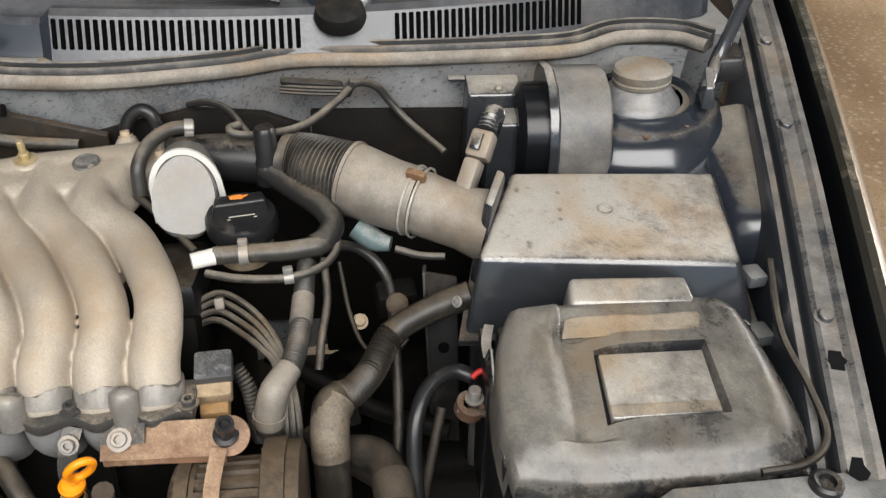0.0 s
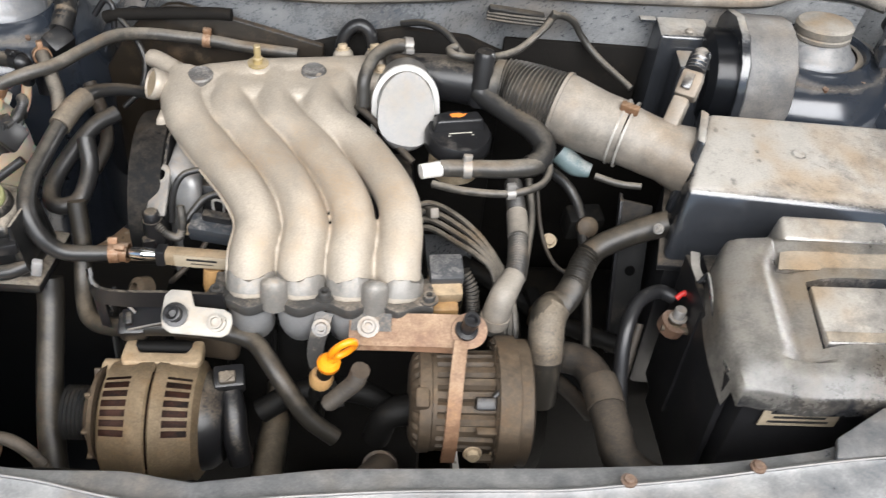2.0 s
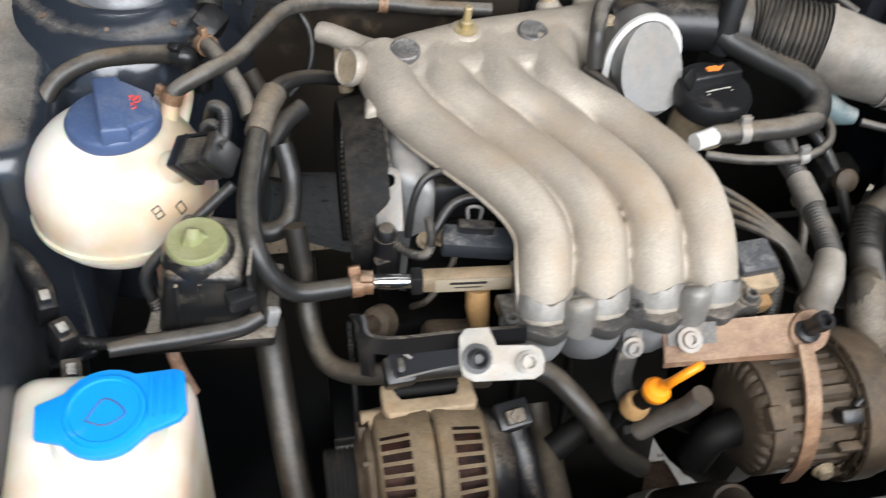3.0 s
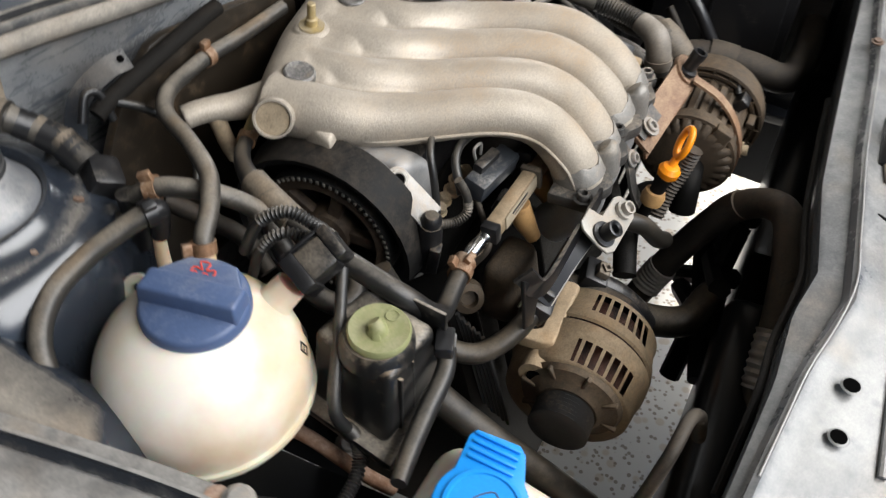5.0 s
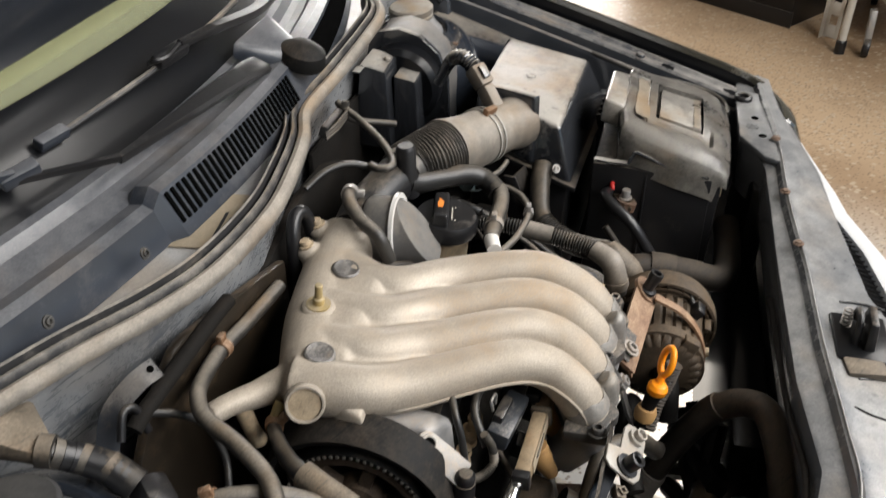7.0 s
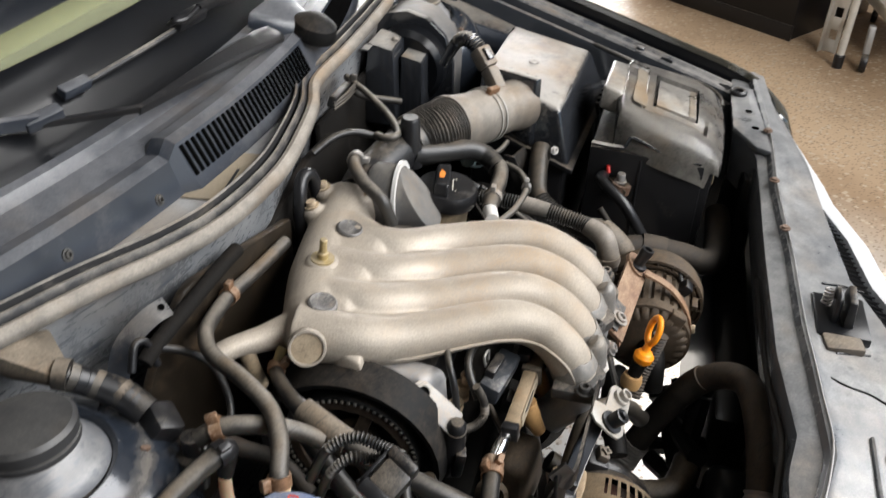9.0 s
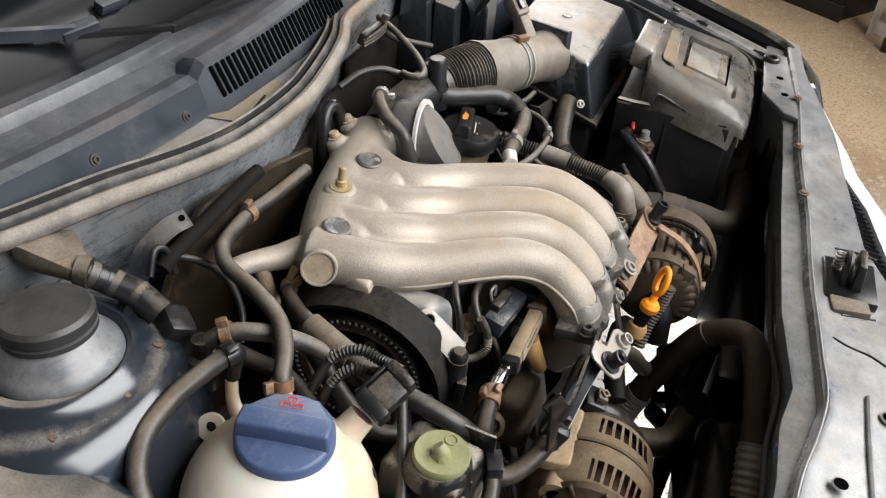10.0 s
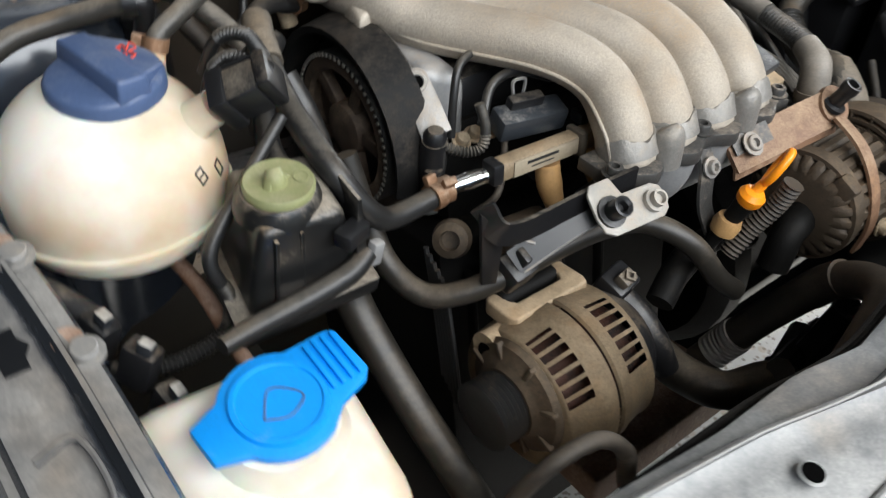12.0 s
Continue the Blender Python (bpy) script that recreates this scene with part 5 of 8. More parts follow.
TOPZ = lambda y: 0.827 + 0.27 * (y - 0.21)


def cover_shell():
    """Moulded top: rounded outline, hollow round the window plateau, dropped window, flared skirt."""
    def lines(c0, c1, lo, hi):
        base = [-1 + 2 * k / 30 for k in range(31)]
        keep = [t for t in base if min(abs(t - c0), abs(t - c1)) > 0.03]
        extra = [0.485, 0.515] if lo else [-0.595, -0.565, 0.485, 0.515]
        keep = [t for t in keep if min(abs(t - e) for e in extra) > 0.02]
        return sorted(keep + extra + [c0 - 0.012, c0 + 0.006, c1 - 0.006, c1 + 0.012])

    cx, cy, hx, hy = 0.3900, 0.186, 0.1260, 0.076
    u0, u1, v0, v1 = (0.346 - cx) / hx, (0.4445 - cx) / hx, (0.1465 - cy) / hy, (0.211 - cy) / hy
    us, vs = lines(u0, u1, 0, 0), lines(v0, v1, 1, 0)
    k = 0.16
    bm = bmesh.new()
    grid = []

    def place(u, v):
        x = u * math.sqrt(max(0.0, 1 - k * v * v * u * u * 1.2))
        y = v * math.sqrt(max(0.0, 1 - k * u * u * v * v * 1.2))
        taper = 1.0 - 0.085 * (v + 1) * (0.55 if u < 0 else 1.0) * 0.9
        return cx + x * hx * taper + 0.004 * u, cy + y * hy

    for v in vs:
        row = []
        for u in us:
            x, y = place(u, v)
            e = max(abs(u), abs(v) if v > 0 else abs(v) * 0.98)
            z = TOPZ(y)
            z -= 0.007 * max(0.0, (e - 0.86) / 0.14) ** 2.0
            lft = math.exp(-((x - 0.328) / 0.024) ** 2) * (1 if v > -0.72 else 0.3)
            rgt = math.exp(-((x - 0.466) / 0.010) ** 2) * (0.6 if -0.6 < v < 0.7 else 0.0)
            z -= 0.0125 * lft * min(1.0, max(0.0, (0.85 - v) / 0.4)) + 0.004 * rgt
            z -= 0.009 * max(0.0, (-v - 0.45) / 0.55) ** 1.6 + 0.022 * max(0.0, (u - 0.62) / 0.38) ** 2
            z += 0.006 * math.exp(-((x - 0.302) / 0.016) ** 2) * min(1.0, max(0.0, (0.85 - abs(v)) / 0.4))
            if v > 0.50 and -0.58 < u < 0.50:
                z -= 0.0028
            if u0 < u < u1 and v0 < v < v1:
                z -= 0.011
            row.append(bm.verts.new((x, y, z)))
        grid.append(row)
    for a, b in zip(grid, grid[1:]):
        for i in range(len(us) - 1):
            bm.faces.new((a[i], a[i + 1], b[i + 1], b[i]))
    n, m_ = len(us), len(vs)
    loop = [(i, 0) for i in range(n)] + [(n - 1, j) for j in range(1, m_)] + [(i, m_ - 1) for i in range(n - 2, -1, -1)] + [(0, j) for j in range(m_ - 2, 0, -1)]
    last = [grid[j][i] for i, j in loop]
    for drop, flare in ((0.0025, 0.030), (0.008, 0.055), (0.018, 0.070), (0.028, 0.078)):
        ring = []
        for (i, j), base in zip(loop, last):
            u, v = us[i], vs[j]
            deep = 1.0 + 0.75 * min(1.0, max(0.0, (-u - 0.75) / 0.2)) if v > -0.85 else 0.8
            x, y = place(u, v)
            top = grid[j][i].co
            wide = flare * (1.5 if v < -0.9 else 0.8)
            ring.append(bm.verts.new((x + (x - cx) * flare * 0.8, y + (y - cy) * wide * (1.0 if y < cy else 0.4), top.z - drop * deep)))
        for q in range(len(loop)):
            r = (q + 1) % len(loop)
            bm.faces.new((last[q], last[r], ring[r], ring[q]))
        last = ring
    bmesh.ops.solidify(bm, geom=bm.faces[:], thickness=0.002)
    return bm


part("shell", cover_shell(), COVER, cov, "", 32)
part("window_panel", hexa([(0.3485, 0.1480, TOPZ(0.148) - 0.014), (0.4395, 0.1490, TOPZ(0.149) - 0.014), (0.4395, 0.2070, TOPZ(0.207) - 0.014), (0.3485, 0.2070, TOPZ(0.207) - 0.014), (0.3485, 0.1480, TOPZ(0.148) - 0.004), (0.4395, 0.1490, TOPZ(0.149) - 0.004), (0.4395, 0.2070, TOPZ(0.207) - 0.005), (0.3485, 0.2070, TOPZ(0.207) - 0.005)], 0.002), COVER, cov, "dusty recessed fuse panel")
part("panel_tan_stain", box((0.090, 0.010, 0.0006), pose(0.394, 0.1545, TOPZ(0.1545) - 0.0036, 15.1, 0, 0), 0.0002), COVER_TAN, cov, "tan dust along the panel edge")
rng_c = random.Random(3)
edge = [(0.320 + 0.012 * k, 0.2195 + 0.003 * rng_c.random()) for k in range(11)] + [(0.446 - 0.012 * k, 0.2395 + 0.004 * rng_c.random()) for k in range(11)]
part("tan_dust_band", slab([(x, y - 0.21) for x, y in edge], 0.0, 0.0008, Matrix.Translation((0, 0.21, TOPZ(0.21) - 0.0026)) @ pose(0, 0, 0, 15.1, 0, 0), 0), COVER_TAN, cov, "tan dust lying in the recess")
part("window_floor", hexa([(0.343, 0.143, TOPZ(0.143) - 0.02), (0.448, 0.143, TOPZ(0.143) - 0.02), (0.448, 0.214, TOPZ(0.214) - 0.02), (0.343, 0.214, TOPZ(0.214) - 0.02), (0.343, 0.143, TOPZ(0.143) - 0.012), (0.448, 0.143, TOPZ(0.143) - 0.012), (0.448, 0.214, TOPZ(0.214) - 0.012), (0.343, 0.214, TOPZ(0.214) - 0.012)], 0), PAINT_DARK, cov)
part("rear_tab", hexa([(0.332, 0.250, 0.80), (0.450, 0.246, 0.80), (0.447, 0.285, 0.81), (0.336, 0.288, 0.81), (0.335, 0.255, 0.8375), (0.447, 0.252, 0.8365), (0.444, 0.280, 0.8435), (0.338, 0.283, 0.8445)], 0.005, 3), COVER, cov)
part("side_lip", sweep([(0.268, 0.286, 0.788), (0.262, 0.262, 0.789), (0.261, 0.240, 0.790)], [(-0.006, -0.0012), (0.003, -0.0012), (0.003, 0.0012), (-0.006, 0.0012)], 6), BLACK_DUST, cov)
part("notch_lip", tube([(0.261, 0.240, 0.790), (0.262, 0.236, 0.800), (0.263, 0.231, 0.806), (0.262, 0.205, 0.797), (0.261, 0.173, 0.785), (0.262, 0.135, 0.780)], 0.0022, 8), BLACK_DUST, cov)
part("side_wall", hexa([(0.264, 0.128, 0.60), (0.270, 0.128, 0.60), (0.270, 0.288, 0.60), (0.264, 0.288, 0.60), (0.260, 0.130, 0.777), (0.268, 0.130, 0.777), (0.268, 0.286, 0.786), (0.260, 0.286, 0.786)], 0.002), BLACK, cov, "tall black side wall round the battery")
part("wall_rib", box((0.004, 0.003, 0.15), pose(0.261, 0.215, 0.70), 0.001), BLACK, cov)

# ---- relay box, arch cover ----
rel = thing("relay_box", (0.31, 0.60, 0.78), "black relay box with a grey dusty top", "relay box")
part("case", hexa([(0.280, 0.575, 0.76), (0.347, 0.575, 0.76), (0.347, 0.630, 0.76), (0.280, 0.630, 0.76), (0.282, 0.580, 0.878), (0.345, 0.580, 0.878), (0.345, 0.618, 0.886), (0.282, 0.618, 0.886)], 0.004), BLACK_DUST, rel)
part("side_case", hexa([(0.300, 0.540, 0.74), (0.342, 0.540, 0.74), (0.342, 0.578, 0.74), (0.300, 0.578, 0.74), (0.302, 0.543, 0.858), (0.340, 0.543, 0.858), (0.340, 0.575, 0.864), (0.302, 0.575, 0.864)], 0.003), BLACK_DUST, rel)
part("knob", lathe([(0.005, 0), (0.005, 0.003), (0.003, 0.005)], axis((0.318, 0.588, 0.880), (0, -0.2, 1)), 14), TUBE_GREY, rel)
part("bracket", box((0.02, 0.012, 0.003), pose(0.272, 0.615, 0.882), 0.001), BLACK_DUST, rel)
arch = thing("brake_servo_cover", (0.40, 0.58, 0.70), "rounded grey plastic cover over the brake servo", "cover")
prof = [(0.640, 0.66), (0.642, 0.84), (0.634, 0.875), (0.615, 0.897), (0.585, 0.903), (0.555, 0.895), (0.528, 0.870), (0.515, 0.83), (0.512, 0.66)]
for nm, x0, x1, g in (("shell", 0.378, 0.440, 0.0), ("edge_flange", 0.368, 0.380, 0.004)):
    bm = loft([[V(x, 0.577 + (y - 0.577) * (1 + k), z + (k * 0.1)) for y, z in prof] for x, k in ((x0, g * 8), (x0 + 0.002, g * 10), (x1 - 0.003, g * 10), (x1, g * 8 - 0.03))])
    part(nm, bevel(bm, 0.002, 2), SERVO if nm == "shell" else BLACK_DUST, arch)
part("drum", lathe([(0.05, 0.0), (0.058, 0.008), (0.058, 0.05)], axis((0.335, 0.578, 0.83), (1, 0, 0)), 32), PAINT_DARK, arch, "black servo drum in the cover's shade")

# ---- coolant tank ----
tank = thing("coolant_tank", (-0.498, 0.416, 0.70), "milky round coolant expansion tank, stained at the seam", "coolant tank")
TC = (-0.495, 0.416, 0.772)
up_, low_ = [], []
for k in range(21):
    t = math.pi / 2 * k / 20
    up_.append((max(0.004, 0.0745 * math.cos(t) ** 0.92), 0.0715 * math.sin(t)))
    low_.append((max(0.004, 0.072 * math.cos(t) ** 0.8), -0.021 - 0.034 * math.sin(t)))
part("upper_half", lathe([(0.0738, -0.019), (0.0745, -0.009)] + up_, pose(*TC), 48, False), TANK, tank)
part("lower_half", lathe(low_[::-1] + [(0.073, -0.019)], pose(*TC), 48, False), TANK, tank)
part("seam", lathe([(0.073, -0.019), (0.0768, -0.018), (0.0768, -0.014), (0.073, -0.013)], pose(*TC), 48, False), TANK, tank)
part("filler_neck", lathe([(0.034, -0.02), (0.033, 0.0), (0.033, 0.006)], axis((-0.489, 0.413, 0.838), (0.05, 0.02, 1)), 36), TANK, tank)
cm = Matrix.Translation((-0.488, 0.412, 0.834)) @ Matrix.Diagonal((0.97, 0.97, 1, 1)) @ pose(0, 0, 0, 2, 2, -80)
capb = part("cap", lathe([(0.0355, 0.0), (0.0375, 0.002), (0.0375, 0.010), (0.036, 0.0125), (0.034, 0.0135), (0.010, 0.0145), (0.003, 0.0145)], cm, 48), BLUE_CAP, tank, "blue plastic screw cap")
part("grip_bar", hexa([cm @ V(*p) for p in ((-0.0362, -0.012, 0.010), (0.0362, -0.012, 0.010), (0.0362, 0.012, 0.010), (-0.0362, 0.012, 0.010), (-0.0345, -0.0095, 0.026), (0.0345, -0.0095, 0.026), (0.0345, 0.011, 0.0235), (-0.0345, 0.011, 0.0235))], 0.0025, 3), BLUE_CAP, capb)
part("back_rise", hexa([cm @ V(*p) for p in ((-0.033, 0.008, 0.012), (0.033, 0.008, 0.012), (0.018, 0.0335, 0.012), (-0.018, 0.0335, 0.012), (-0.033, 0.008, 0.0235), (0.033, 0.008, 0.0235), (0.017, 0.032, 0.015), (-0.017, 0.032, 0.015))], 0.003, 3), BLUE_CAP, capb)
part("red_mark", tube([cm @ pose(0, 0.018, 0.0208, 19, 0, 0) @ V(x, y, 0) for x, y in ((-0.009, -0.004), (-0.007, 0.002), (-0.001, 0.001), (-0.004, 0.006), (0.003, 0.006), (0.002, 0.001), (0.008, 0.002), (0.007, -0.003), (0.001, -0.001), (-0.002, -0.006), (-0.005, -0.001), (-0.009, -0.004))], 0.0007, 6, 4), RED_INK, capb, "faded red warning mark")
part("outlet_neck", tube([(-0.455, 0.430, 0.815), (-0.449, 0.434, 0.830), (-0.444, 0.437, 0.844)], [0.012, 0.0078, 0.0070], 16), TANK, tank)
part("return_nipple", tube([(-0.450, 0.470, 0.785), (-0.441, 0.484, 0.800), (-0.436, 0.487, 0.820)], [0.008, 0.0055, 0.0050], 14), TANK, tank)
part("mount_lug", lathe([(0.0045, -0.003), (0.011, -0.003), (0.0115, 0.0), (0.011, 0.003), (0.0045, 0.003)], axis((-0.466, 0.490, 0.795), (-0.75, -0.25, 0.6)), 24, False), TANK, tank)
part("sensor_boss", tube([(-0.455, 0.388, 0.806), (-0.444, 0.380, 0.817), (-0.436, 0.374, 0.825)], [0.017, 0.0125, 0.0115], 16), TANK, tank)
for way, turn, rungs in (((0.470, -0.84, 0.28), 105, 3), ((0.690, -0.70, 0.20), 105, 2)):
    lm = axis(TC, way, turn) @ Matrix.Translation((0, 0, 0.0748))
    for k in range(rungs):
        part("level_mark", box((0.0007, 0.0062, 0.0008), lm @ Matrix.Translation((-0.005 + 10e-3 / (rungs - 1) * k, 0, 0)), 0), BLACK_INK, tank)
    for k in (-1, 1):
        part("level_mark", box((0.0107, 0.0007, 0.0008), lm @ Matrix.Translation((0, 0.0031 * k, 0)), 0), BLACK_INK, tank)
snap = thing("level_sensor_plug", (-0.42, 0.362, 0.83), "grey-black wired plug on the coolant tank", "connector")
sp = axis((-0.421, 0.362, 0.8365), (0.70, -0.45, 0.40), 25)
part("plug_body", box((0.024, 0.028, 0.030), sp, 0.003), BLACK, snap)
part("plug_shroud", box((0.028, 0.032, 0.012), sp @ Matrix.Translation((0, 0, -0.012)), 0.002), BLACK_CLEAN, snap)
for k in (-1, 1):
    part("frame_bar", box((0.003, 0.004, 0.034), sp @ Matrix.Translation((0.015, 0.010 * k, 0.002)), 0.001), BLACK_CLEAN, snap)
    part("frame_cross", box((0.003, 0.024, 0.004), sp @ Matrix.Translation((0.016, 0, 0.002 + 0.015 * k)), 0.001), BLACK_CLEAN, snap)
part("latch", box((0.005, 0.012, 0.022), sp @ Matrix.Translation((0.013, 0, 0.0)), 0.0015), RAIL_DARK, snap)
part("pale_key", box((0.008, 0.002, 0.012), sp @ Matrix.Translation((-0.002, -0.0155, -0.010)), 0.0006), WHITE_METAL, snap)
part("rear_cover", box((0.026, 0.030, 0.010), sp @ Matrix.Translation((0.002, 0, 0.019)), 0.003), BLACK, snap)
part("wire_boot", tube([sp @ V(0.004, 0.008, 0.022), (-0.402, 0.372, 0.853), (-0.402, 0.393, 0.857), (-0.412, 0.412, 0.848), (-0.420, 0.424, 0.82)], 0.0044, 10, 8, (0.4, 3, 0.0008, 0.003)), RUBBER, snap)
part("wire_boot", tube([sp @ V(0.0, 0.010, 0.022), (-0.405, 0.377, 0.842), (-0.411, 0.395, 0.843), (-0.420, 0.408, 0.830), (-0.425, 0.418, 0.80)], 0.0040, 10, 8, (0.4, 3, 0.0008, 0.003)), RUBBER, snap)

# ---- power steering reservoir ----
psr = thing("steering_fluid_reservoir", (-0.43, 0.31, 0.71), "black steering fluid reservoir with a pale green cap, dusty on top", "fluid reservoir")
part("body", hexa([(-0.470, 0.287, 0.722), (-0.387, 0.281, 0.722), (-0.376, 0.340, 0.728), (-0.455, 0.360, 0.726), (-0.455, 0.289, 0.788), (-0.400, 0.281, 0.788), (-0.389, 0.344, 0.790), (-0.442, 0.358, 0.790)], 0.007, 3), RESERVOIR, psr)
part("base_tray", hexa([(-0.480, 0.280, 0.708), (-0.380, 0.274, 0.710), (-0.369, 0.345, 0.718), (-0.464, 0.366, 0.716), (-0.482, 0.278, 0.722), (-0.378, 0.272, 0.724), (-0.367, 0.347, 0.731), (-0.466, 0.368, 0.729)], 0.003), RESERVOIR, psr)
for k in range(3):
    part("side_rib", hexa([(-0.452 + 0.020 * k, 0.284, 0.724), (-0.449 + 0.020 * k, 0.284, 0.724), (-0.449 + 0.020 * k, 0.290, 0.724), (-0.452 + 0.020 * k, 0.290, 0.724), (-0.448 + 0.017 * k, 0.284, 0.780), (-0.445 + 0.017 * k, 0.284, 0.780), (-0.445 + 0.017 * k, 0.292, 0.780), (-0.448 + 0.017 * k, 0.292, 0.780)], 0.0008), RESERVOIR, psr)
part("edge_fin", hexa([(-0.396, 0.276, 0.738), (-0.386, 0.276, 0.738), (-0.381, 0.330, 0.742), (-0.384, 0.330, 0.742), (-0.394, 0.276, 0.795), (-0.391, 0.276, 0.795), (-0.385, 0.332, 0.796), (-0.388, 0.332, 0.796)], 0.001), RESERVOIR, psr)
part("shoulder", lathe([(0.029, -0.010), (0.027, 0.0), (0.0235, 0.004)], axis((-0.429, 0.313, 0.792), (0.0, -0.05, 1)), 28), RESERVOIR, psr)
gm = axis((-0.429, 0.311, 0.7955), (0.0, -0.05, 1), 20)
gcap = part("cap", lathe([(0.0205, 0.0), (0.0225, 0.002), (0.0228, 0.006), (0.0215, 0.0080), (0.0165, 0.0070), (0.004, 0.0070)], gm, 36), GREEN_CAP, psr, "pale green screw cap with a spout")
part("spout", tube([gm @ V(-0.002, 0.001, 0.005), gm @ V(-0.002, 0.001, 0.0105), gm @ V(0.0, 0.004, 0.0150)], [0.0085, 0.0068, 0.0048], 14), GREEN_CAP, gcap)
part("cap_wing", hexa([gm @ V(*p) for p in ((-0.012, -0.003, 0.006), (0.010, -0.003, 0.006), (0.010, 0.004, 0.006), (-0.012, 0.004, 0.006), (-0.008, -0.0015, 0.0125), (0.004, -0.0015, 0.0115), (0.004, 0.003, 0.0115), (-0.008, 0.003, 0.0125))], 0.001), GREEN_CAP, gcap)
part("cap_mark", lathe([(0.0052, 0.0), (0.0052, 0.0007), (0.0043, 0.0007), (0.0043, 0.0)], gm @ Matrix.Translation((0.012, -0.008, 0.0073)), 18, False), GREEN_CAP, gcap)
part("catch", box((0.022, 0.014, 0.012), pose(-0.400, 0.274, 0.772, 0, 0, 20), 0.002), BLACK_CLEAN, psr)
part("catch_clip", box((0.010, 0.008, 0.018), pose(-0.379, 0.279, 0.742, 0, 15, 10), 0.002), ALLOY_GREY, psr)
hose_r = [(-0.500, 0.262, 0.742), (-0.478, 0.266, 0.740), (-0.442, 0.270, 0.738), (-0.405, 0.272, 0.741), (-0.386, 0.278, 0.746)]
part("front_pipe", tube(hose_r, [0.0060, 0.0072, 0.0076, 0.0076, 0.0072], 14), RUBBER, psr, "black pipe along the reservoir tray")

# ---- washer tank ----
wash = thing("washer_tank", (-0.49, 0.19, 0.55), "yellowed washer fluid tank with a bright blue lid", "washer tank")
part("tank_body", hexa([(-0.575, 0.10, 0.50), (-0.450, 0.10, 0.50), (-0.445, 0.245, 0.50), (-0.575, 0.255, 0.50), (-0.575, 0.125, 0.718), (-0.450, 0.125, 0.716), (-0.436, 0.252, 0.735), (-0.575, 0.262, 0.738)], 0.026, 5), TANK, wash)
part("filler", lathe([(0.045, -0.02), (0.040, 0.0), (0.034, 0.010), (0.034, 0.014)], axis((-0.498, 0.201, 0.728), (0, -0.12, 1)), 32), TANK, wash)
bmx = Matrix.Translation((-0.496, 0.203, 0.742)) @ pose(0, 0, 0, 6, 0, 4) @ Matrix.Diagonal((0.94, 0.94, 1, 1))
disc = [(0.036 * math.cos(a), 0.036 * math.sin(a)) for a in [radians(k) for k in range(0, 360, 10)]]
out = [(0.058, 0.024), (0.052, 0.028), (0.022, 0.029)] + [(0.0365 * math.cos(radians(a)), 0.0365 * math.sin(radians(a))) for a in range(60, 150, 12)] + [(-0.050, 0.015), (-0.050, -0.012)] + [(0.0365 * math.cos(radians(a)), 0.0365 * math.sin(radians(a))) for a in range(212, 305, 12)] + [(0.030, -0.022), (0.052, -0.016), (0.058, -0.010)]
lid = part("lid", slab(out, 0, 0.007, bmx, 0.002, 2), BLUE_LID, wash, "bright blue flip lid")
part("lid_dome", lathe([(0.030, 0.007), (0.029, 0.0095), (0.026, 0.0098), (0.025, 0.0085), (0.006, 0.0085)], bmx, 36), BLUE_LID, lid)
for k in range(4):
    part("grip_rib", box((0.003, 0.036, 0.004), bmx @ pose(0.033 + 0.0065 * k, 0.006, 0.0075, 0, 0, -4), 0.001), BLUE_LID, lid)
part("wiper_mark", tube([bmx @ V(-0.014, -0.006, 0.0085), bmx @ V(0.0, 0.010, 0.0085), bmx @ V(0.014, -0.004, 0.0085), bmx @ V(0.0, -0.012, 0.0085), bmx @ V(-0.014, -0.006, 0.0085)], 0.0007, 6, 6), BLUE_CAP, lid)

# ---- timing drive ----
tim = thing("timing_cover", (-0.31, 0.43, 0.65), "black timing cover round the toothed belt", "timing cover")
gx = -0.305
gc = (0.437, 0.722)
arc = [radians(a) for a in range(-75, 200, 11)]
ringo = []
for a in arc:
    ringo.append([V(x, gc[0] + r * math.cos(a), gc[1] + r * math.sin(a)) for x, r in ((gx - 0.004, 0.088), (gx + 0.030, 0.094), (gx + 0.032, 0.088), (gx + 0.030, 0.082), (gx - 0.002, 0.082))])
part("cover_band", loft(ringo), TIMING, tim)
part("back_plate", slab([(gc[0] + 0.09 * math.cos(a), gc[1] + 0.09 * math.sin(a)) for a in [radians(k) for k in range(-60, 240, 12)]] + [(0.36, 0.45), (0.52, 0.45)], 0, 0.004, Matrix(((0, 0, 1, gx + 0.030), (1, 0, 0, 0), (0, 1, 0, 0), (0, 0, 0, 1))), 0), BLACK, tim)
spr = thing("cam_sprocket", (gx, *gc), "brown cam sprocket with a toothed timing belt round it", "sprocket")
sm_ = axis((gx + 0.004, *gc), (-1, 0, 0))
part("rim", lathe([(0.050, -0.018), (0.062, -0.018), (0.062, 0.0), (0.052, 0.001), (0.050, -0.003)], sm_, 48, False), GEAR, spr)
part("hub", lathe([(0.024, -0.018), (0.022, 0.0), (0.014, 0.003), (0.010, 0.003)], sm_, 28), GEAR, spr)
for k in range(5):
    part("spoke", box((0.05, 0.013, 0.010), sm_ @ pose(0, 0, -0.009, 0, 0, 72 * k) @ Matrix.Translation((0.033, 0, 0)), 0.002), GEAR, spr)
part("belt", lathe([(0.0625, -0.020), (0.066, -0.020), (0.066, 0.002), (0.0625, 0.002)], sm_, 60, False), BELT, spr, "black toothed belt")
tooth = None
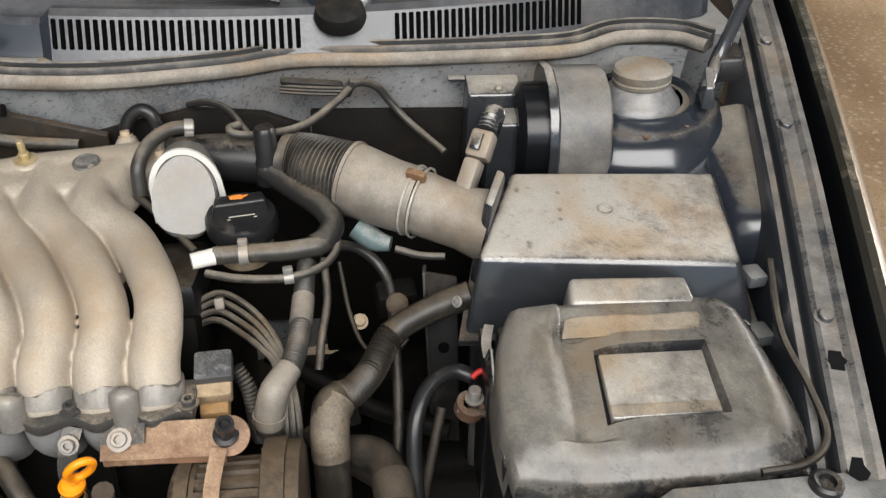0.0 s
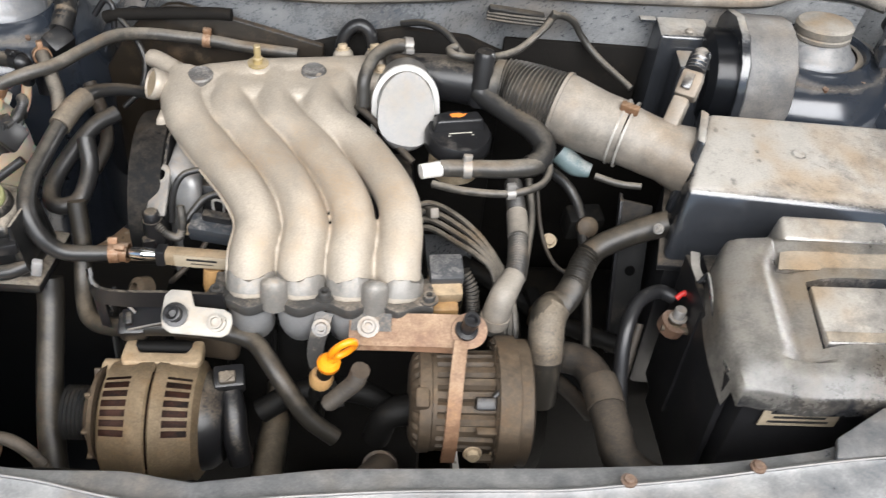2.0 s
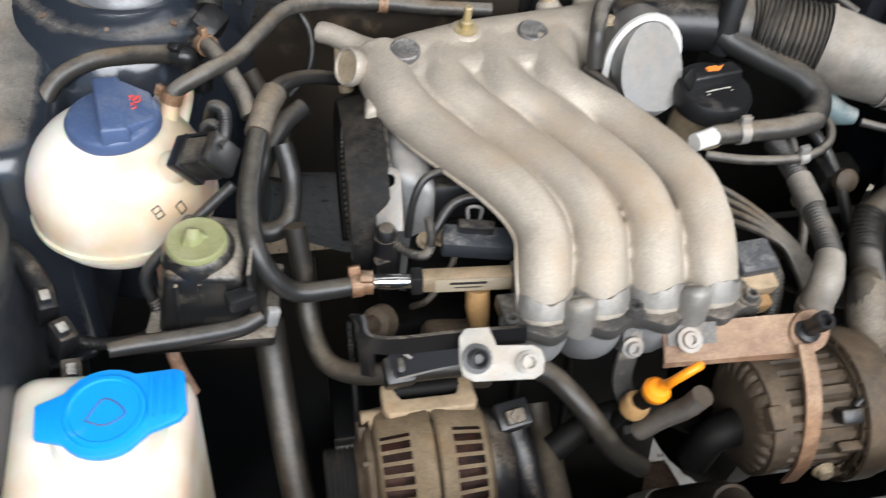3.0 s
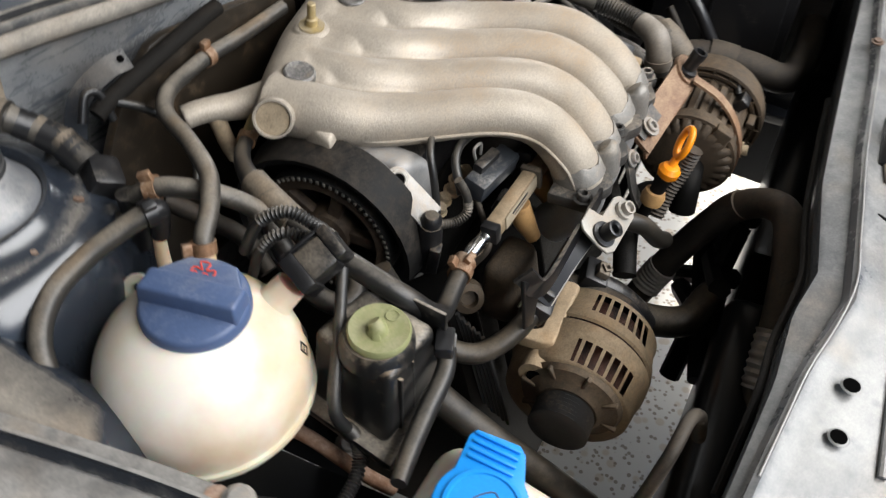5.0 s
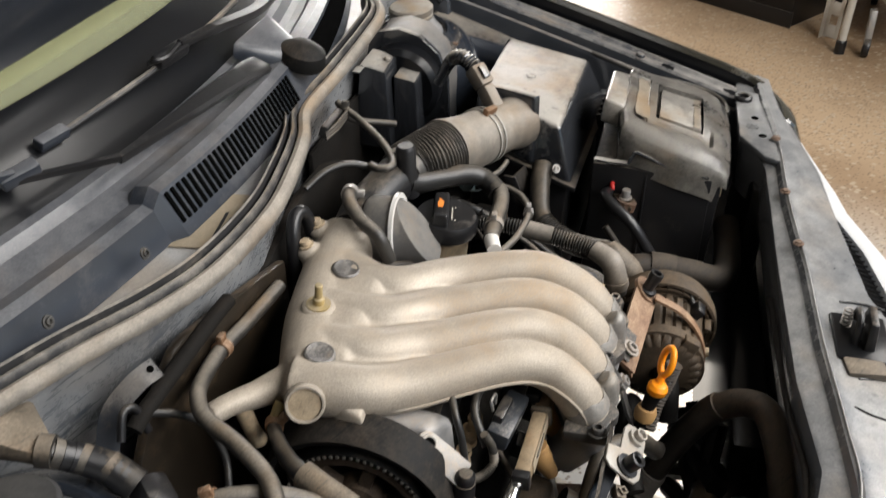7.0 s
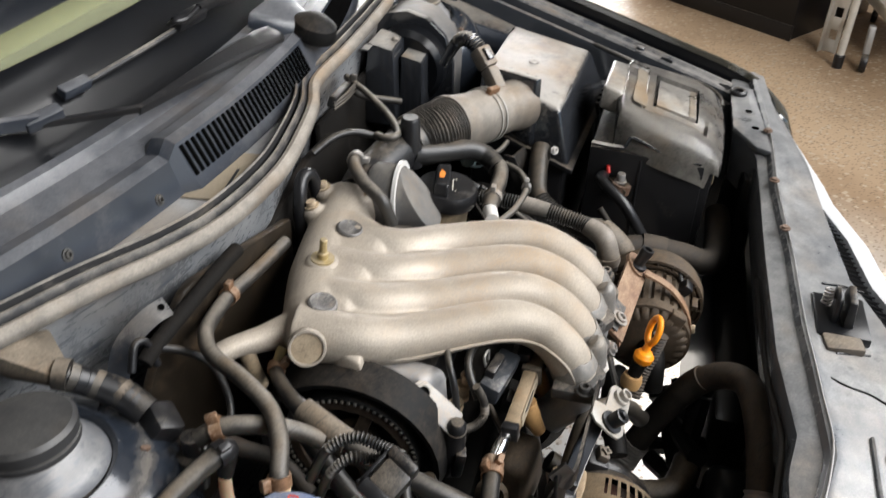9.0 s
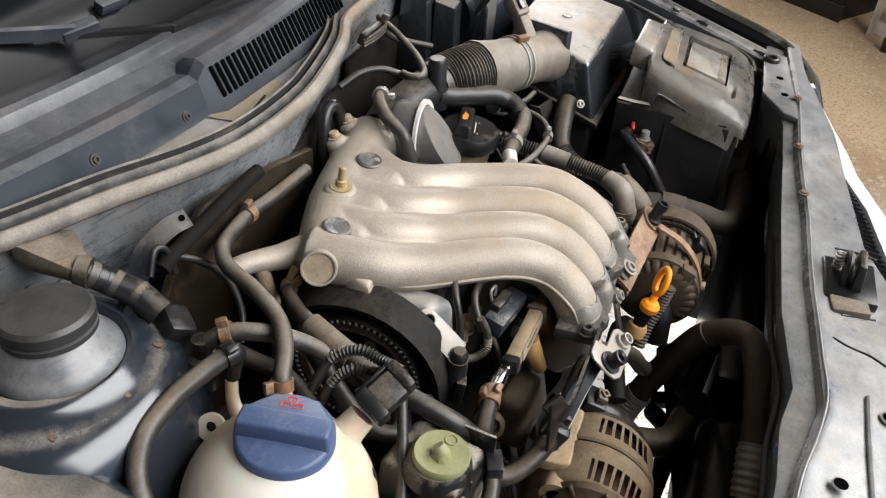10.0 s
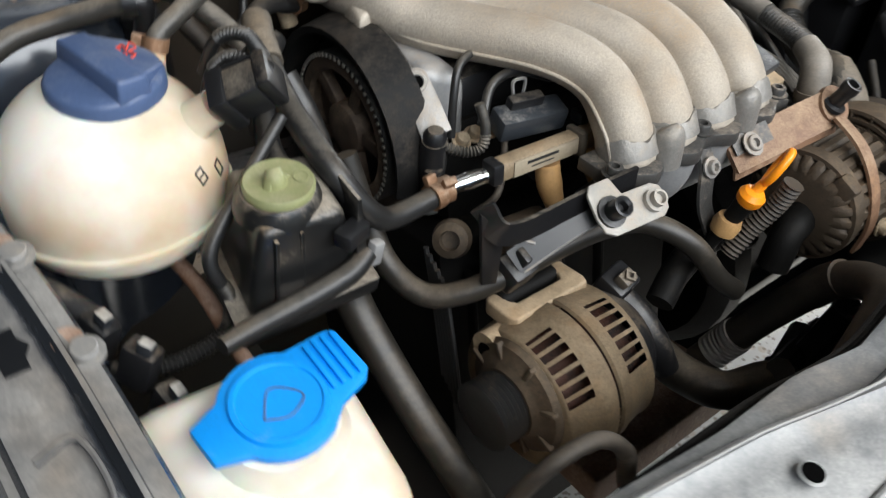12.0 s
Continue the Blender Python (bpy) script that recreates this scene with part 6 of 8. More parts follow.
for k in range(64):
    a = 2 * math.pi * k / 64
    m = sm_ @ Matrix.Translation((0.0635 * math.cos(a), 0.0635 * math.sin(a), 0.0022)) @ pose(0, 0, 0, 0, 0, math.degrees(a))
    if tooth is None:
        tooth = part("belt_tooth", box((0.0036, 0.0030, 0.0024), None, 0.0006, 1), TOOTH, spr)
        tooth.matrix_basis = m
    else:
        o = tooth.copy()
        scene.collection.objects.link(o)
        o.matrix_basis = m

# head end casting, lifting hook, sensor
part("head_end", hexa([(-0.275, 0.36, 0.66), (-0.235, 0.35, 0.66), (-0.235, 0.46, 0.66), (-0.275, 0.46, 0.66), (-0.270, 0.375, 0.802), (-0.235, 0.36, 0.79), (-0.235, 0.45, 0.80), (-0.270, 0.45, 0.80)], 0.012, 3), ALLOY_GREY, eng, "bare alloy end of the cylinder head")
part("front_casting", hexa([(-0.262, 0.268, 0.630), (-0.19, 0.262, 0.625), (-0.19, 0.300, 0.625), (-0.262, 0.305, 0.630), (-0.255, 0.275, 0.690), (-0.20, 0.268, 0.690), (-0.20, 0.300, 0.695), (-0.255, 0.305, 0.695)], 0.010, 3), PUMP, eng, "brown dusty casting under the fuel rail")
part("casting_boss", lathe([(0.016, 0.0), (0.014, 0.012), (0.008, 0.015), (0.007, 0.008)], axis((-0.288, 0.305, 0.690), (-0.6, -0.5, 0.5)), 20), PUMP, eng)
for k in range(4):
    part("block_rib", box((0.006, 0.012, 0.16), pose(-0.262 + 0.052 * k, 0.292, 0.56, -12, 0, 0), 0.003), DEEP, eng)
for k in range(6):
    part("belt_rib", tube([(-0.318, 0.300 - 0.005 * k, 0.700 - 0.004 * k), (-0.316, 0.285 - 0.005 * k, 0.640 - 0.004 * k), (-0.316, 0.270 - 0.005 * k, 0.580 - 0.004 * k)], 0.0022, 6, 4), BELT, eng, "ribbed drive belt")
hook = thing("lifting_hook", (-0.275, 0.36, 0.74), "pale steel lifting hook on the engine", "hook")
hm = Matrix.Translation((-0.276, 0.357, 0.772)) @ V(-0.45, -0.55, 0.7).to_track_quat("Z", "Y").to_matrix().to_4x4()
hd = hm.inverted() @ V(-0.287, 0.351, 0.798)
ang = math.degrees(math.atan2(hd.y, hd.x))
tongue = [(-0.018, -0.012), (-0.018, 0.012), (0.006, 0.0115), (0.022, 0.0105)] + [(0.026 + 0.0105 * math.cos(radians(t)), 0.0105 * math.sin(radians(t))) for t in range(75, -76, -15)] + [(0.022, -0.0105), (0.006, -0.0115)]
part("tongue", slab(tongue, -0.0015, 0.0015, hm @ pose(0, 0, 0, 0, 0, ang), 0.0006), STEEL, hook)
part("eye_rim", lathe([(0.0085, 0.0015), (0.008, 0.0028), (0.006, 0.0028), (0.0052, 0.0016)], hm @ pose(0, 0, 0, 0, 0, ang) @ Matrix.Translation((0.025, 0, 0)), 20, False), WHITE_METAL, hook)
part("eye_hole", disc_bm(hm @ pose(0, 0, 0, 0, 0, ang) @ V(0.025, 0, 0.0012), (-0.45, -0.55, 0.7), 0.006), VOID, hook)
sens = thing("cam_sensor", (-0.28, 0.343, 0.70), "dark sensor with a ribbed wire sleeve", "sensor")
part("body", tube([(-0.278, 0.350, 0.700), (-0.280, 0.345, 0.735), (-0.281, 0.342, 0.758)], [0.011, 0.012, 0.010], 14), BLACK, sens)
part("tip", lathe([(0.009, 0), (0.009, 0.008), (0.006, 0.012)], axis((-0.281, 0.342, 0.756), (0, -0.1, 1)), 16), BLACK, sens)
part("sleeve", tube([(-0.276, 0.338, 0.753), (-0.262, 0.328, 0.748), (-0.250, 0.322, 0.752), (-0.246, 0.325, 0.768), (-0.248, 0.332, 0.784)], 0.0040, 10, 8, (0, 2.6, 0.0007, 0.0028)), RUBBER_GREY, sens)
part("side_clip", box((0.014, 0.010, 0.030), pose(-0.286, 0.337, 0.722, 8, 0, 15), 0.002), BLACK, sens)
part("lead", tube([(-0.262, 0.345, 0.752), (-0.258, 0.350, 0.785), (-0.248, 0.358, 0.803), (-0.228, 0.366, 0.806)], 0.0034, 10), RUBBER, sens)

# fuel rail
rail = thing("fuel_rail", (-0.20, 0.29, 0.745), "pale metal fuel rail with a brass-coloured line fitting", "fuel rail")
part("rail_bar", box((0.19, 0.0145, 0.0160), axis((-0.165, 0.288, 0.751), (0, 0.1, 1), -4), 0.003), ALT, rail)
part("rail_label", box((0.062, 0.0010, 0.0130), axis((-0.218, 0.2840, 0.7515), (0, 0.1, 1), -4) @ Matrix.Translation((0, 0, 0)), 0.0003), LABEL_TAN, rail, "pale label on the rail")
part("rail_clip", box((0.007, 0.020, 0.021), axis((-0.182, 0.2885, 0.7510), (0, 0.1, 1), -4), 0.002), CUFF, rail)
part("rail_end", box((0.010, 0.016, 0.0175), axis((-0.2625, 0.2945, 0.7505), (0, 0.1, 1), -4), 0.002), BLACK_CLEAN, rail)
part("rail_tail", box((0.10, 0.014, 0.010), axis((-0.125, 0.296, 0.764), (0, 0.1, 1), -4), 0.002), BLACK, rail)
for k in range(2):
    part("writing_bar", box((0.030 - 0.008 * k, 0.0006, 0.0022), pose(-0.222, 0.2838, 0.754 - 0.005 * k, 0, 0, -4), 0), BLACK_INK, rail)
part("line_fitting", tube([(-0.258, 0.296, 0.747), (-0.268, 0.299, 0.746), (-0.282, 0.301, 0.7455), (-0.297, 0.303, 0.745)], [0.0080, 0.0062, 0.0072, 0.0058], 14), CHROME, rail, "bright line fitting")
part("hose_clamp", band((-0.302, 0.303, 0.745), (-1, 0.1, 0), 0.0085, 0.010, 0.006, 60), COPPER_CLIP, rail, "corroded hose clamp")
for i in range(4):
    x = -0.212 + 0.0495 * i
    inj = part("injector", tube([(x, 0.288, 0.742), (x, 0.282, 0.725), (x + 0.002, 0.272, 0.705)], [0.010, 0.0105, 0.007], 14), AMBER, rail, "amber-brown injector")
    part("injector_plug", box((0.020, 0.022, 0.018), pose(x + 0.002, 0.300, 0.735, 20, 0, 0), 0.003), BLACK, inj)
ccn = thing("injector_connector", (-0.21, 0.32, 0.755), "blue-grey wired connector above the fuel rail", "connector")
part("shell", box((0.06, 0.022, 0.020), axis((-0.208, 0.318, 0.765), (0, -0.2, 1), -10), 0.003), dusty("blue_grey_plastic", (0.030, 0.034, 0.040), 0.35, GREY_DUST, -0.1, 0.35), ccn)
part("latch", box((0.03, 0.010, 0.010), axis((-0.21, 0.322, 0.779), (0, -0.2, 1), -10), 0.002), BLACK, ccn)
part("bail", tube([(-0.215, 0.33, 0.78), (-0.215, 0.332, 0.792), (-0.205, 0.33, 0.792), (-0.205, 0.33, 0.78)], 0.0015, 6), STEEL, ccn)

# front brackets
wb = thing("pale_bracket", (-0.21, 0.205, 0.75), "pale steel bracket with a black bolt and a nut", "bracket")
wm = Matrix.Translation((-0.213, 0.203, 0.752)) @ pose(0, 0, 0, 38, 0, -3)
part("plate", slab([(-0.031, 0.022), (-0.026, 0.028), (-0.008, 0.028), (-0.003, 0.014), (0.024, 0.013), (0.031, 0.009), (0.033, 0.001), (0.031, -0.009), (0.024, -0.013), (-0.022, -0.012), (-0.030, -0.007), (-0.032, 0.004)], 0, 0.003, wm, 0.001), WHITE_METAL, wb)
part("bolt", lathe([(0.0115, 0), (0.0115, 0.0025), (0.0075, 0.003), (0.0075, 0.016), (0.006, 0.0165), (0.004, 0.015), (0.0035, 0.010)], wm @ Matrix.Translation((-0.019, 0.005, 0.003)), 16), BLACK_CLEAN, wb, "black hex-socket bolt")
part("nut", lathe([(0.0085, 0), (0.0085, 0.004), (0.006, 0.0045), (0.006, 0.010), (0.0045, 0.010), (0.004, 0.006)], wm @ Matrix.Translation((0.019, 0.0, 0.003)), 16), WHITE_METAL, wb)
st = thing("support_strip", (-0.28, 0.235, 0.75), "black folded steel support strip above the alternator", "bracket")
part("strip", sweep([(-0.19, 0.222, 0.762), (-0.24, 0.226, 0.759), (-0.303, 0.231, 0.756), (-0.316, 0.245, 0.775)], [(-0.0015, -0.011), (0.0015, -0.011), (0.0015, 0.008), (-0.0015, 0.008)], 6), BLACK, st)
part("leg", hexa([(-0.314, 0.240, 0.705), (-0.304, 0.236, 0.705), (-0.304, 0.239, 0.705), (-0.314, 0.243, 0.705), (-0.319, 0.243, 0.770), (-0.304, 0.234, 0.757), (-0.304, 0.237, 0.757), (-0.319, 0.247, 0.770)], 0.0008), BLACK, st)
stay_m = [(-0.222, 0.219, 0.752), (-0.255, 0.228, 0.737), (-0.290, 0.236, 0.718)]
part("stay", sweep(stay_m, [(-0.0095, -0.001), (0.0095, -0.001), (0.0095, 0.0012), (-0.0095, 0.0012)], 6, (0.3, -0.6, 0.75)), BLACK_CLEAN, st)
part("stay_edge", tube([(x + 0.004, y - 0.0080, z - 0.0055) for x, y, z in stay_m], 0.0011, 8, 6), STEEL, st, "pale line along the edge of the stay")
part("hook_wire", tube([(-0.306, 0.250, 0.722), (-0.304, 0.246, 0.733), (-0.290, 0.240, 0.738), (-0.276, 0.231, 0.733)], 0.0013, 8, 6), STEEL, st, "bent steel wire hook")
rb = thing("rusty_bracket", (-0.01, 0.21, 0.74), "rust-brown steel bracket holding the air pump", "bracket")
part("bar", sweep([(-0.074, 0.219, 0.735), (-0.04, 0.214, 0.740), (0.0, 0.208, 0.747), (0.034, 0.203, 0.752)], [(-0.002, -0.015), (0.003, -0.017), (0.003, 0.014), (-0.002, 0.013)], 6, (0, 0.75, 0.66)), PLATE_RUST, rb)
part("grey_patch", sweep([(-0.072, 0.2175, 0.7375), (-0.05, 0.2142, 0.7405), (-0.034, 0.2117, 0.7432)], [(0.0032, -0.004), (0.0042, -0.004), (0.0042, 0.013), (0.0032, 0.013)], 4, (0, 0.75, 0.66)), FLANGE, rb, "dark grey oily end of the bracket")
part("folded_edge", sweep([(-0.074, 0.209, 0.722), (-0.02, 0.201, 0.731), (0.034, 0.192, 0.739)], [(-0.001, -0.006), (0.0015, -0.006), (0.0015, 0.006), (-0.001, 0.006)], 6, (0, 0.2, 1)), PLATE_RUST, rb)
part("end_eye", lathe([(0.005, -0.002), (0.017, -0.002), (0.017, 0.003), (0.005, 0.003)], axis((0.038, 0.202, 0.752), (0, -0.7, 0.7)), 24, False), PLATE_RUST, rb)
part("bolt", lathe([(0.011, 0.0), (0.011, 0.003), (0.0068, 0.004), (0.0068, 0.018), (0.0078, 0.018), (0.0078, 0.026), (0.005, 0.026), (0.0045, 0.020)], axis((0.035, 0.201, 0.754), (0.1, -0.35, 0.9)), 18), BLACK_CLEAN, rb, "black stand-off bolt")
part("screw", bolt_bm((-0.0565, 0.2115, 0.7435), (0, -0.6, 0.8), 0.007, 0.004, True, True), STEEL, rb, "bright socket screw")
part("strap", sweep([(0.030, 0.190, 0.750), (0.026, 0.160, 0.738), (0.024, 0.138, 0.714), (0.023, 0.126, 0.682), (0.023, 0.128, 0.650)], [(-0.0065, -0.0015), (0.0065, -0.0015), (0.0065, 0.0015), (-0.0065, 0.0015)], 6, (0, -0.8, 0.55)), PLATE_RUST, rb)
ss = thing("support_stay", (-0.102, 0.22, 0.70), "dark flat stay bolted under the manifold", "stay")
part("strip", sweep([(-0.098, 0.228, 0.745), (-0.102, 0.218, 0.733), (-0.106, 0.208, 0.705), (-0.095, 0.20, 0.675), (-0.085, 0.198, 0.64)], [(-0.008, -0.0015), (0.008, -0.0015), (0.008, 0.0015), (-0.008, 0.0015)], 6, (0, -0.8, 0.4)), FLANGE, ss)
part("bolt", bolt_bm((-0.101, 0.216, 0.736), (0, -0.8, 0.5), 0.006, 0.005, True, True), STEEL, ss)

# ---- alternator ----
alt = thing("alternator", (-0.258, 0.205, 0.54), "tan-dusted alternator with slotted alloy housings", "alternator")
AC = V(0, 0.197, 0.616)
PC = V(0, 0.192, 0.631)


def alt_shell(cols, rads, slot, n=120):
    bm = bmesh.new()
    rows = [[bm.verts.new(V(x, AC.y + r * math.cos(2 * math.pi * k / n), AC.z + r * math.sin(2 * math.pi * k / n))) for k in range(n)] for x, r in zip(cols, rads)]
    for i in range(len(cols) - 1):
        for k in range(n):
            a = 360 * (k + 0.5) / n
            if i == slot and k % 3 and (88 < a < 144 or 215 < a < 300):
                continue
            j = (k + 1) % n
            bm.faces.new((rows[i][k], rows[i][j], rows[i + 1][j], rows[i + 1][k]))
    bmesh.ops.solidify(bm, geom=bm.faces[:], thickness=0.004)
    return bm


part("front_housing", alt_shell([-0.312, -0.310, -0.3065, -0.3045, -0.281, -0.277, -0.264, -0.262], [0.036, 0.050, 0.0570, 0.0585, 0.0615, 0.0635, 0.0645, 0.0625], 3), ALT, alt, "tan alloy housing with cooling slots")
part("rear_housing", alt_shell([-0.260, -0.258, -0.249, -0.2465, -0.2235, -0.220, -0.2155, -0.213], [0.0625, 0.0645, 0.0635, 0.0620, 0.0585, 0.0595, 0.053, 0.044], 3), ALT, alt, "tan alloy housing with cooling slots")
part("winding", lathe([(0.02, -0.050), (0.047, -0.048), (0.050, 0.0), (0.047, 0.042), (0.02, 0.044)], axis((-0.262, AC.y, AC.z), (1, 0, 0)), 40), COIL, alt, "copper winding seen through the slots")
part("nose", lathe([(0.047, 0.0), (0.044, 0.005), (0.034, 0.008), (0.028, 0.013)], axis((-0.311, PC.y, PC.z), (-1, 0, 0)), 40), PUMP, alt, "grimy pulley-side face")
for k in range(8):
    t = math.pi / 4 * k + 0.3
    part("nose_rib", box((0.006, 0.004, 0.020), axis((-0.317, PC.y + 0.037 * math.cos(t), PC.z + 0.037 * math.sin(t)), (0, math.cos(t), math.sin(t))), 0.0015), PUMP, alt)
bm = lathe([(0.027, 0.0)] + [q for k in range(6) for q in ((0.027, 0.002 + 0.004 * k), (0.0242, 0.004 + 0.004 * k))] + [(0.027, 0.026), (0.022, 0.028), (0.012, 0.028)], axis((-0.321, PC.y, PC.z), (-1, 0, 0)), 40)
part("pulley", bm, BELT, alt, "dark brown grooved pulley")
part("rear_cap", lathe([(0.050, 0.0), (0.048, 0.010), (0.040, 0.020), (0.02, 0.022)], axis((-0.215, AC.y, AC.z), (1, 0, 0)), 40), BLACK, alt, "black rear cap")
arms = [(-0.294, 0.219), (-0.222, 0.219), (-0.2195, 0.226), (-0.2205, 0.250), (-0.223, 0.254), (-0.230, 0.254), (-0.233, 0.250), (-0.2335, 0.240), (-0.237, 0.2345), (-0.281, 0.2345), (-0.285, 0.240), (-0.2855, 0.250), (-0.288, 0.254), (-0.295, 0.254), (-0.298, 0.250), (-0.298, 0.226)]
part("mount_casting", slab([(x, y - 0.2) for x, y in arms], -0.014, 0.0, Matrix.Translation((0, 0.2, 0.6785)) @ pose(0, 0, 0, -6, 0, 0), 0.005, 4), ALT, alt, "flat tan casting with two short arms")
part("ear_bolt", tube([(-0.287, 0.247, 0.668), (-0.232, 0.247, 0.668)], 0.0075, 14), DEEP, alt)
ear = part("adjuster_ear", tube([(-0.316, 0.225, 0.650), (-0.298, 0.225, 0.650)], 0.0160, 20), ALT, alt)
part("ear_hole", disc_bm((-0.3168, 0.225, 0.650), (-1, 0, 0), 0.0085), VOID, ear)
part("plug", box((0.030, 0.024, 0.022), pose(-0.192, 0.214, 0.660, 20, 0, 10), 0.003), BLACK_CLEAN, alt, "black wired plug")
part("plug_latch", box((0.016, 0.012, 0.010), pose(-0.192, 0.206, 0.672, 25, 0, 10), 0.002), CUFF, alt)
part("plug_frame", lathe([(0.0030, 0.0), (0.0056, 0.0), (0.0056, 0.0025), (0.0030, 0.0025)], axis((-0.192, 0.203, 0.677), (0, -0.4, 0.9)), 4, False), CUFF, alt)
part("cable_duct", tube([(-0.190, 0.206, 0.650), (-0.186, 0.190, 0.640), (-0.182, 0.170, 0.622), (-0.176, 0.158, 0.600)], [0.011, 0.0125, 0.0125, 0.0115], 14), BLACK, alt)

# ---- secondary air pump ----
pmp = thing("air_pump", (0.05, 0.18, 0.6), "dust-brown round air pump with a ribbed body", "air pump")
PM = axis((0.0, 0.176, 0.682), (1, 0, 0))
ringsp = []
for x, r in ((-0.015, 0.034), (-0.012, 0.042), (-0.008, 0.046), (0.062, 0.048), (0.066, 0.048)):
    ringsp.append([PM @ V((r + (0.0012 if k % 4 < 3 else -0.0026)) * math.cos(2 * math.pi * k / 96), (r + (0.0012 if k % 4 < 3 else -0.0026)) * math.sin(2 * math.pi * k / 96), x) for k in range(96)])
part("ribbed_body", loft(ringsp), PUMP, pmp)
part("face_ring", lathe([(0.046, -0.008), (0.050, -0.007), (0.050, 0.004), (0.046, 0.005)], PM, 56, False), PUMP, pmp)
part("front_drum", lathe([(0.044, 0.062), (0.050, 0.063), (0.050, 0.066), (0.0535, 0.066), (0.0535, 0.063), (0.0565, 0.063), (0.0565, 0.067), (0.0605, 0.067), (0.0605, 0.064), (0.0635, 0.065), (0.0640, 0.070), (0.0640, 0.084), (0.061, 0.085), (0.061, 0.096), (0.054, 0.099), (0.012, 0.099)], PM, 64), PUMP, pmp, "round flange with concentric rings")
for k in range(20):
    a = 2 * math.pi * k / 20
    part("spoke", box((0.014, 0.0020, 0.004), PM @ Matrix.Translation((0.0555 * math.cos(a), 0.0555 * math.sin(a), 0.0655)) @ pose(0, 0, 0, 0, 0, math.degrees(a)), 0.0005), PUMP, pmp)
part("mount_ear", box((0.014, 0.02, 0.03), pose(-0.005, 0.150, 0.712, 25, 0, 0), 0.004), PUMP, pmp)
part("pump_plug", box((0.018, 0.012, 0.016), pose(0.052, 0.140, 0.722, 40, 0, 0), 0.002), BLACK, pmp)
for z in (0.70, 0.66):
    part("lug", box((0.02, 0.008, 0.006), pose(0.055, 0.125, z, 10, 0, 0), 0.0015), PUMP, pmp)
part("outlet", tube([(-0.012, 0.17, 0.675), (-0.035, 0.165, 0.67), (-0.045, 0.162, 0.64)], [0.016, 0.014, 0.014], 14), DEEP, pmp)
part("clip_ring", lathe([(0.047, 0.005), (0.0485, 0.005), (0.0485, 0.009), (0.047, 0.009)], PM, 48, False), PUMP, pmp)

# ---- dipstick ----
dip = thing("dipstick", (-0.092, 0.18, 0.70), "orange plastic dipstick handle", "dipstick")
hv, nv = V(0.45, -0.18, 0.87).normalized(), V(-0.365, 0.856, 0.366).normalized()
wv = nv.cross(hv).normalized()
rm = Matrix(((wv.x, hv.x, nv.x, -0.0785), (wv.y, hv.y, nv.y, 0.1742), (wv.z, hv.z, nv.z, 0.7525), (0, 0, 0, 1)))
part("ring", tube([rm @ V(0.0095 * math.cos(a), 0.0145 * math.sin(a), 0) for a in [radians(15 * k) for k in range(25)]], 0.0036, 10, 2), ORANGE, dip)
part("neck", tube([(-0.0855, 0.177, 0.739), (-0.089, 0.179, 0.732), (-0.0915, 0.180, 0.727)], [0.004, 0.0045, 0.0055], 12), ORANGE, dip)
part("collar", lathe([(0.0075, -0.004), (0.0105, 0.0), (0.011, 0.006), (0.008, 0.010), (0.004, 0.011)], axis((-0.092, 0.181, 0.722), (0.06, -0.2, 1)), 20), ORANGE, dip)
part("guide_funnel", tube([(-0.092, 0.182, 0.722), (-0.096, 0.186, 0.705), (-0.104, 0.192, 0.68), (-0.115, 0.205, 0.62)], [0.009, 0.0075, 0.006, 0.005], 12), DEEP, dip, "dark dipstick guide tube")
part("guide_collar", lathe([(0.011, -0.008), (0.012, 0.0), (0.010, 0.006)], axis((-0.099, 0.188, 0.697), (0.15, -0.15, 1)), 16), AMBER, dip, "amber guide collar")

# ---- hoses and cables ----
def hose(name, pts, r, mat, label, category="hose", ribs=None, seg=14, clamps=(), group="", cm_=None):
    t = thing(name, pts[0], label, category, group)
    part("tube", tube(pts, r, seg, 8, ribs), mat, t)
    path, us = spline(pts, 8)
    for u, turn in clamps:
        i = min(range(len(us)), key=lambda k: abs(us[k] - u))
        way = path[min(i + 1, len(path) - 1)] - path[max(i - 1, 0)]
        rr = r if isinstance(r, (int, float)) else r[min(int(u), len(r) - 1)]
        part("clamp", band(path[i], way, rr + 0.0004, 0.009, 0.006, turn), cm_ or STEEL, t)
    return t


h1 = hose("air_hose", [(0.262, 0.354, 0.770), (0.222, 0.351, 0.755), (0.182, 0.340, 0.735), (0.160, 0.302, 0.722), (0.140, 0.268, 0.728), (0.122, 0.248, 0.735), (0.120, 0.225, 0.718), (0.121, 0.212, 0.69), (0.121, 0.205, 0.65)], [0.0145, 0.0135, 0.0135, 0.0135, 0.0135, 0.0165, 0.0165, 0.0165, 0.017], RUBBER_LOW, "grey corrugated air pump hose with a plain cuff", ribs=(2.0, 4.6, 0.0014, 0.0045), seg=18)
part("cuff", tube([(0.129, 0.252, 0.736), (0.122, 0.240, 0.731), (0.120, 0.225, 0.718), (0.1205, 0.215, 0.70)], [0.0165, 0.018, 0.018, 0.0175], 20), CUFF, h1)
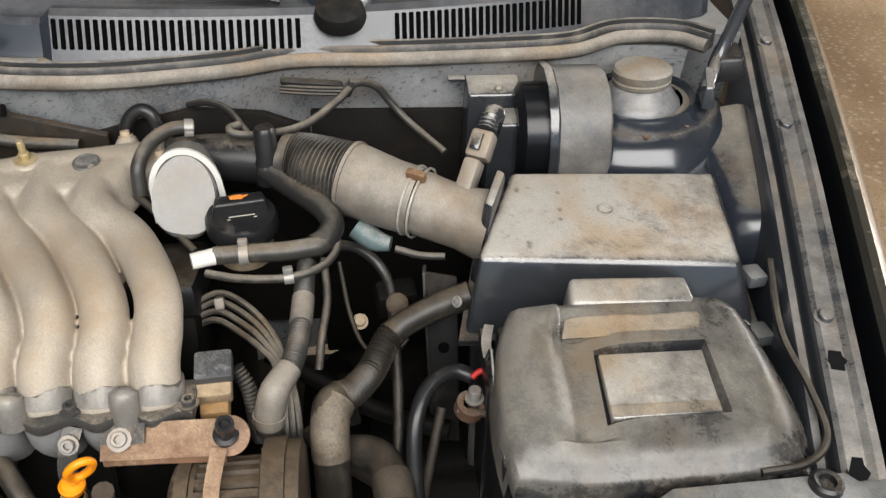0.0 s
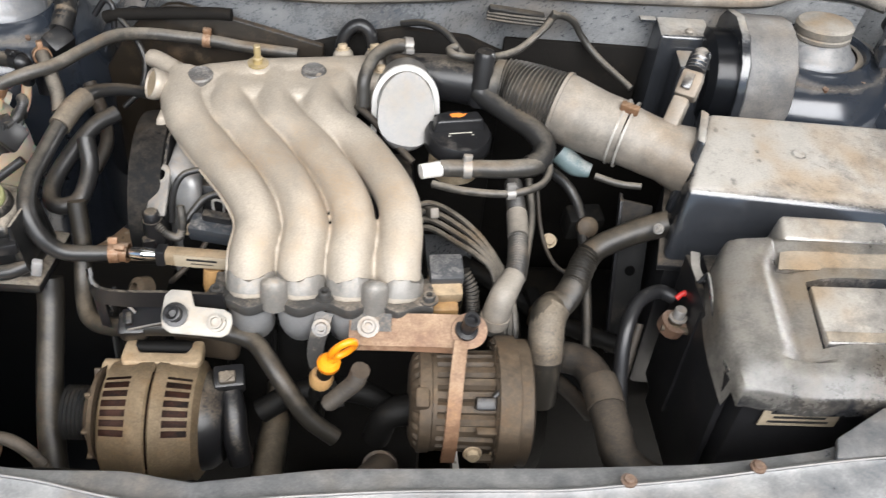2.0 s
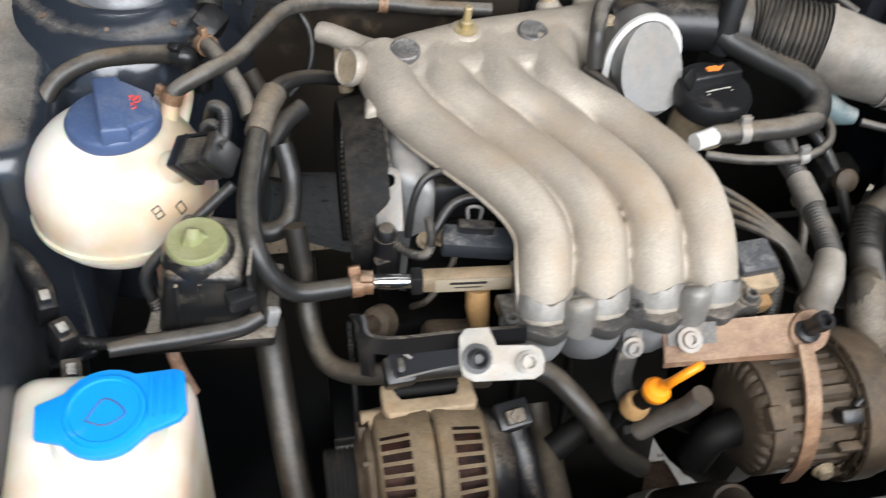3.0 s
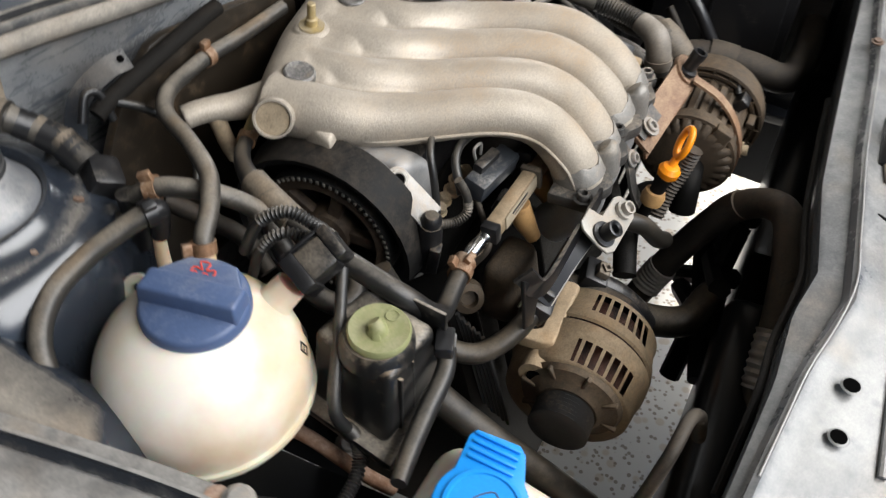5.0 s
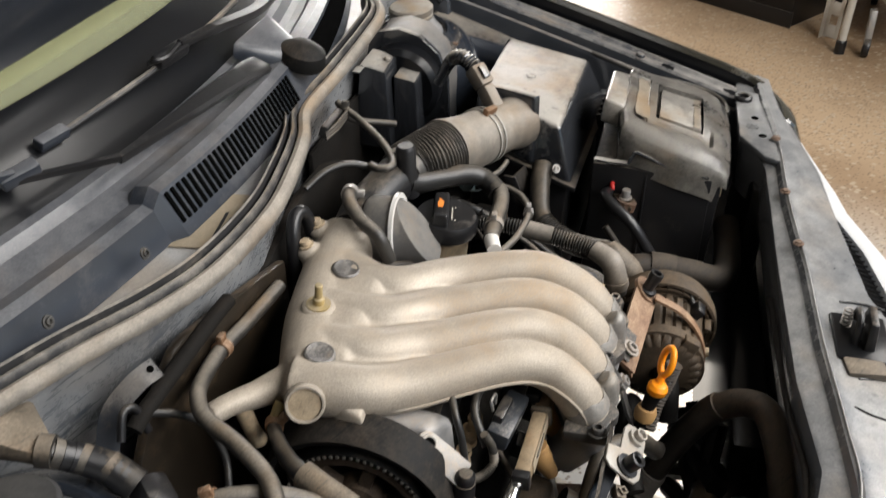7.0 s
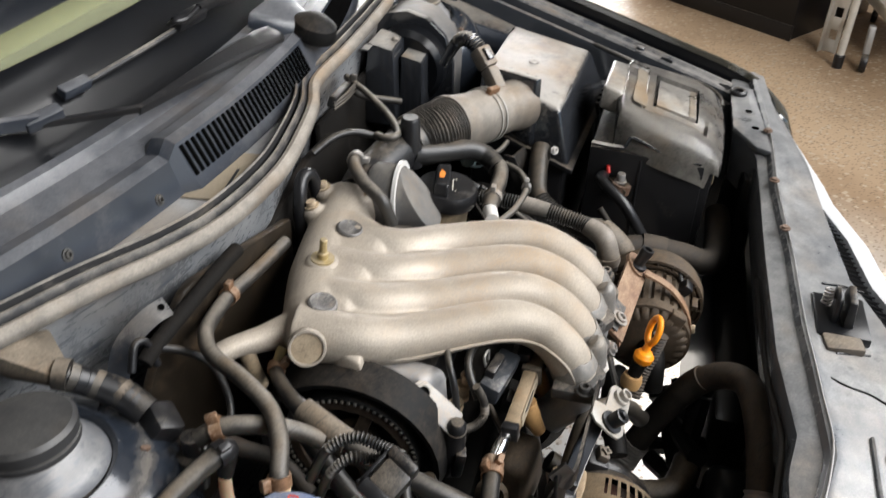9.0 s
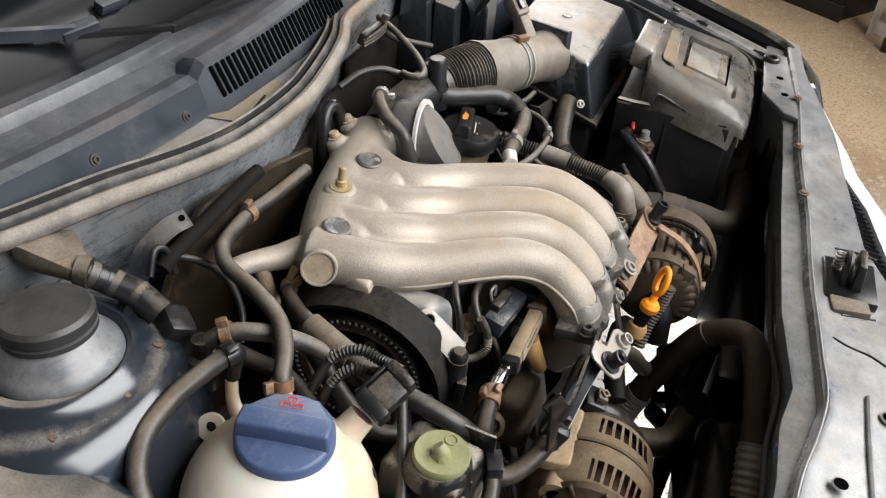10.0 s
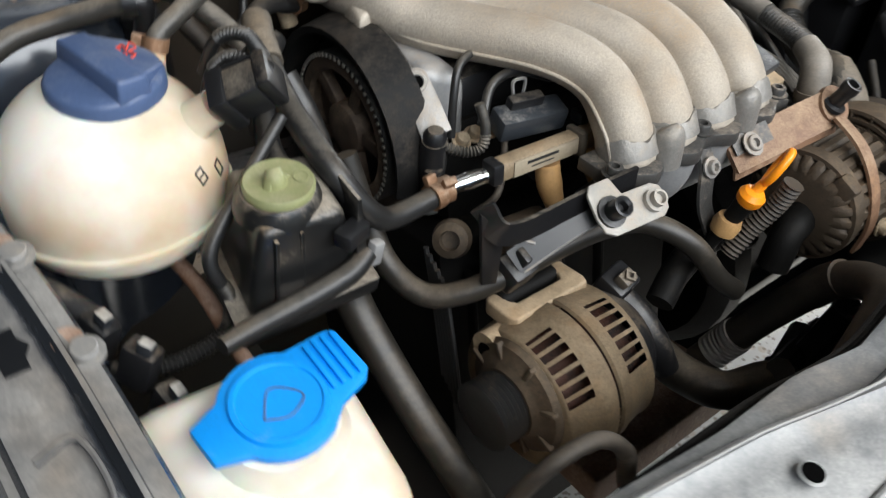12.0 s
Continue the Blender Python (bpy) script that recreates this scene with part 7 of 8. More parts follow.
h2 = hose("breather_pipe", [(0.098, 0.405, 0.775), (0.097, 0.380, 0.777), (0.096, 0.345, 0.775), (0.094, 0.310, 0.770), (0.088, 0.272, 0.766), (0.074, 0.245, 0.760), (0.068, 0.237, 0.742), (0.066, 0.234, 0.722)], [0.0092, 0.0092, 0.0094, 0.0096, 0.0098, 0.0118, 0.0128, 0.0128], RUBBER_GREY, "grey corrugated breather pipe with plain cuffs and an elbow", ribs=(0, 4.2, 0.0011, 0.0036), seg=16)
part("cuff", tube([(0.0962, 0.352, 0.776), (0.0955, 0.335, 0.774), (0.0945, 0.318, 0.7715)], 0.0112, 16), TUBE_GREY, h2, "plain pale cuff")
part("elbow", tube([(0.086, 0.266, 0.7655), (0.074, 0.245, 0.760), (0.068, 0.237, 0.742), (0.0665, 0.2345, 0.728)], [0.0118, 0.0134, 0.0138, 0.0134], 18), TUBE_GREY, h2, "dusty grey elbow")
part("elbow_ring", tube([(0.0675, 0.2362, 0.739), (0.0668, 0.2350, 0.732)], 0.0150, 20), TUBE_GREY, h2)
rh = hose("radiator_hose", [(-0.066, 0.184, 0.510), (-0.054, 0.171, 0.541), (-0.043, 0.148, 0.594), (-0.040, 0.118, 0.651), (-0.045, 0.090, 0.680), (-0.066, 0.065, 0.693), (-0.106, 0.053, 0.685), (-0.148, 0.046, 0.662), (-0.186, 0.042, 0.636), (-0.228, 0.039, 0.599)], 0.0155, RUBBER_DARK, "thick brown-dusted radiator hose arching to the front", seg=18)
part("end_sleeve", tube([(-0.041, 0.125, 0.639), (-0.040, 0.116, 0.655), (-0.042, 0.106, 0.669)], 0.0162, 18), RUBBER_DARK, rh)
fit_ = thing("hose_fitting", (-0.054, 0.171, 0.541), "bare alloy crimp fitting on the radiator hose", "fitting")
part("ferrule", tube([(-0.060, 0.177, 0.526), (-0.054, 0.171, 0.541), (-0.051, 0.164, 0.557)], 0.0172, 18, 8, (0, 2, 0.0005, 0.006)), STEEL, fit_)
fit2 = thing("hose_fitting", (-0.194, 0.042, 0.630), "ribbed alloy crimp fitting on the radiator hose", "fitting")
part("ferrule", tube([(-0.174, 0.043, 0.646), (-0.194, 0.042, 0.631), (-0.216, 0.040, 0.611)], 0.0172, 18, 8, (0, 2, 0.001, 0.008)), STEEL, fit2)
hose("lower_hose", [(-0.150, 0.262, 0.600), (-0.150, 0.240, 0.588), (-0.150, 0.215, 0.582), (-0.152, 0.188, 0.580), (-0.151, 0.151, 0.580), (-0.136, 0.121, 0.580), (-0.096, 0.108, 0.578), (-0.062, 0.104, 0.55)], [0.012, 0.013, 0.0155, 0.0165, 0.0165, 0.0165, 0.0165, 0.016], RUBBER_LOW, "dusty bent lower coolant hose", seg=18)
hose("coolant_pipe", [(-0.356, 0.350, 0.770), (-0.352, 0.330, 0.728), (-0.350, 0.305, 0.697), (-0.340, 0.275, 0.684), (-0.318, 0.254, 0.690), (-0.285, 0.240, 0.704), (-0.240, 0.235, 0.711), (-0.200, 0.231, 0.711), (-0.169, 0.224, 0.707), (-0.152, 0.205, 0.703), (-0.135, 0.186, 0.688), (-0.112, 0.173, 0.655), (-0.085, 0.168, 0.630)], 0.0092, RUBBER_LOW, "dusty coolant pipe running above the alternator", seg=16)
clp = thing("pipe_clip", (-0.284, 0.243, 0.70), "black plastic clip round the coolant pipe", "clip")
part("jaw", box((0.026, 0.024, 0.024), pose(-0.284, 0.240, 0.705, 25, 0, 5), 0.004), BLACK, clp)
part("tab", box((0.006, 0.012, 0.014), pose(-0.284, 0.234, 0.720, 25, 0, 5), 0.001), BLACK, clp)
hose("tank_hose", [(-0.447, 0.435, 0.834), (-0.441, 0.438, 0.847), (-0.418, 0.447, 0.856), (-0.393, 0.466, 0.858), (-0.371, 0.499, 0.860), (-0.350, 0.536, 0.858), (-0.322, 0.558, 0.852), (-0.290, 0.567, 0.846), (-0.255, 0.570, 0.842), (-0.21, 0.566, 0.838), (-0.15, 0.560, 0.836)], 0.0070, RUBBER_GREY, "brownish rubber hose from the coolant tank to the rear", clamps=((0.6, 30), (8.0, 90)), cm_=COPPER_CLIP, seg=16)
lh = hose("long_hose", [(-0.295, 0.508, 0.804), (-0.306, 0.503, 0.806), (-0.330, 0.487, 0.820), (-0.353, 0.467, 0.829), (-0.368, 0.444, 0.830), (-0.378, 0.412, 0.822), (-0.386, 0.373, 0.811), (-0.390, 0.340, 0.804), (-0.388, 0.311, 0.791), (-0.377, 0.297, 0.769), (-0.360, 0.295, 0.751), (-0.335, 0.298, 0.746), (-0.303, 0.302, 0.745)], [0.0062, 0.0062, 0.0066, 0.0074, 0.0088, 0.0088, 0.0088, 0.0088, 0.0088, 0.0086, 0.0084, 0.0082, 0.0080], RUBBER, "rubber hose looping past the steering reservoir to the fuel rail", seg=16, clamps=((11.7, 60), (0.3, 40)), cm_=COPPER_CLIP)
part("wrap", tube([(-0.363, 0.452, 0.830), (-0.371, 0.434, 0.828), (-0.379, 0.408, 0.821)], 0.0112, 18), CUFF, lh, "tan dusted protective wrap")
hose("vent_hose", [(-0.36, 0.42, 0.80), (-0.355, 0.40, 0.775), (-0.362, 0.37, 0.755), (-0.385, 0.365, 0.752), (-0.392, 0.388, 0.760), (-0.382, 0.415, 0.775), (-0.36, 0.45, 0.795), (-0.34, 0.47, 0.80)], 0.009, RUBBER, "bent rubber hose behind the reservoir", seg=14)
hose("heater_hose", [(-0.424, 0.512, 0.842), (-0.419, 0.502, 0.849), (-0.411, 0.487, 0.851), (-0.399, 0.465, 0.845), (-0.389, 0.446, 0.834), (-0.384, 0.428, 0.824)], 0.0076, RUBBER_GREY, "short heater hose with a corroded clamp", clamps=((1.2, 90),), cm_=COPPER_CLIP, seg=16)
vlv = thing("vacuum_valve", (-0.435, 0.505, 0.80), "black plastic valve with a brass nut", "valve")
part("body", lathe([(0.012, -0.03), (0.013, 0.0), (0.016, 0.004), (0.016, 0.010), (0.010, 0.014), (0.010, 0.028), (0.0105, 0.03), (0.0105, 0.034), (0.004, 0.036)], axis((-0.427, 0.517, 0.818), (0.05, 0, 1)) @ Matrix.Diagonal((0.8, 0.8, 0.8, 1)), 20), BLACK, vlv)
hose("rear_hose", [(-0.433, 0.483, 0.848), (-0.440, 0.486, 0.850), (-0.457, 0.496, 0.845), (-0.485, 0.507, 0.838), (-0.518, 0.509, 0.832), (-0.548, 0.496, 0.820), (-0.566, 0.470, 0.79), (-0.57, 0.44, 0.74)], 0.0080, RUBBER_GREY, "grey rubber hose from the tank round the strut tower", seg=16, clamps=((0.9, 60),), cm_=BLACK_CLEAN)
hose("tank_vent", [(-0.440, 0.484, 0.851), (-0.433, 0.483, 0.848), (-0.432, 0.485, 0.836), (-0.434, 0.487, 0.822)], [0.0085, 0.0088, 0.0072, 0.0066], BLACK, "small black vent elbow on the coolant tank")
WIRE_DUCT = [(-0.428, 0.618, 0.8839), (-0.4176, 0.6, 0.8702), (-0.4138, 0.58, 0.8608), (-0.4159, 0.56, 0.8485)]
wd = hose("wiring_duct", WIRE_DUCT, [0.0095, 0.0110, 0.0118, 0.0125], RUBBER, "black cable duct wrapped in worn tape", seg=18)
for t in range(9):
    f = 0.12 + 0.85 * t / 9
    q = min(2, int(f * 3))
    p0, p1 = V(*WIRE_DUCT[q]), V(*WIRE_DUCT[q + 1])
    part("tape_turn", tube([p0.lerp(p1, f * 3 - q) - (p1 - p0).normalized() * 0.0045, p0.lerp(p1, f * 3 - q) + (p1 - p0).normalized() * 0.0045], [0.0112 + 0.0016 * f, 0.0105 + 0.0016 * f], 16, 2), BLACK_CLEAN if t % 3 else RUBBER_GREY, wd)
part("neck_ring", tube([V(*WIRE_DUCT[0]) + V(-0.001, 0.004, 0.001), V(*WIRE_DUCT[0]) + V(0.002, -0.006, -0.001)], [0.0125, 0.0125], 18, 4), RUBBER_GREY, wd)
part("end_block", box((0.030, 0.026, 0.052), axis((-0.4209, 0.556, 0.8292), (0.3, -0.5, 0.8), 25), 0.005), BLACK, wd)
duct = thing("duct_cover", (-0.47, 0.64, 0.86), "dusty folded cover at the bulkhead", "cover")
mouth = [V(-0.4440, 0.652, 0.905), V(-0.4200, 0.654, 0.902), V(-0.3915, 0.652, 0.8905), V(-0.4000, 0.650, 0.872), V(-0.4200, 0.648, 0.866), V(-0.4365, 0.648, 0.875), V(-0.4430, 0.650, 0.885), V(-0.4460, 0.651, 0.895)]
hub = V(*WIRE_DUCT[0])
neck = [hub + (q - V(-0.4190, 0.650, 0.886)).normalized() * 0.0105 for q in mouth]
fold = [[q.lerp(w, t) + V(0, 0, 0.002 * math.sin(9 * k) * (1 - t)) for k, (q, w) in enumerate(zip(mouth, neck))] for t in (0.0, 0.06, 0.35, 0.62, 0.85, 1.0)]
fold.insert(0, [q + V(0, 0.014, 0.002) for q in mouth])
part("cone", loft(fold), CUFF, duct)
brk = thing("bulkhead_bracket", (-0.36, 0.60, 0.84), "grey steel bracket on the bulkhead", "bracket")
part("plate", sweep([(-0.322, 0.590, 0.876), (-0.340, 0.600, 0.872), (-0.362, 0.612, 0.855), (-0.380, 0.612, 0.825), (-0.39, 0.61, 0.80)], [(-0.009, -0.001), (0.009, -0.001), (0.009, 0.001), (-0.009, 0.001)], 6, (-0.5, -0.4, 0.75)), RAIL_DARK, brk)
part("hole", disc_bm((-0.327, 0.593, 0.8775), (-0.5, -0.4, 0.75), 0.003), VOID, brk)
hose("bracket_wire", [(-0.385, 0.590, 0.855), (-0.372, 0.592, 0.872), (-0.362, 0.588, 0.868), (-0.362, 0.582, 0.845)], 0.0035, BLACK, "thin black cable at the bulkhead bracket", "cable")
hose("washer_cable", [(-0.40, 0.355, 0.815), (-0.435, 0.340, 0.79), (-0.474, 0.325, 0.755), (-0.470, 0.314, 0.722), (-0.476, 0.308, 0.705), (-0.495, 0.303, 0.700), (-0.531, 0.306, 0.700), (-0.55, 0.32, 0.70)], [0.0045, 0.0045, 0.005, 0.005, 0.0052, 0.0052, 0.005, 0.005], RUBBER, "grey corrugated wiring sleeve past the reservoir", "cable", ribs=(2.6, 6, 0.0006, 0.003))
hose("steering_pipe", [(-0.385, 0.310, 0.700), (-0.383, 0.290, 0.672), (-0.378, 0.240, 0.630), (-0.370, 0.190, 0.59), (-0.36, 0.15, 0.55)], 0.0135, RUBBER_LOW, "tan-dusted pipe leading down beside the alternator", "pipe", seg=16)
hose("front_loop", [(-0.405, 0.115, 0.640), (-0.400, 0.108, 0.680), (-0.380, 0.100, 0.712), (-0.350, 0.095, 0.716), (-0.328, 0.088, 0.695), (-0.322, 0.082, 0.660)], 0.0055, RUBBER_DARK, "thin black loop of hose behind the carrier", ribs=(4.0, 5.0, 0.0008, 0.003))

# spark plug leads with their clip
for k in range(4):
    d = 0.0075 * k
    hose("plug_lead", [(-0.02, 0.385 - 0.3 * d, 0.745 - d), (0.006, 0.400 - 1.2 * d, 0.748 - 0.6 * d), (0.035, 0.378 - 1.5 * d, 0.750 - 0.5 * d), (0.062 - 0.3 * d, 0.340 - 1.2 * d, 0.748), (0.082 - 0.5 * d, 0.290, 0.742), (0.092 - 0.8 * d, 0.245, 0.715), (0.09 - d, 0.22, 0.66)], 0.0034, RUBBER_GREY, "grey spark plug lead", "cable", group="spark plug leads", seg=8)
lc = thing("lead_clip", (0.008, 0.40, 0.74), "grey plastic clip over the plug leads", "clip")
part("comb", box((0.010, 0.045, 0.012), pose(0.008, 0.388, 0.745, -35, 0, 10), 0.002), TUBE_GREY, lc)

# crankcase breather: tee, valve, white end
tee = thing("breather_tee", (0.058, 0.485, 0.86), "black plastic breather tee with an upright end", "breather")
part("upright", lathe([(0.014, -0.02), (0.0135, 0.005), (0.0115, 0.010), (0.0115, 0.040), (0.009, 0.044)], axis((0.060, 0.487, 0.848), (0, 0.02, 1)), 20), BLACK, tee)
part("elbow", tube([(0.058, 0.487, 0.845), (0.068, 0.478, 0.840), (0.095, 0.452, 0.834), (0.116, 0.430, 0.830), (0.126, 0.412, 0.822), (0.120, 0.396, 0.815), (0.108, 0.388, 0.812)], [0.014, 0.0135, 0.0125, 0.0125, 0.0125, 0.0125, 0.012], 18), RUBBER, tee)
hose("breather_hose", [(0.012, 0.378, 0.812), (0.045, 0.380, 0.812), (0.08, 0.380, 0.813), (0.112, 0.386, 0.814), (0.124, 0.40, 0.812)], [0.009, 0.0095, 0.010, 0.010, 0.010], RUBBER_GREY, "grey rubber breather hose", clamps=((0.9, 90),))
we = thing("hose_end", (0.005, 0.372, 0.812), "white plastic hose end", "fitting")
part("sleeve", tube([(-0.008, 0.370, 0.812), (0.012, 0.377, 0.812), (0.020, 0.379, 0.812)], [0.008, 0.0085, 0.008], 14), dusty("white_plastic", (0.7, 0.68, 0.64), 0.4, TAN, -0.1, 0.2), we)
hose("vacuum_line", [(0.005, 0.366, 0.800), (0.04, 0.352, 0.803), (0.085, 0.347, 0.806), (0.118, 0.362, 0.808), (0.131, 0.390, 0.810), (0.126, 0.42, 0.808)], 0.0042, RUBBER_GREY, "thin grey vacuum line", seg=10, clamps=((2, 90),))
hose("fill_hose", [(0.128, 0.440, 0.775), (0.15, 0.445, 0.765), (0.172, 0.438, 0.748), (0.184, 0.415, 0.730), (0.186, 0.36, 0.70), (0.186, 0.30, 0.66), (0.180, 0.25, 0.63)], 0.006, RUBBER, "dark rubber line down to the gearbox", seg=12)
hose("manifold_hose", [(-0.018, 0.528, 0.872), (-0.040, 0.522, 0.874), (-0.060, 0.505, 0.868), (-0.070, 0.482, 0.855), (-0.071, 0.474, 0.838), (-0.071, 0.470, 0.826)], 0.0075, RUBBER_GREY, "curved grey hose over the manifold end", clamps=((0.2, 0),), seg=14)
hose("drain_rod", [(-0.078, 0.477, 0.822), (-0.060, 0.460, 0.815), (-0.036, 0.438, 0.802), (-0.014, 0.417, 0.790)], 0.0042, RUBBER_DARK, "thin dark pipe beside the runners", "pipe", seg=10)
hose("oxygen_cable", [(0.030, 0.52, 0.878), (0.022, 0.508, 0.880), (0.030, 0.496, 0.880), (0.06, 0.505, 0.874), (0.10, 0.530, 0.872), (0.135, 0.57, 0.880), (0.155, 0.60, 0.885), (0.178, 0.610, 0.876), (0.194, 0.612, 0.855), (0.215, 0.60, 0.835), (0.255, 0.56, 0.815)], 0.0045, RUBBER_GREY, "looping grey sensor cable with a clip", "cable", seg=10)
cp = thing("cable_plug", (0.10, 0.59, 0.88), "grey plug and bracket on the bulkhead", "connector")
part("body", box((0.070, 0.010, 0.016), pose(0.105, 0.594, 0.886, 20, 8, 5), 0.003), RUBBER, cp)
for k in range(3):
    part("wire", tube([(0.07, 0.588, 0.890 - 0.004 * k), (0.10, 0.584, 0.889 - 0.004 * k), (0.14, 0.586, 0.886 - 0.004 * k)], 0.002, 6), RUBBER_GREY, cp)
part("clip", box((0.008, 0.010, 0.022), pose(0.148, 0.592, 0.884, 10, 20, 5), 0.002), RUBBER_GREY, cp)
hose("battery_cable", [(0.252, 0.262, 0.748), (0.235, 0.265, 0.752), (0.212, 0.250, 0.750), (0.198, 0.225, 0.735), (0.195, 0.20, 0.70), (0.20, 0.17, 0.65), (0.215, 0.15, 0.60)], 0.0075, BLACK_CLEAN, "black battery cable bending down", "cable", seg=12)
hose("red_cable", [(0.266, 0.255, 0.752), (0.260, 0.258, 0.758), (0.252, 0.256, 0.752)], 0.003, RED, "short red cable at the battery terminal", "cable", seg=10)
byp = hose("bypass_hose", [(0.12, 0.245, 0.665), (0.145, 0.236, 0.682), (0.166, 0.218, 0.690), (0.175, 0.185, 0.690), (0.179, 0.145, 0.685), (0.186, 0.112, 0.675), (0.22, 0.095, 0.665), (0.28, 0.09, 0.662), (0.345, 0.09, 0.66)], [0.0165, 0.0165, 0.0165, 0.017, 0.018, 0.018, 0.018, 0.018, 0.018], BYPASS, "thick brown-dusted coolant hose bending to the front", seg=18)
part("cuff", tube([(0.174, 0.196, 0.691), (0.176, 0.18, 0.690), (0.177, 0.165, 0.688)], 0.0188, 18), RUBBER_DARK, byp)

# clutter between engine and air box
mod = thing("small_module", (0.19, 0.44, 0.70), "dark brown electric module below the intake tube", "module")
part("case", box((0.045, 0.03, 0.035), pose(0.19, 0.42, 0.715, 10, 0, 8), 0.006), DEEP, mod)
part("knob", lathe([(0.012, 0), (0.012, 0.01), (0.008, 0.013)], axis((0.19, 0.402, 0.722), (0, -0.8, 0.6)), 18), PUMP, mod)
mp = thing("mounting_plate", (0.24, 0.34, 0.68), "dusty folded mounting plate beside the air filter box", "bracket")
part("plate", hexa([(0.225, 0.318, 0.60), (0.252, 0.312, 0.60), (0.252, 0.316, 0.60), (0.225, 0.322, 0.60), (0.218, 0.385, 0.775), (0.250, 0.375, 0.775), (0.250, 0.379, 0.775), (0.218, 0.389, 0.775)], 0.001), TIMING, mp)
part("hole", disc_bm((0.236, 0.351, 0.702), (-0.05, -0.92, 0.38), 0.006), VOID, mp)
part("flange", hexa([(0.222, 0.318, 0.60), (0.226, 0.318, 0.60), (0.228, 0.335, 0.60), (0.224, 0.335, 0.60), (0.215, 0.384, 0.775), (0.219, 0.384, 0.775), (0.221, 0.40, 0.775), (0.217, 0.40, 0.775)], 0.001), BLACK, mp)
blu = thing("coolant_joint", (0.165, 0.44, 0.78), "pale blue-green plastic joint under the intake tube", "fitting")
part("joint", tube([(0.150, 0.436, 0.800), (0.168, 0.426, 0.790), (0.185, 0.420, 0.788)], [0.013, 0.012, 0.008], 14), dusty("blue_green_plastic", (0.10, 0.14, 0.145), 0.5, GREY_DUST, -0.05, 0.3), blu)
hose("short_line", [(0.19, 0.415, 0.785), (0.215, 0.405, 0.783), (0.24, 0.40, 0.784)], 0.004, RUBBER_GREY, "short grey line under the intake tube", seg=10)
for nm, pts, r, m, lab in (("gear_cable", [(0.115, 0.41, 0.78), (0.118, 0.375, 0.755), (0.112, 0.34, 0.735), (0.108, 0.32, 0.71)], 0.0045, RUBBER_GREY, "grey cable dropping beside the breather pipe"),
                           ("sensor_wire", [(0.13, 0.43, 0.76), (0.14, 0.40, 0.71), (0.155, 0.37, 0.69), (0.18, 0.36, 0.685), (0.2, 0.37, 0.70)], 0.0025, RUBBER_DARK, "thin dark wire under the hoses"),
                           ("starter_cable", [(0.225, 0.26, 0.71), (0.215, 0.235, 0.68), (0.205, 0.21, 0.64), (0.20, 0.19, 0.58)], 0.005, RUBBER_DARK, "dark cable beside the battery tray"),
                           ("loom", [(0.05, 0.40, 0.66), (0.10, 0.37, 0.65), (0.16, 0.34, 0.63), (0.24, 0.31, 0.62)], 0.011, DEEP, "dark taped wiring loom over the gearbox")):
    hose(nm, pts, r, m, lab, "cable", seg=10)
gl = thing("gearbox_lever", (0.13, 0.33, 0.62), "oily gearbox selector lever", "lever")
part("arm", box((0.016, 0.06, 0.012), pose(0.135, 0.33, 0.655, 15, 0, 12), 0.004), DEEP, gl)
part("pin", lathe([(0.010, 0), (0.010, 0.02), (0.006, 0.024)], axis((0.13, 0.31, 0.655), (0, 0, 1)), 16), PUMP, gl)
ter = thing("battery_terminal", (0.25, 0.235, 0.72), "oily brown battery terminal clamp", "terminal")
part("ring", lathe([(0.008, 0), (0.014, 0), (0.014, 0.012), (0.008, 0.012)], axis((0.247, 0.238, 0.728), (0.2, -0.2, 1)), 20, False), OLD_RUST, ter)
part("screw", tube([(0.235, 0.232, 0.735), (0.263, 0.228, 0.733)], 0.004, 10), PUMP, ter)

# block of plugs beside the runner feet
fpl = thing("coil_plug", (0.02, 0.30, 0.73), "grey and tan stacked connectors beside the manifold", "connector")
part("grey_half", box((0.034, 0.03, 0.014), pose(0.018, 0.272, 0.765, 15, 0, 5), 0.003), dusty("slate_plastic", (0.05, 0.052, 0.056), 0.45, GREY_DUST, -0.1, 0.35), fpl)
part("tan_half", box((0.032, 0.030, 0.016), pose(0.018, 0.262, 0.752, 15, 0, 5), 0.003), ALT, fpl)
part("brown_half", box((0.026, 0.022, 0.018), pose(0.018, 0.252, 0.735, 15, 0, 5), 0.003), AMBER, fpl)
part("boot", tube([(0.036, 0.278, 0.758), (0.046, 0.270, 0.74), (0.050, 0.262, 0.71), (0.052, 0.26, 0.68)], 0.007, 10, 8, (0, 3, 0.001, 0.004)), RUBBER, fpl)

# ---- workshop trolley and bin in the background ----
tr = thing("workshop_trolley", (2.9, -0.6, 0), "pale wire and angle-iron trolley on small castors", "trolley")
PALE = dusty("pale_trolley_paint", (0.55, 0.52, 0.46), 0.5, TAN, 0.1, 0.3)
post = bmesh.new()
for o in (-0.024, 0.024):
    add(post, box((0.016, 0.003, 1.0), pose(o, 0, 0.5), 0.0006))
for k in range(11):
    add(post, box((0.034, 0.003, 0.055), pose(0, 0, 0.03 + 0.095 * k), 0.0006))
add(post, box((0.003, 0.035, 1.0), pose(0.032, 0.0175, 0.5), 0.0006))
post.transform(pose(2.974, -0.505, 0.0, 0, 0, 57))
part("slotted_post", post, PALE, tr, "cream slotted angle post")
part("leg", tube([(2.81, -0.523, 0.045), (2.835, -0.528, 1.0)], 0.015, 12), PALE, tr)
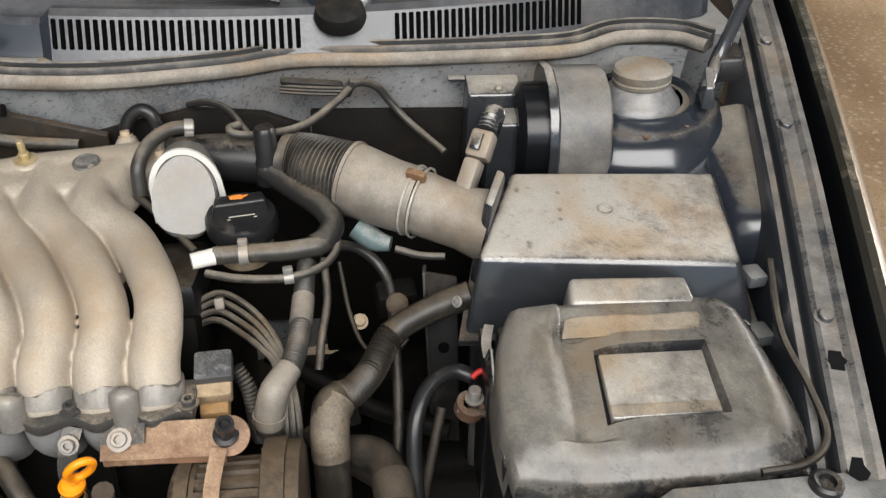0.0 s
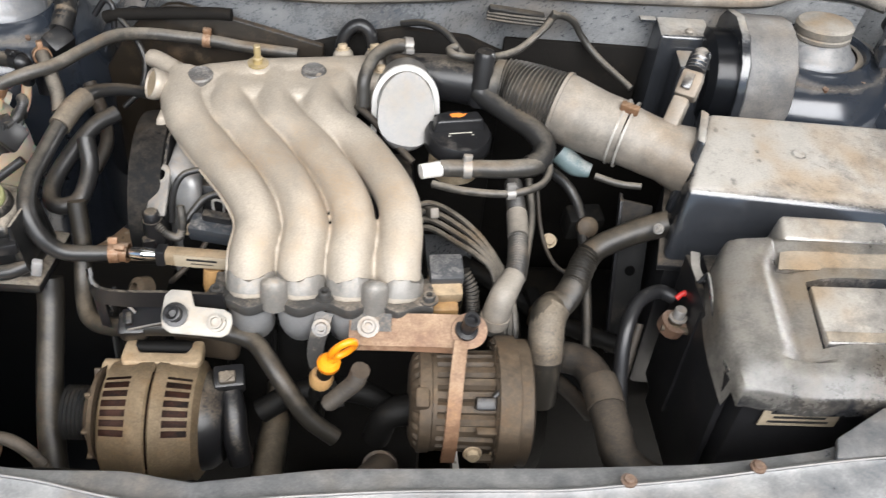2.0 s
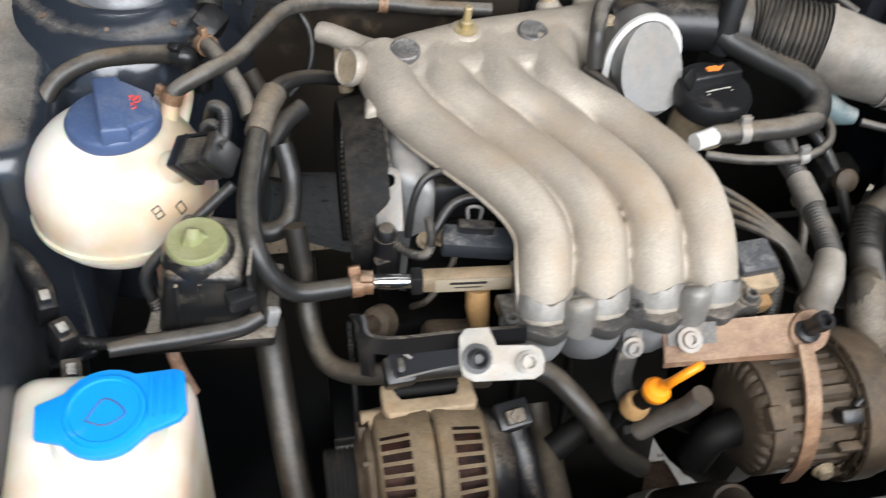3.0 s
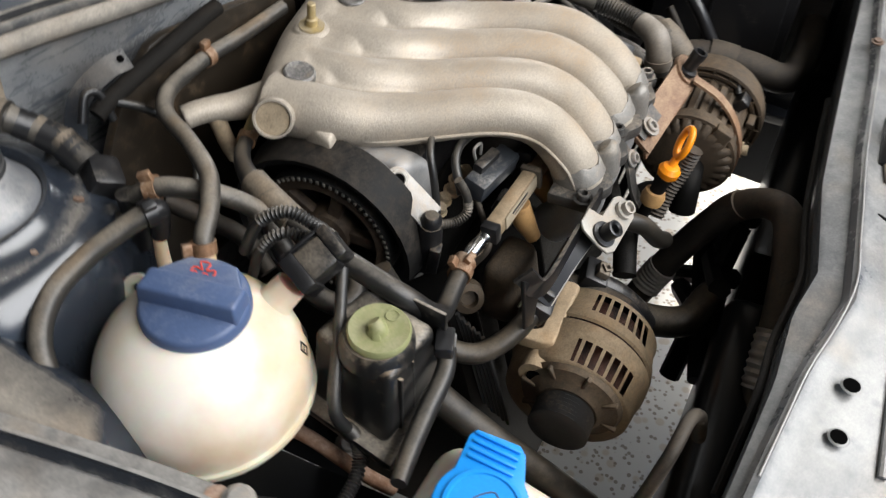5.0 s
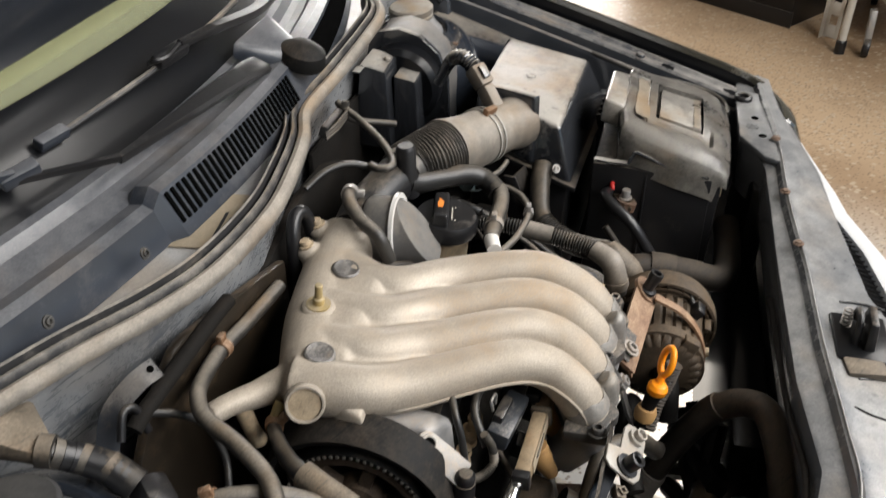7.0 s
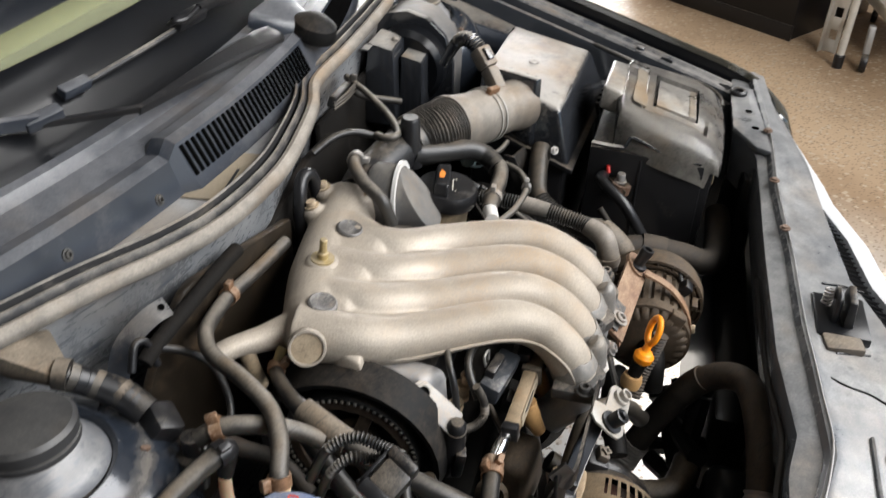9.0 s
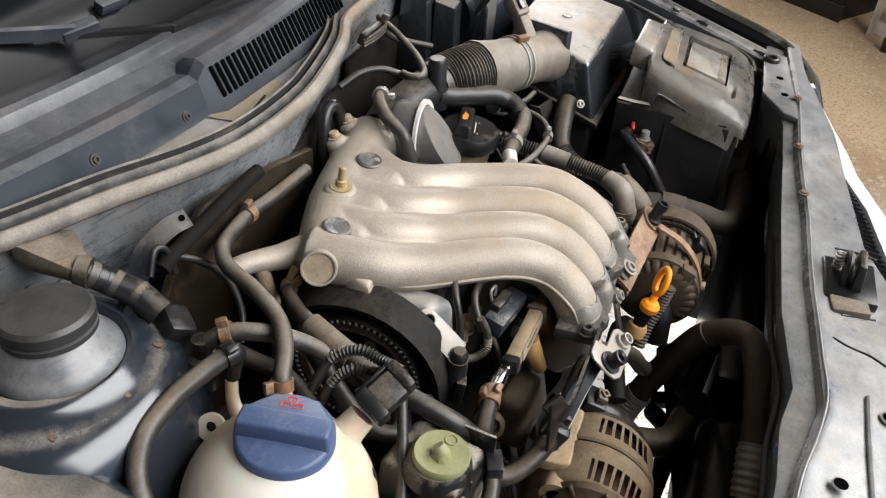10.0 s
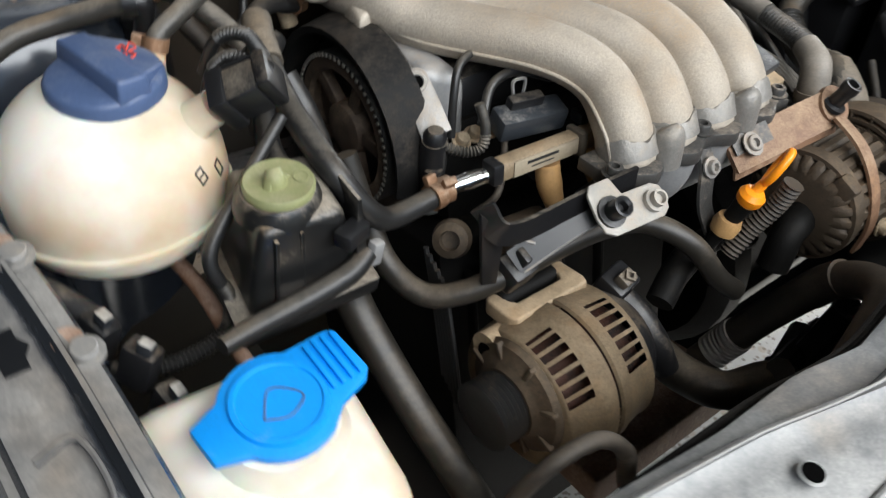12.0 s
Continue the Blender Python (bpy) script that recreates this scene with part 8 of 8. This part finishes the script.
part("foot", lathe([(0.021, 0), (0.021, 0.05), (0.017, 0.055)], pose(2.81, -0.523, 0.0), 16), BLACK, tr)
part("tray", box((0.70, 0.55, 0.05), pose(3.20, -0.90, 0.205, 0, 0, 8), 0.006), PALE, tr)
part("rail", tube([(2.81, -0.523, 0.155), (3.50, -0.640, 0.155)], 0.010, 10), PALE, tr)
for x, y in ((2.795, -0.614), (3.45, -0.75)):
    c = part("castor_fork", hexa([(x - 0.012, y - 0.012, 0.05), (x + 0.012, y - 0.012, 0.05), (x + 0.012, y + 0.012, 0.05), (x - 0.012, y + 0.012, 0.05), (x + 0.015, y - 0.012, 0.18), (x + 0.05, y - 0.012, 0.18), (x + 0.05, y + 0.012, 0.18), (x + 0.015, y + 0.012, 0.18)], 0.003), STEEL, tr)
    part("castor_wheel", lathe([(0.018, -0.013), (0.036, -0.013), (0.038, -0.009), (0.038, 0.009), (0.036, 0.013), (0.018, 0.013)], axis((x, y, 0.038), (0.2, 1, 0)), 24), BLACK, c)
cab = thing("dark_cabinet", (3.6, -0.2, 0.0), "black cabinet standing on the workshop floor", "cabinet")
part("body", hexa([(3.05, -0.35, 0.0), (3.6, -0.75, 0.0), (4.2, 0.0, 0.0), (3.6, 0.4, 0.0), (3.05, -0.35, 0.87), (3.6, -0.75, 0.87), (4.2, 0.0, 0.87), (3.6, 0.4, 0.87)], 0.01), PAINT_DARK, cab)
part("top", hexa([(3.03, -0.35, 0.874), (3.6, -0.77, 0.874), (4.22, 0.0, 0.874), (3.6, 0.42, 0.874), (3.03, -0.35, 0.90), (3.6, -0.77, 0.90), (4.22, 0.0, 0.90), (3.6, 0.42, 0.90)], 0.006), PAINT_DARK, cab)
part("plinth", hexa([(3.045, -0.35, 0.0), (3.055, -0.357, 0.0), (3.605, 0.39, 0.0), (3.595, 0.405, 0.0), (3.045, -0.35, 0.07), (3.055, -0.357, 0.07), (3.605, 0.39, 0.07), (3.595, 0.405, 0.07)], 0.002), BLACK, cab)

wp = thing("relay_holder", (-0.545, 0.30, 0.70), "grey plastic connectors below the coolant tank", "connector")
for x, y, z, a in ((-0.553, 0.318, 0.735, 20), (-0.540, 0.292, 0.725, 35), (-0.535, 0.268, 0.705, 10)):
    c = part("connector", box((0.016, 0.022, 0.03), pose(x, y, z, 15, 10, a), 0.003), BLACK, wp)
    part("latch", box((0.008, 0.010, 0.012), pose(x + 0.004, y - 0.006, z + 0.016, 15, 10, a), 0.0015), BLACK_DUST, c)
hose("wing_loom", [(-0.58, 0.36, 0.76), (-0.565, 0.345, 0.752), (-0.552, 0.325, 0.742)], 0.009, BLACK, "black wiring loom along the wing", "cable", seg=12)
hose("tan_pipe", [(-0.475, 0.40, 0.70), (-0.470, 0.36, 0.690), (-0.468, 0.315, 0.665), (-0.455, 0.295, 0.63)], 0.006, RUST, "tan metal pipe below the coolant tank", "pipe", seg=12)
ey = thing("lashing_eye", (-0.45, 0.33, 0.66), "bare steel bolt head deep below the reservoir", "bolt")
part("washer", bolt_bm((-0.452, 0.335, 0.665), (0, -0.3, 1), 0.007, 0.005, True, True), STEEL, ey)
for nm, pts, r, m, lab in (("injector_wire", [(-0.245, 0.330, 0.765), (-0.225, 0.345, 0.785), (-0.20, 0.345, 0.79), (-0.17, 0.335, 0.78)], 0.004, RUBBER, "black injector wire under the runners"),
                           ("knock_wire", [(-0.262, 0.31, 0.70), (-0.25, 0.30, 0.72), (-0.232, 0.315, 0.735), (-0.22, 0.33, 0.75)], 0.003, RUBBER_DARK, "thin dark wire beside the fuel rail"),
                           ("coolant_bypass", [(-0.16, 0.19, 0.64), (-0.13, 0.20, 0.655), (-0.10, 0.205, 0.66), (-0.06, 0.205, 0.655), (-0.03, 0.20, 0.64)], 0.012, DEEP, "dark coolant branch behind the dipstick"),
                           ("pump_sleeve", [(-0.062, 0.165, 0.735), (-0.067, 0.170, 0.712), (-0.078, 0.178, 0.688), (-0.092, 0.182, 0.665)], 0.008, RUBBER_DARK, "ribbed dark cable sleeve by the dipstick")):
    hose(nm, pts, r, m, lab, "cable", (0, 3, 0.001, 0.004) if nm == "pump_sleeve" else None, 10)
for k in range(5):
    t = thing("head_bolt", (-0.25 + 0.012 * k, 0.345, 0.74), "dirty bolt heads on the cylinder head", "bolt", "head bolts")
    part("bolt_head", bolt_bm((-0.245 + 0.014 * k, 0.352 + 0.002 * (k % 2), 0.737), (0, -0.4, 0.9), 0.0055, 0.007), ALLOY, t)
for nm, pts, r, m, lab in (("throttle_cable", [(-0.03, 0.575, 0.875), (-0.005, 0.560, 0.885), (0.018, 0.542, 0.884), (0.036, 0.520, 0.872), (0.05, 0.505, 0.86)], 0.004, RUBBER, "black throttle cable behind the manifold"),
                           ("vacuum_bend", [(-0.105, 0.562, 0.80), (-0.098, 0.564, 0.855), (-0.082, 0.566, 0.874), (-0.066, 0.562, 0.866), (-0.060, 0.556, 0.82)], 0.0075, BLACK_CLEAN, "black bent vacuum pipe behind the manifold"),
                           ("bulkhead_wire", [(-0.36, 0.585, 0.862), (-0.34, 0.570, 0.845), (-0.325, 0.555, 0.82), (-0.33, 0.54, 0.79), (-0.35, 0.53, 0.77)], 0.0035, RUBBER, "thin black wire below the bulkhead"),
                           ("oil_line", [(-0.385, 0.53, 0.80), (-0.37, 0.51, 0.775), (-0.36, 0.48, 0.755), (-0.37, 0.45, 0.735)], 0.008, RUBBER_DARK, "dark oil line behind the coolant tank"),
                           ("lower_loom", [(0.09, 0.30, 0.64), (0.13, 0.27, 0.63), (0.17, 0.26, 0.60), (0.20, 0.25, 0.57)], 0.009, RUBBER_DARK, "dark taped loom beside the air pump hose"),
                           ("pump_wire", [(0.06, 0.145, 0.725), (0.075, 0.155, 0.735), (0.085, 0.18, 0.728), (0.09, 0.205, 0.70)], 0.0032, RUBBER, "thin wire from the air pump plug")):
    hose(nm, pts, r, m, lab, "cable", seg=10)
for x, y, z, way in ((0.045, 0.125, 0.668, (0, -1, 0.1)), (0.07, 0.128, 0.66, (0, -1, 0.1)), (-0.03, 0.30, 0.735, (0, -0.5, 0.8)), (0.15, 0.40, 0.70, (0, -0.6, 0.8))):
    t = thing("small_bolt", (x, y, z), "dirty hexagon bolt in the engine bay", "bolt", "loose bolts")
    part("bolt_head", bolt_bm((x, y, z), way, 0.006, 0.006), ALLOY, t)
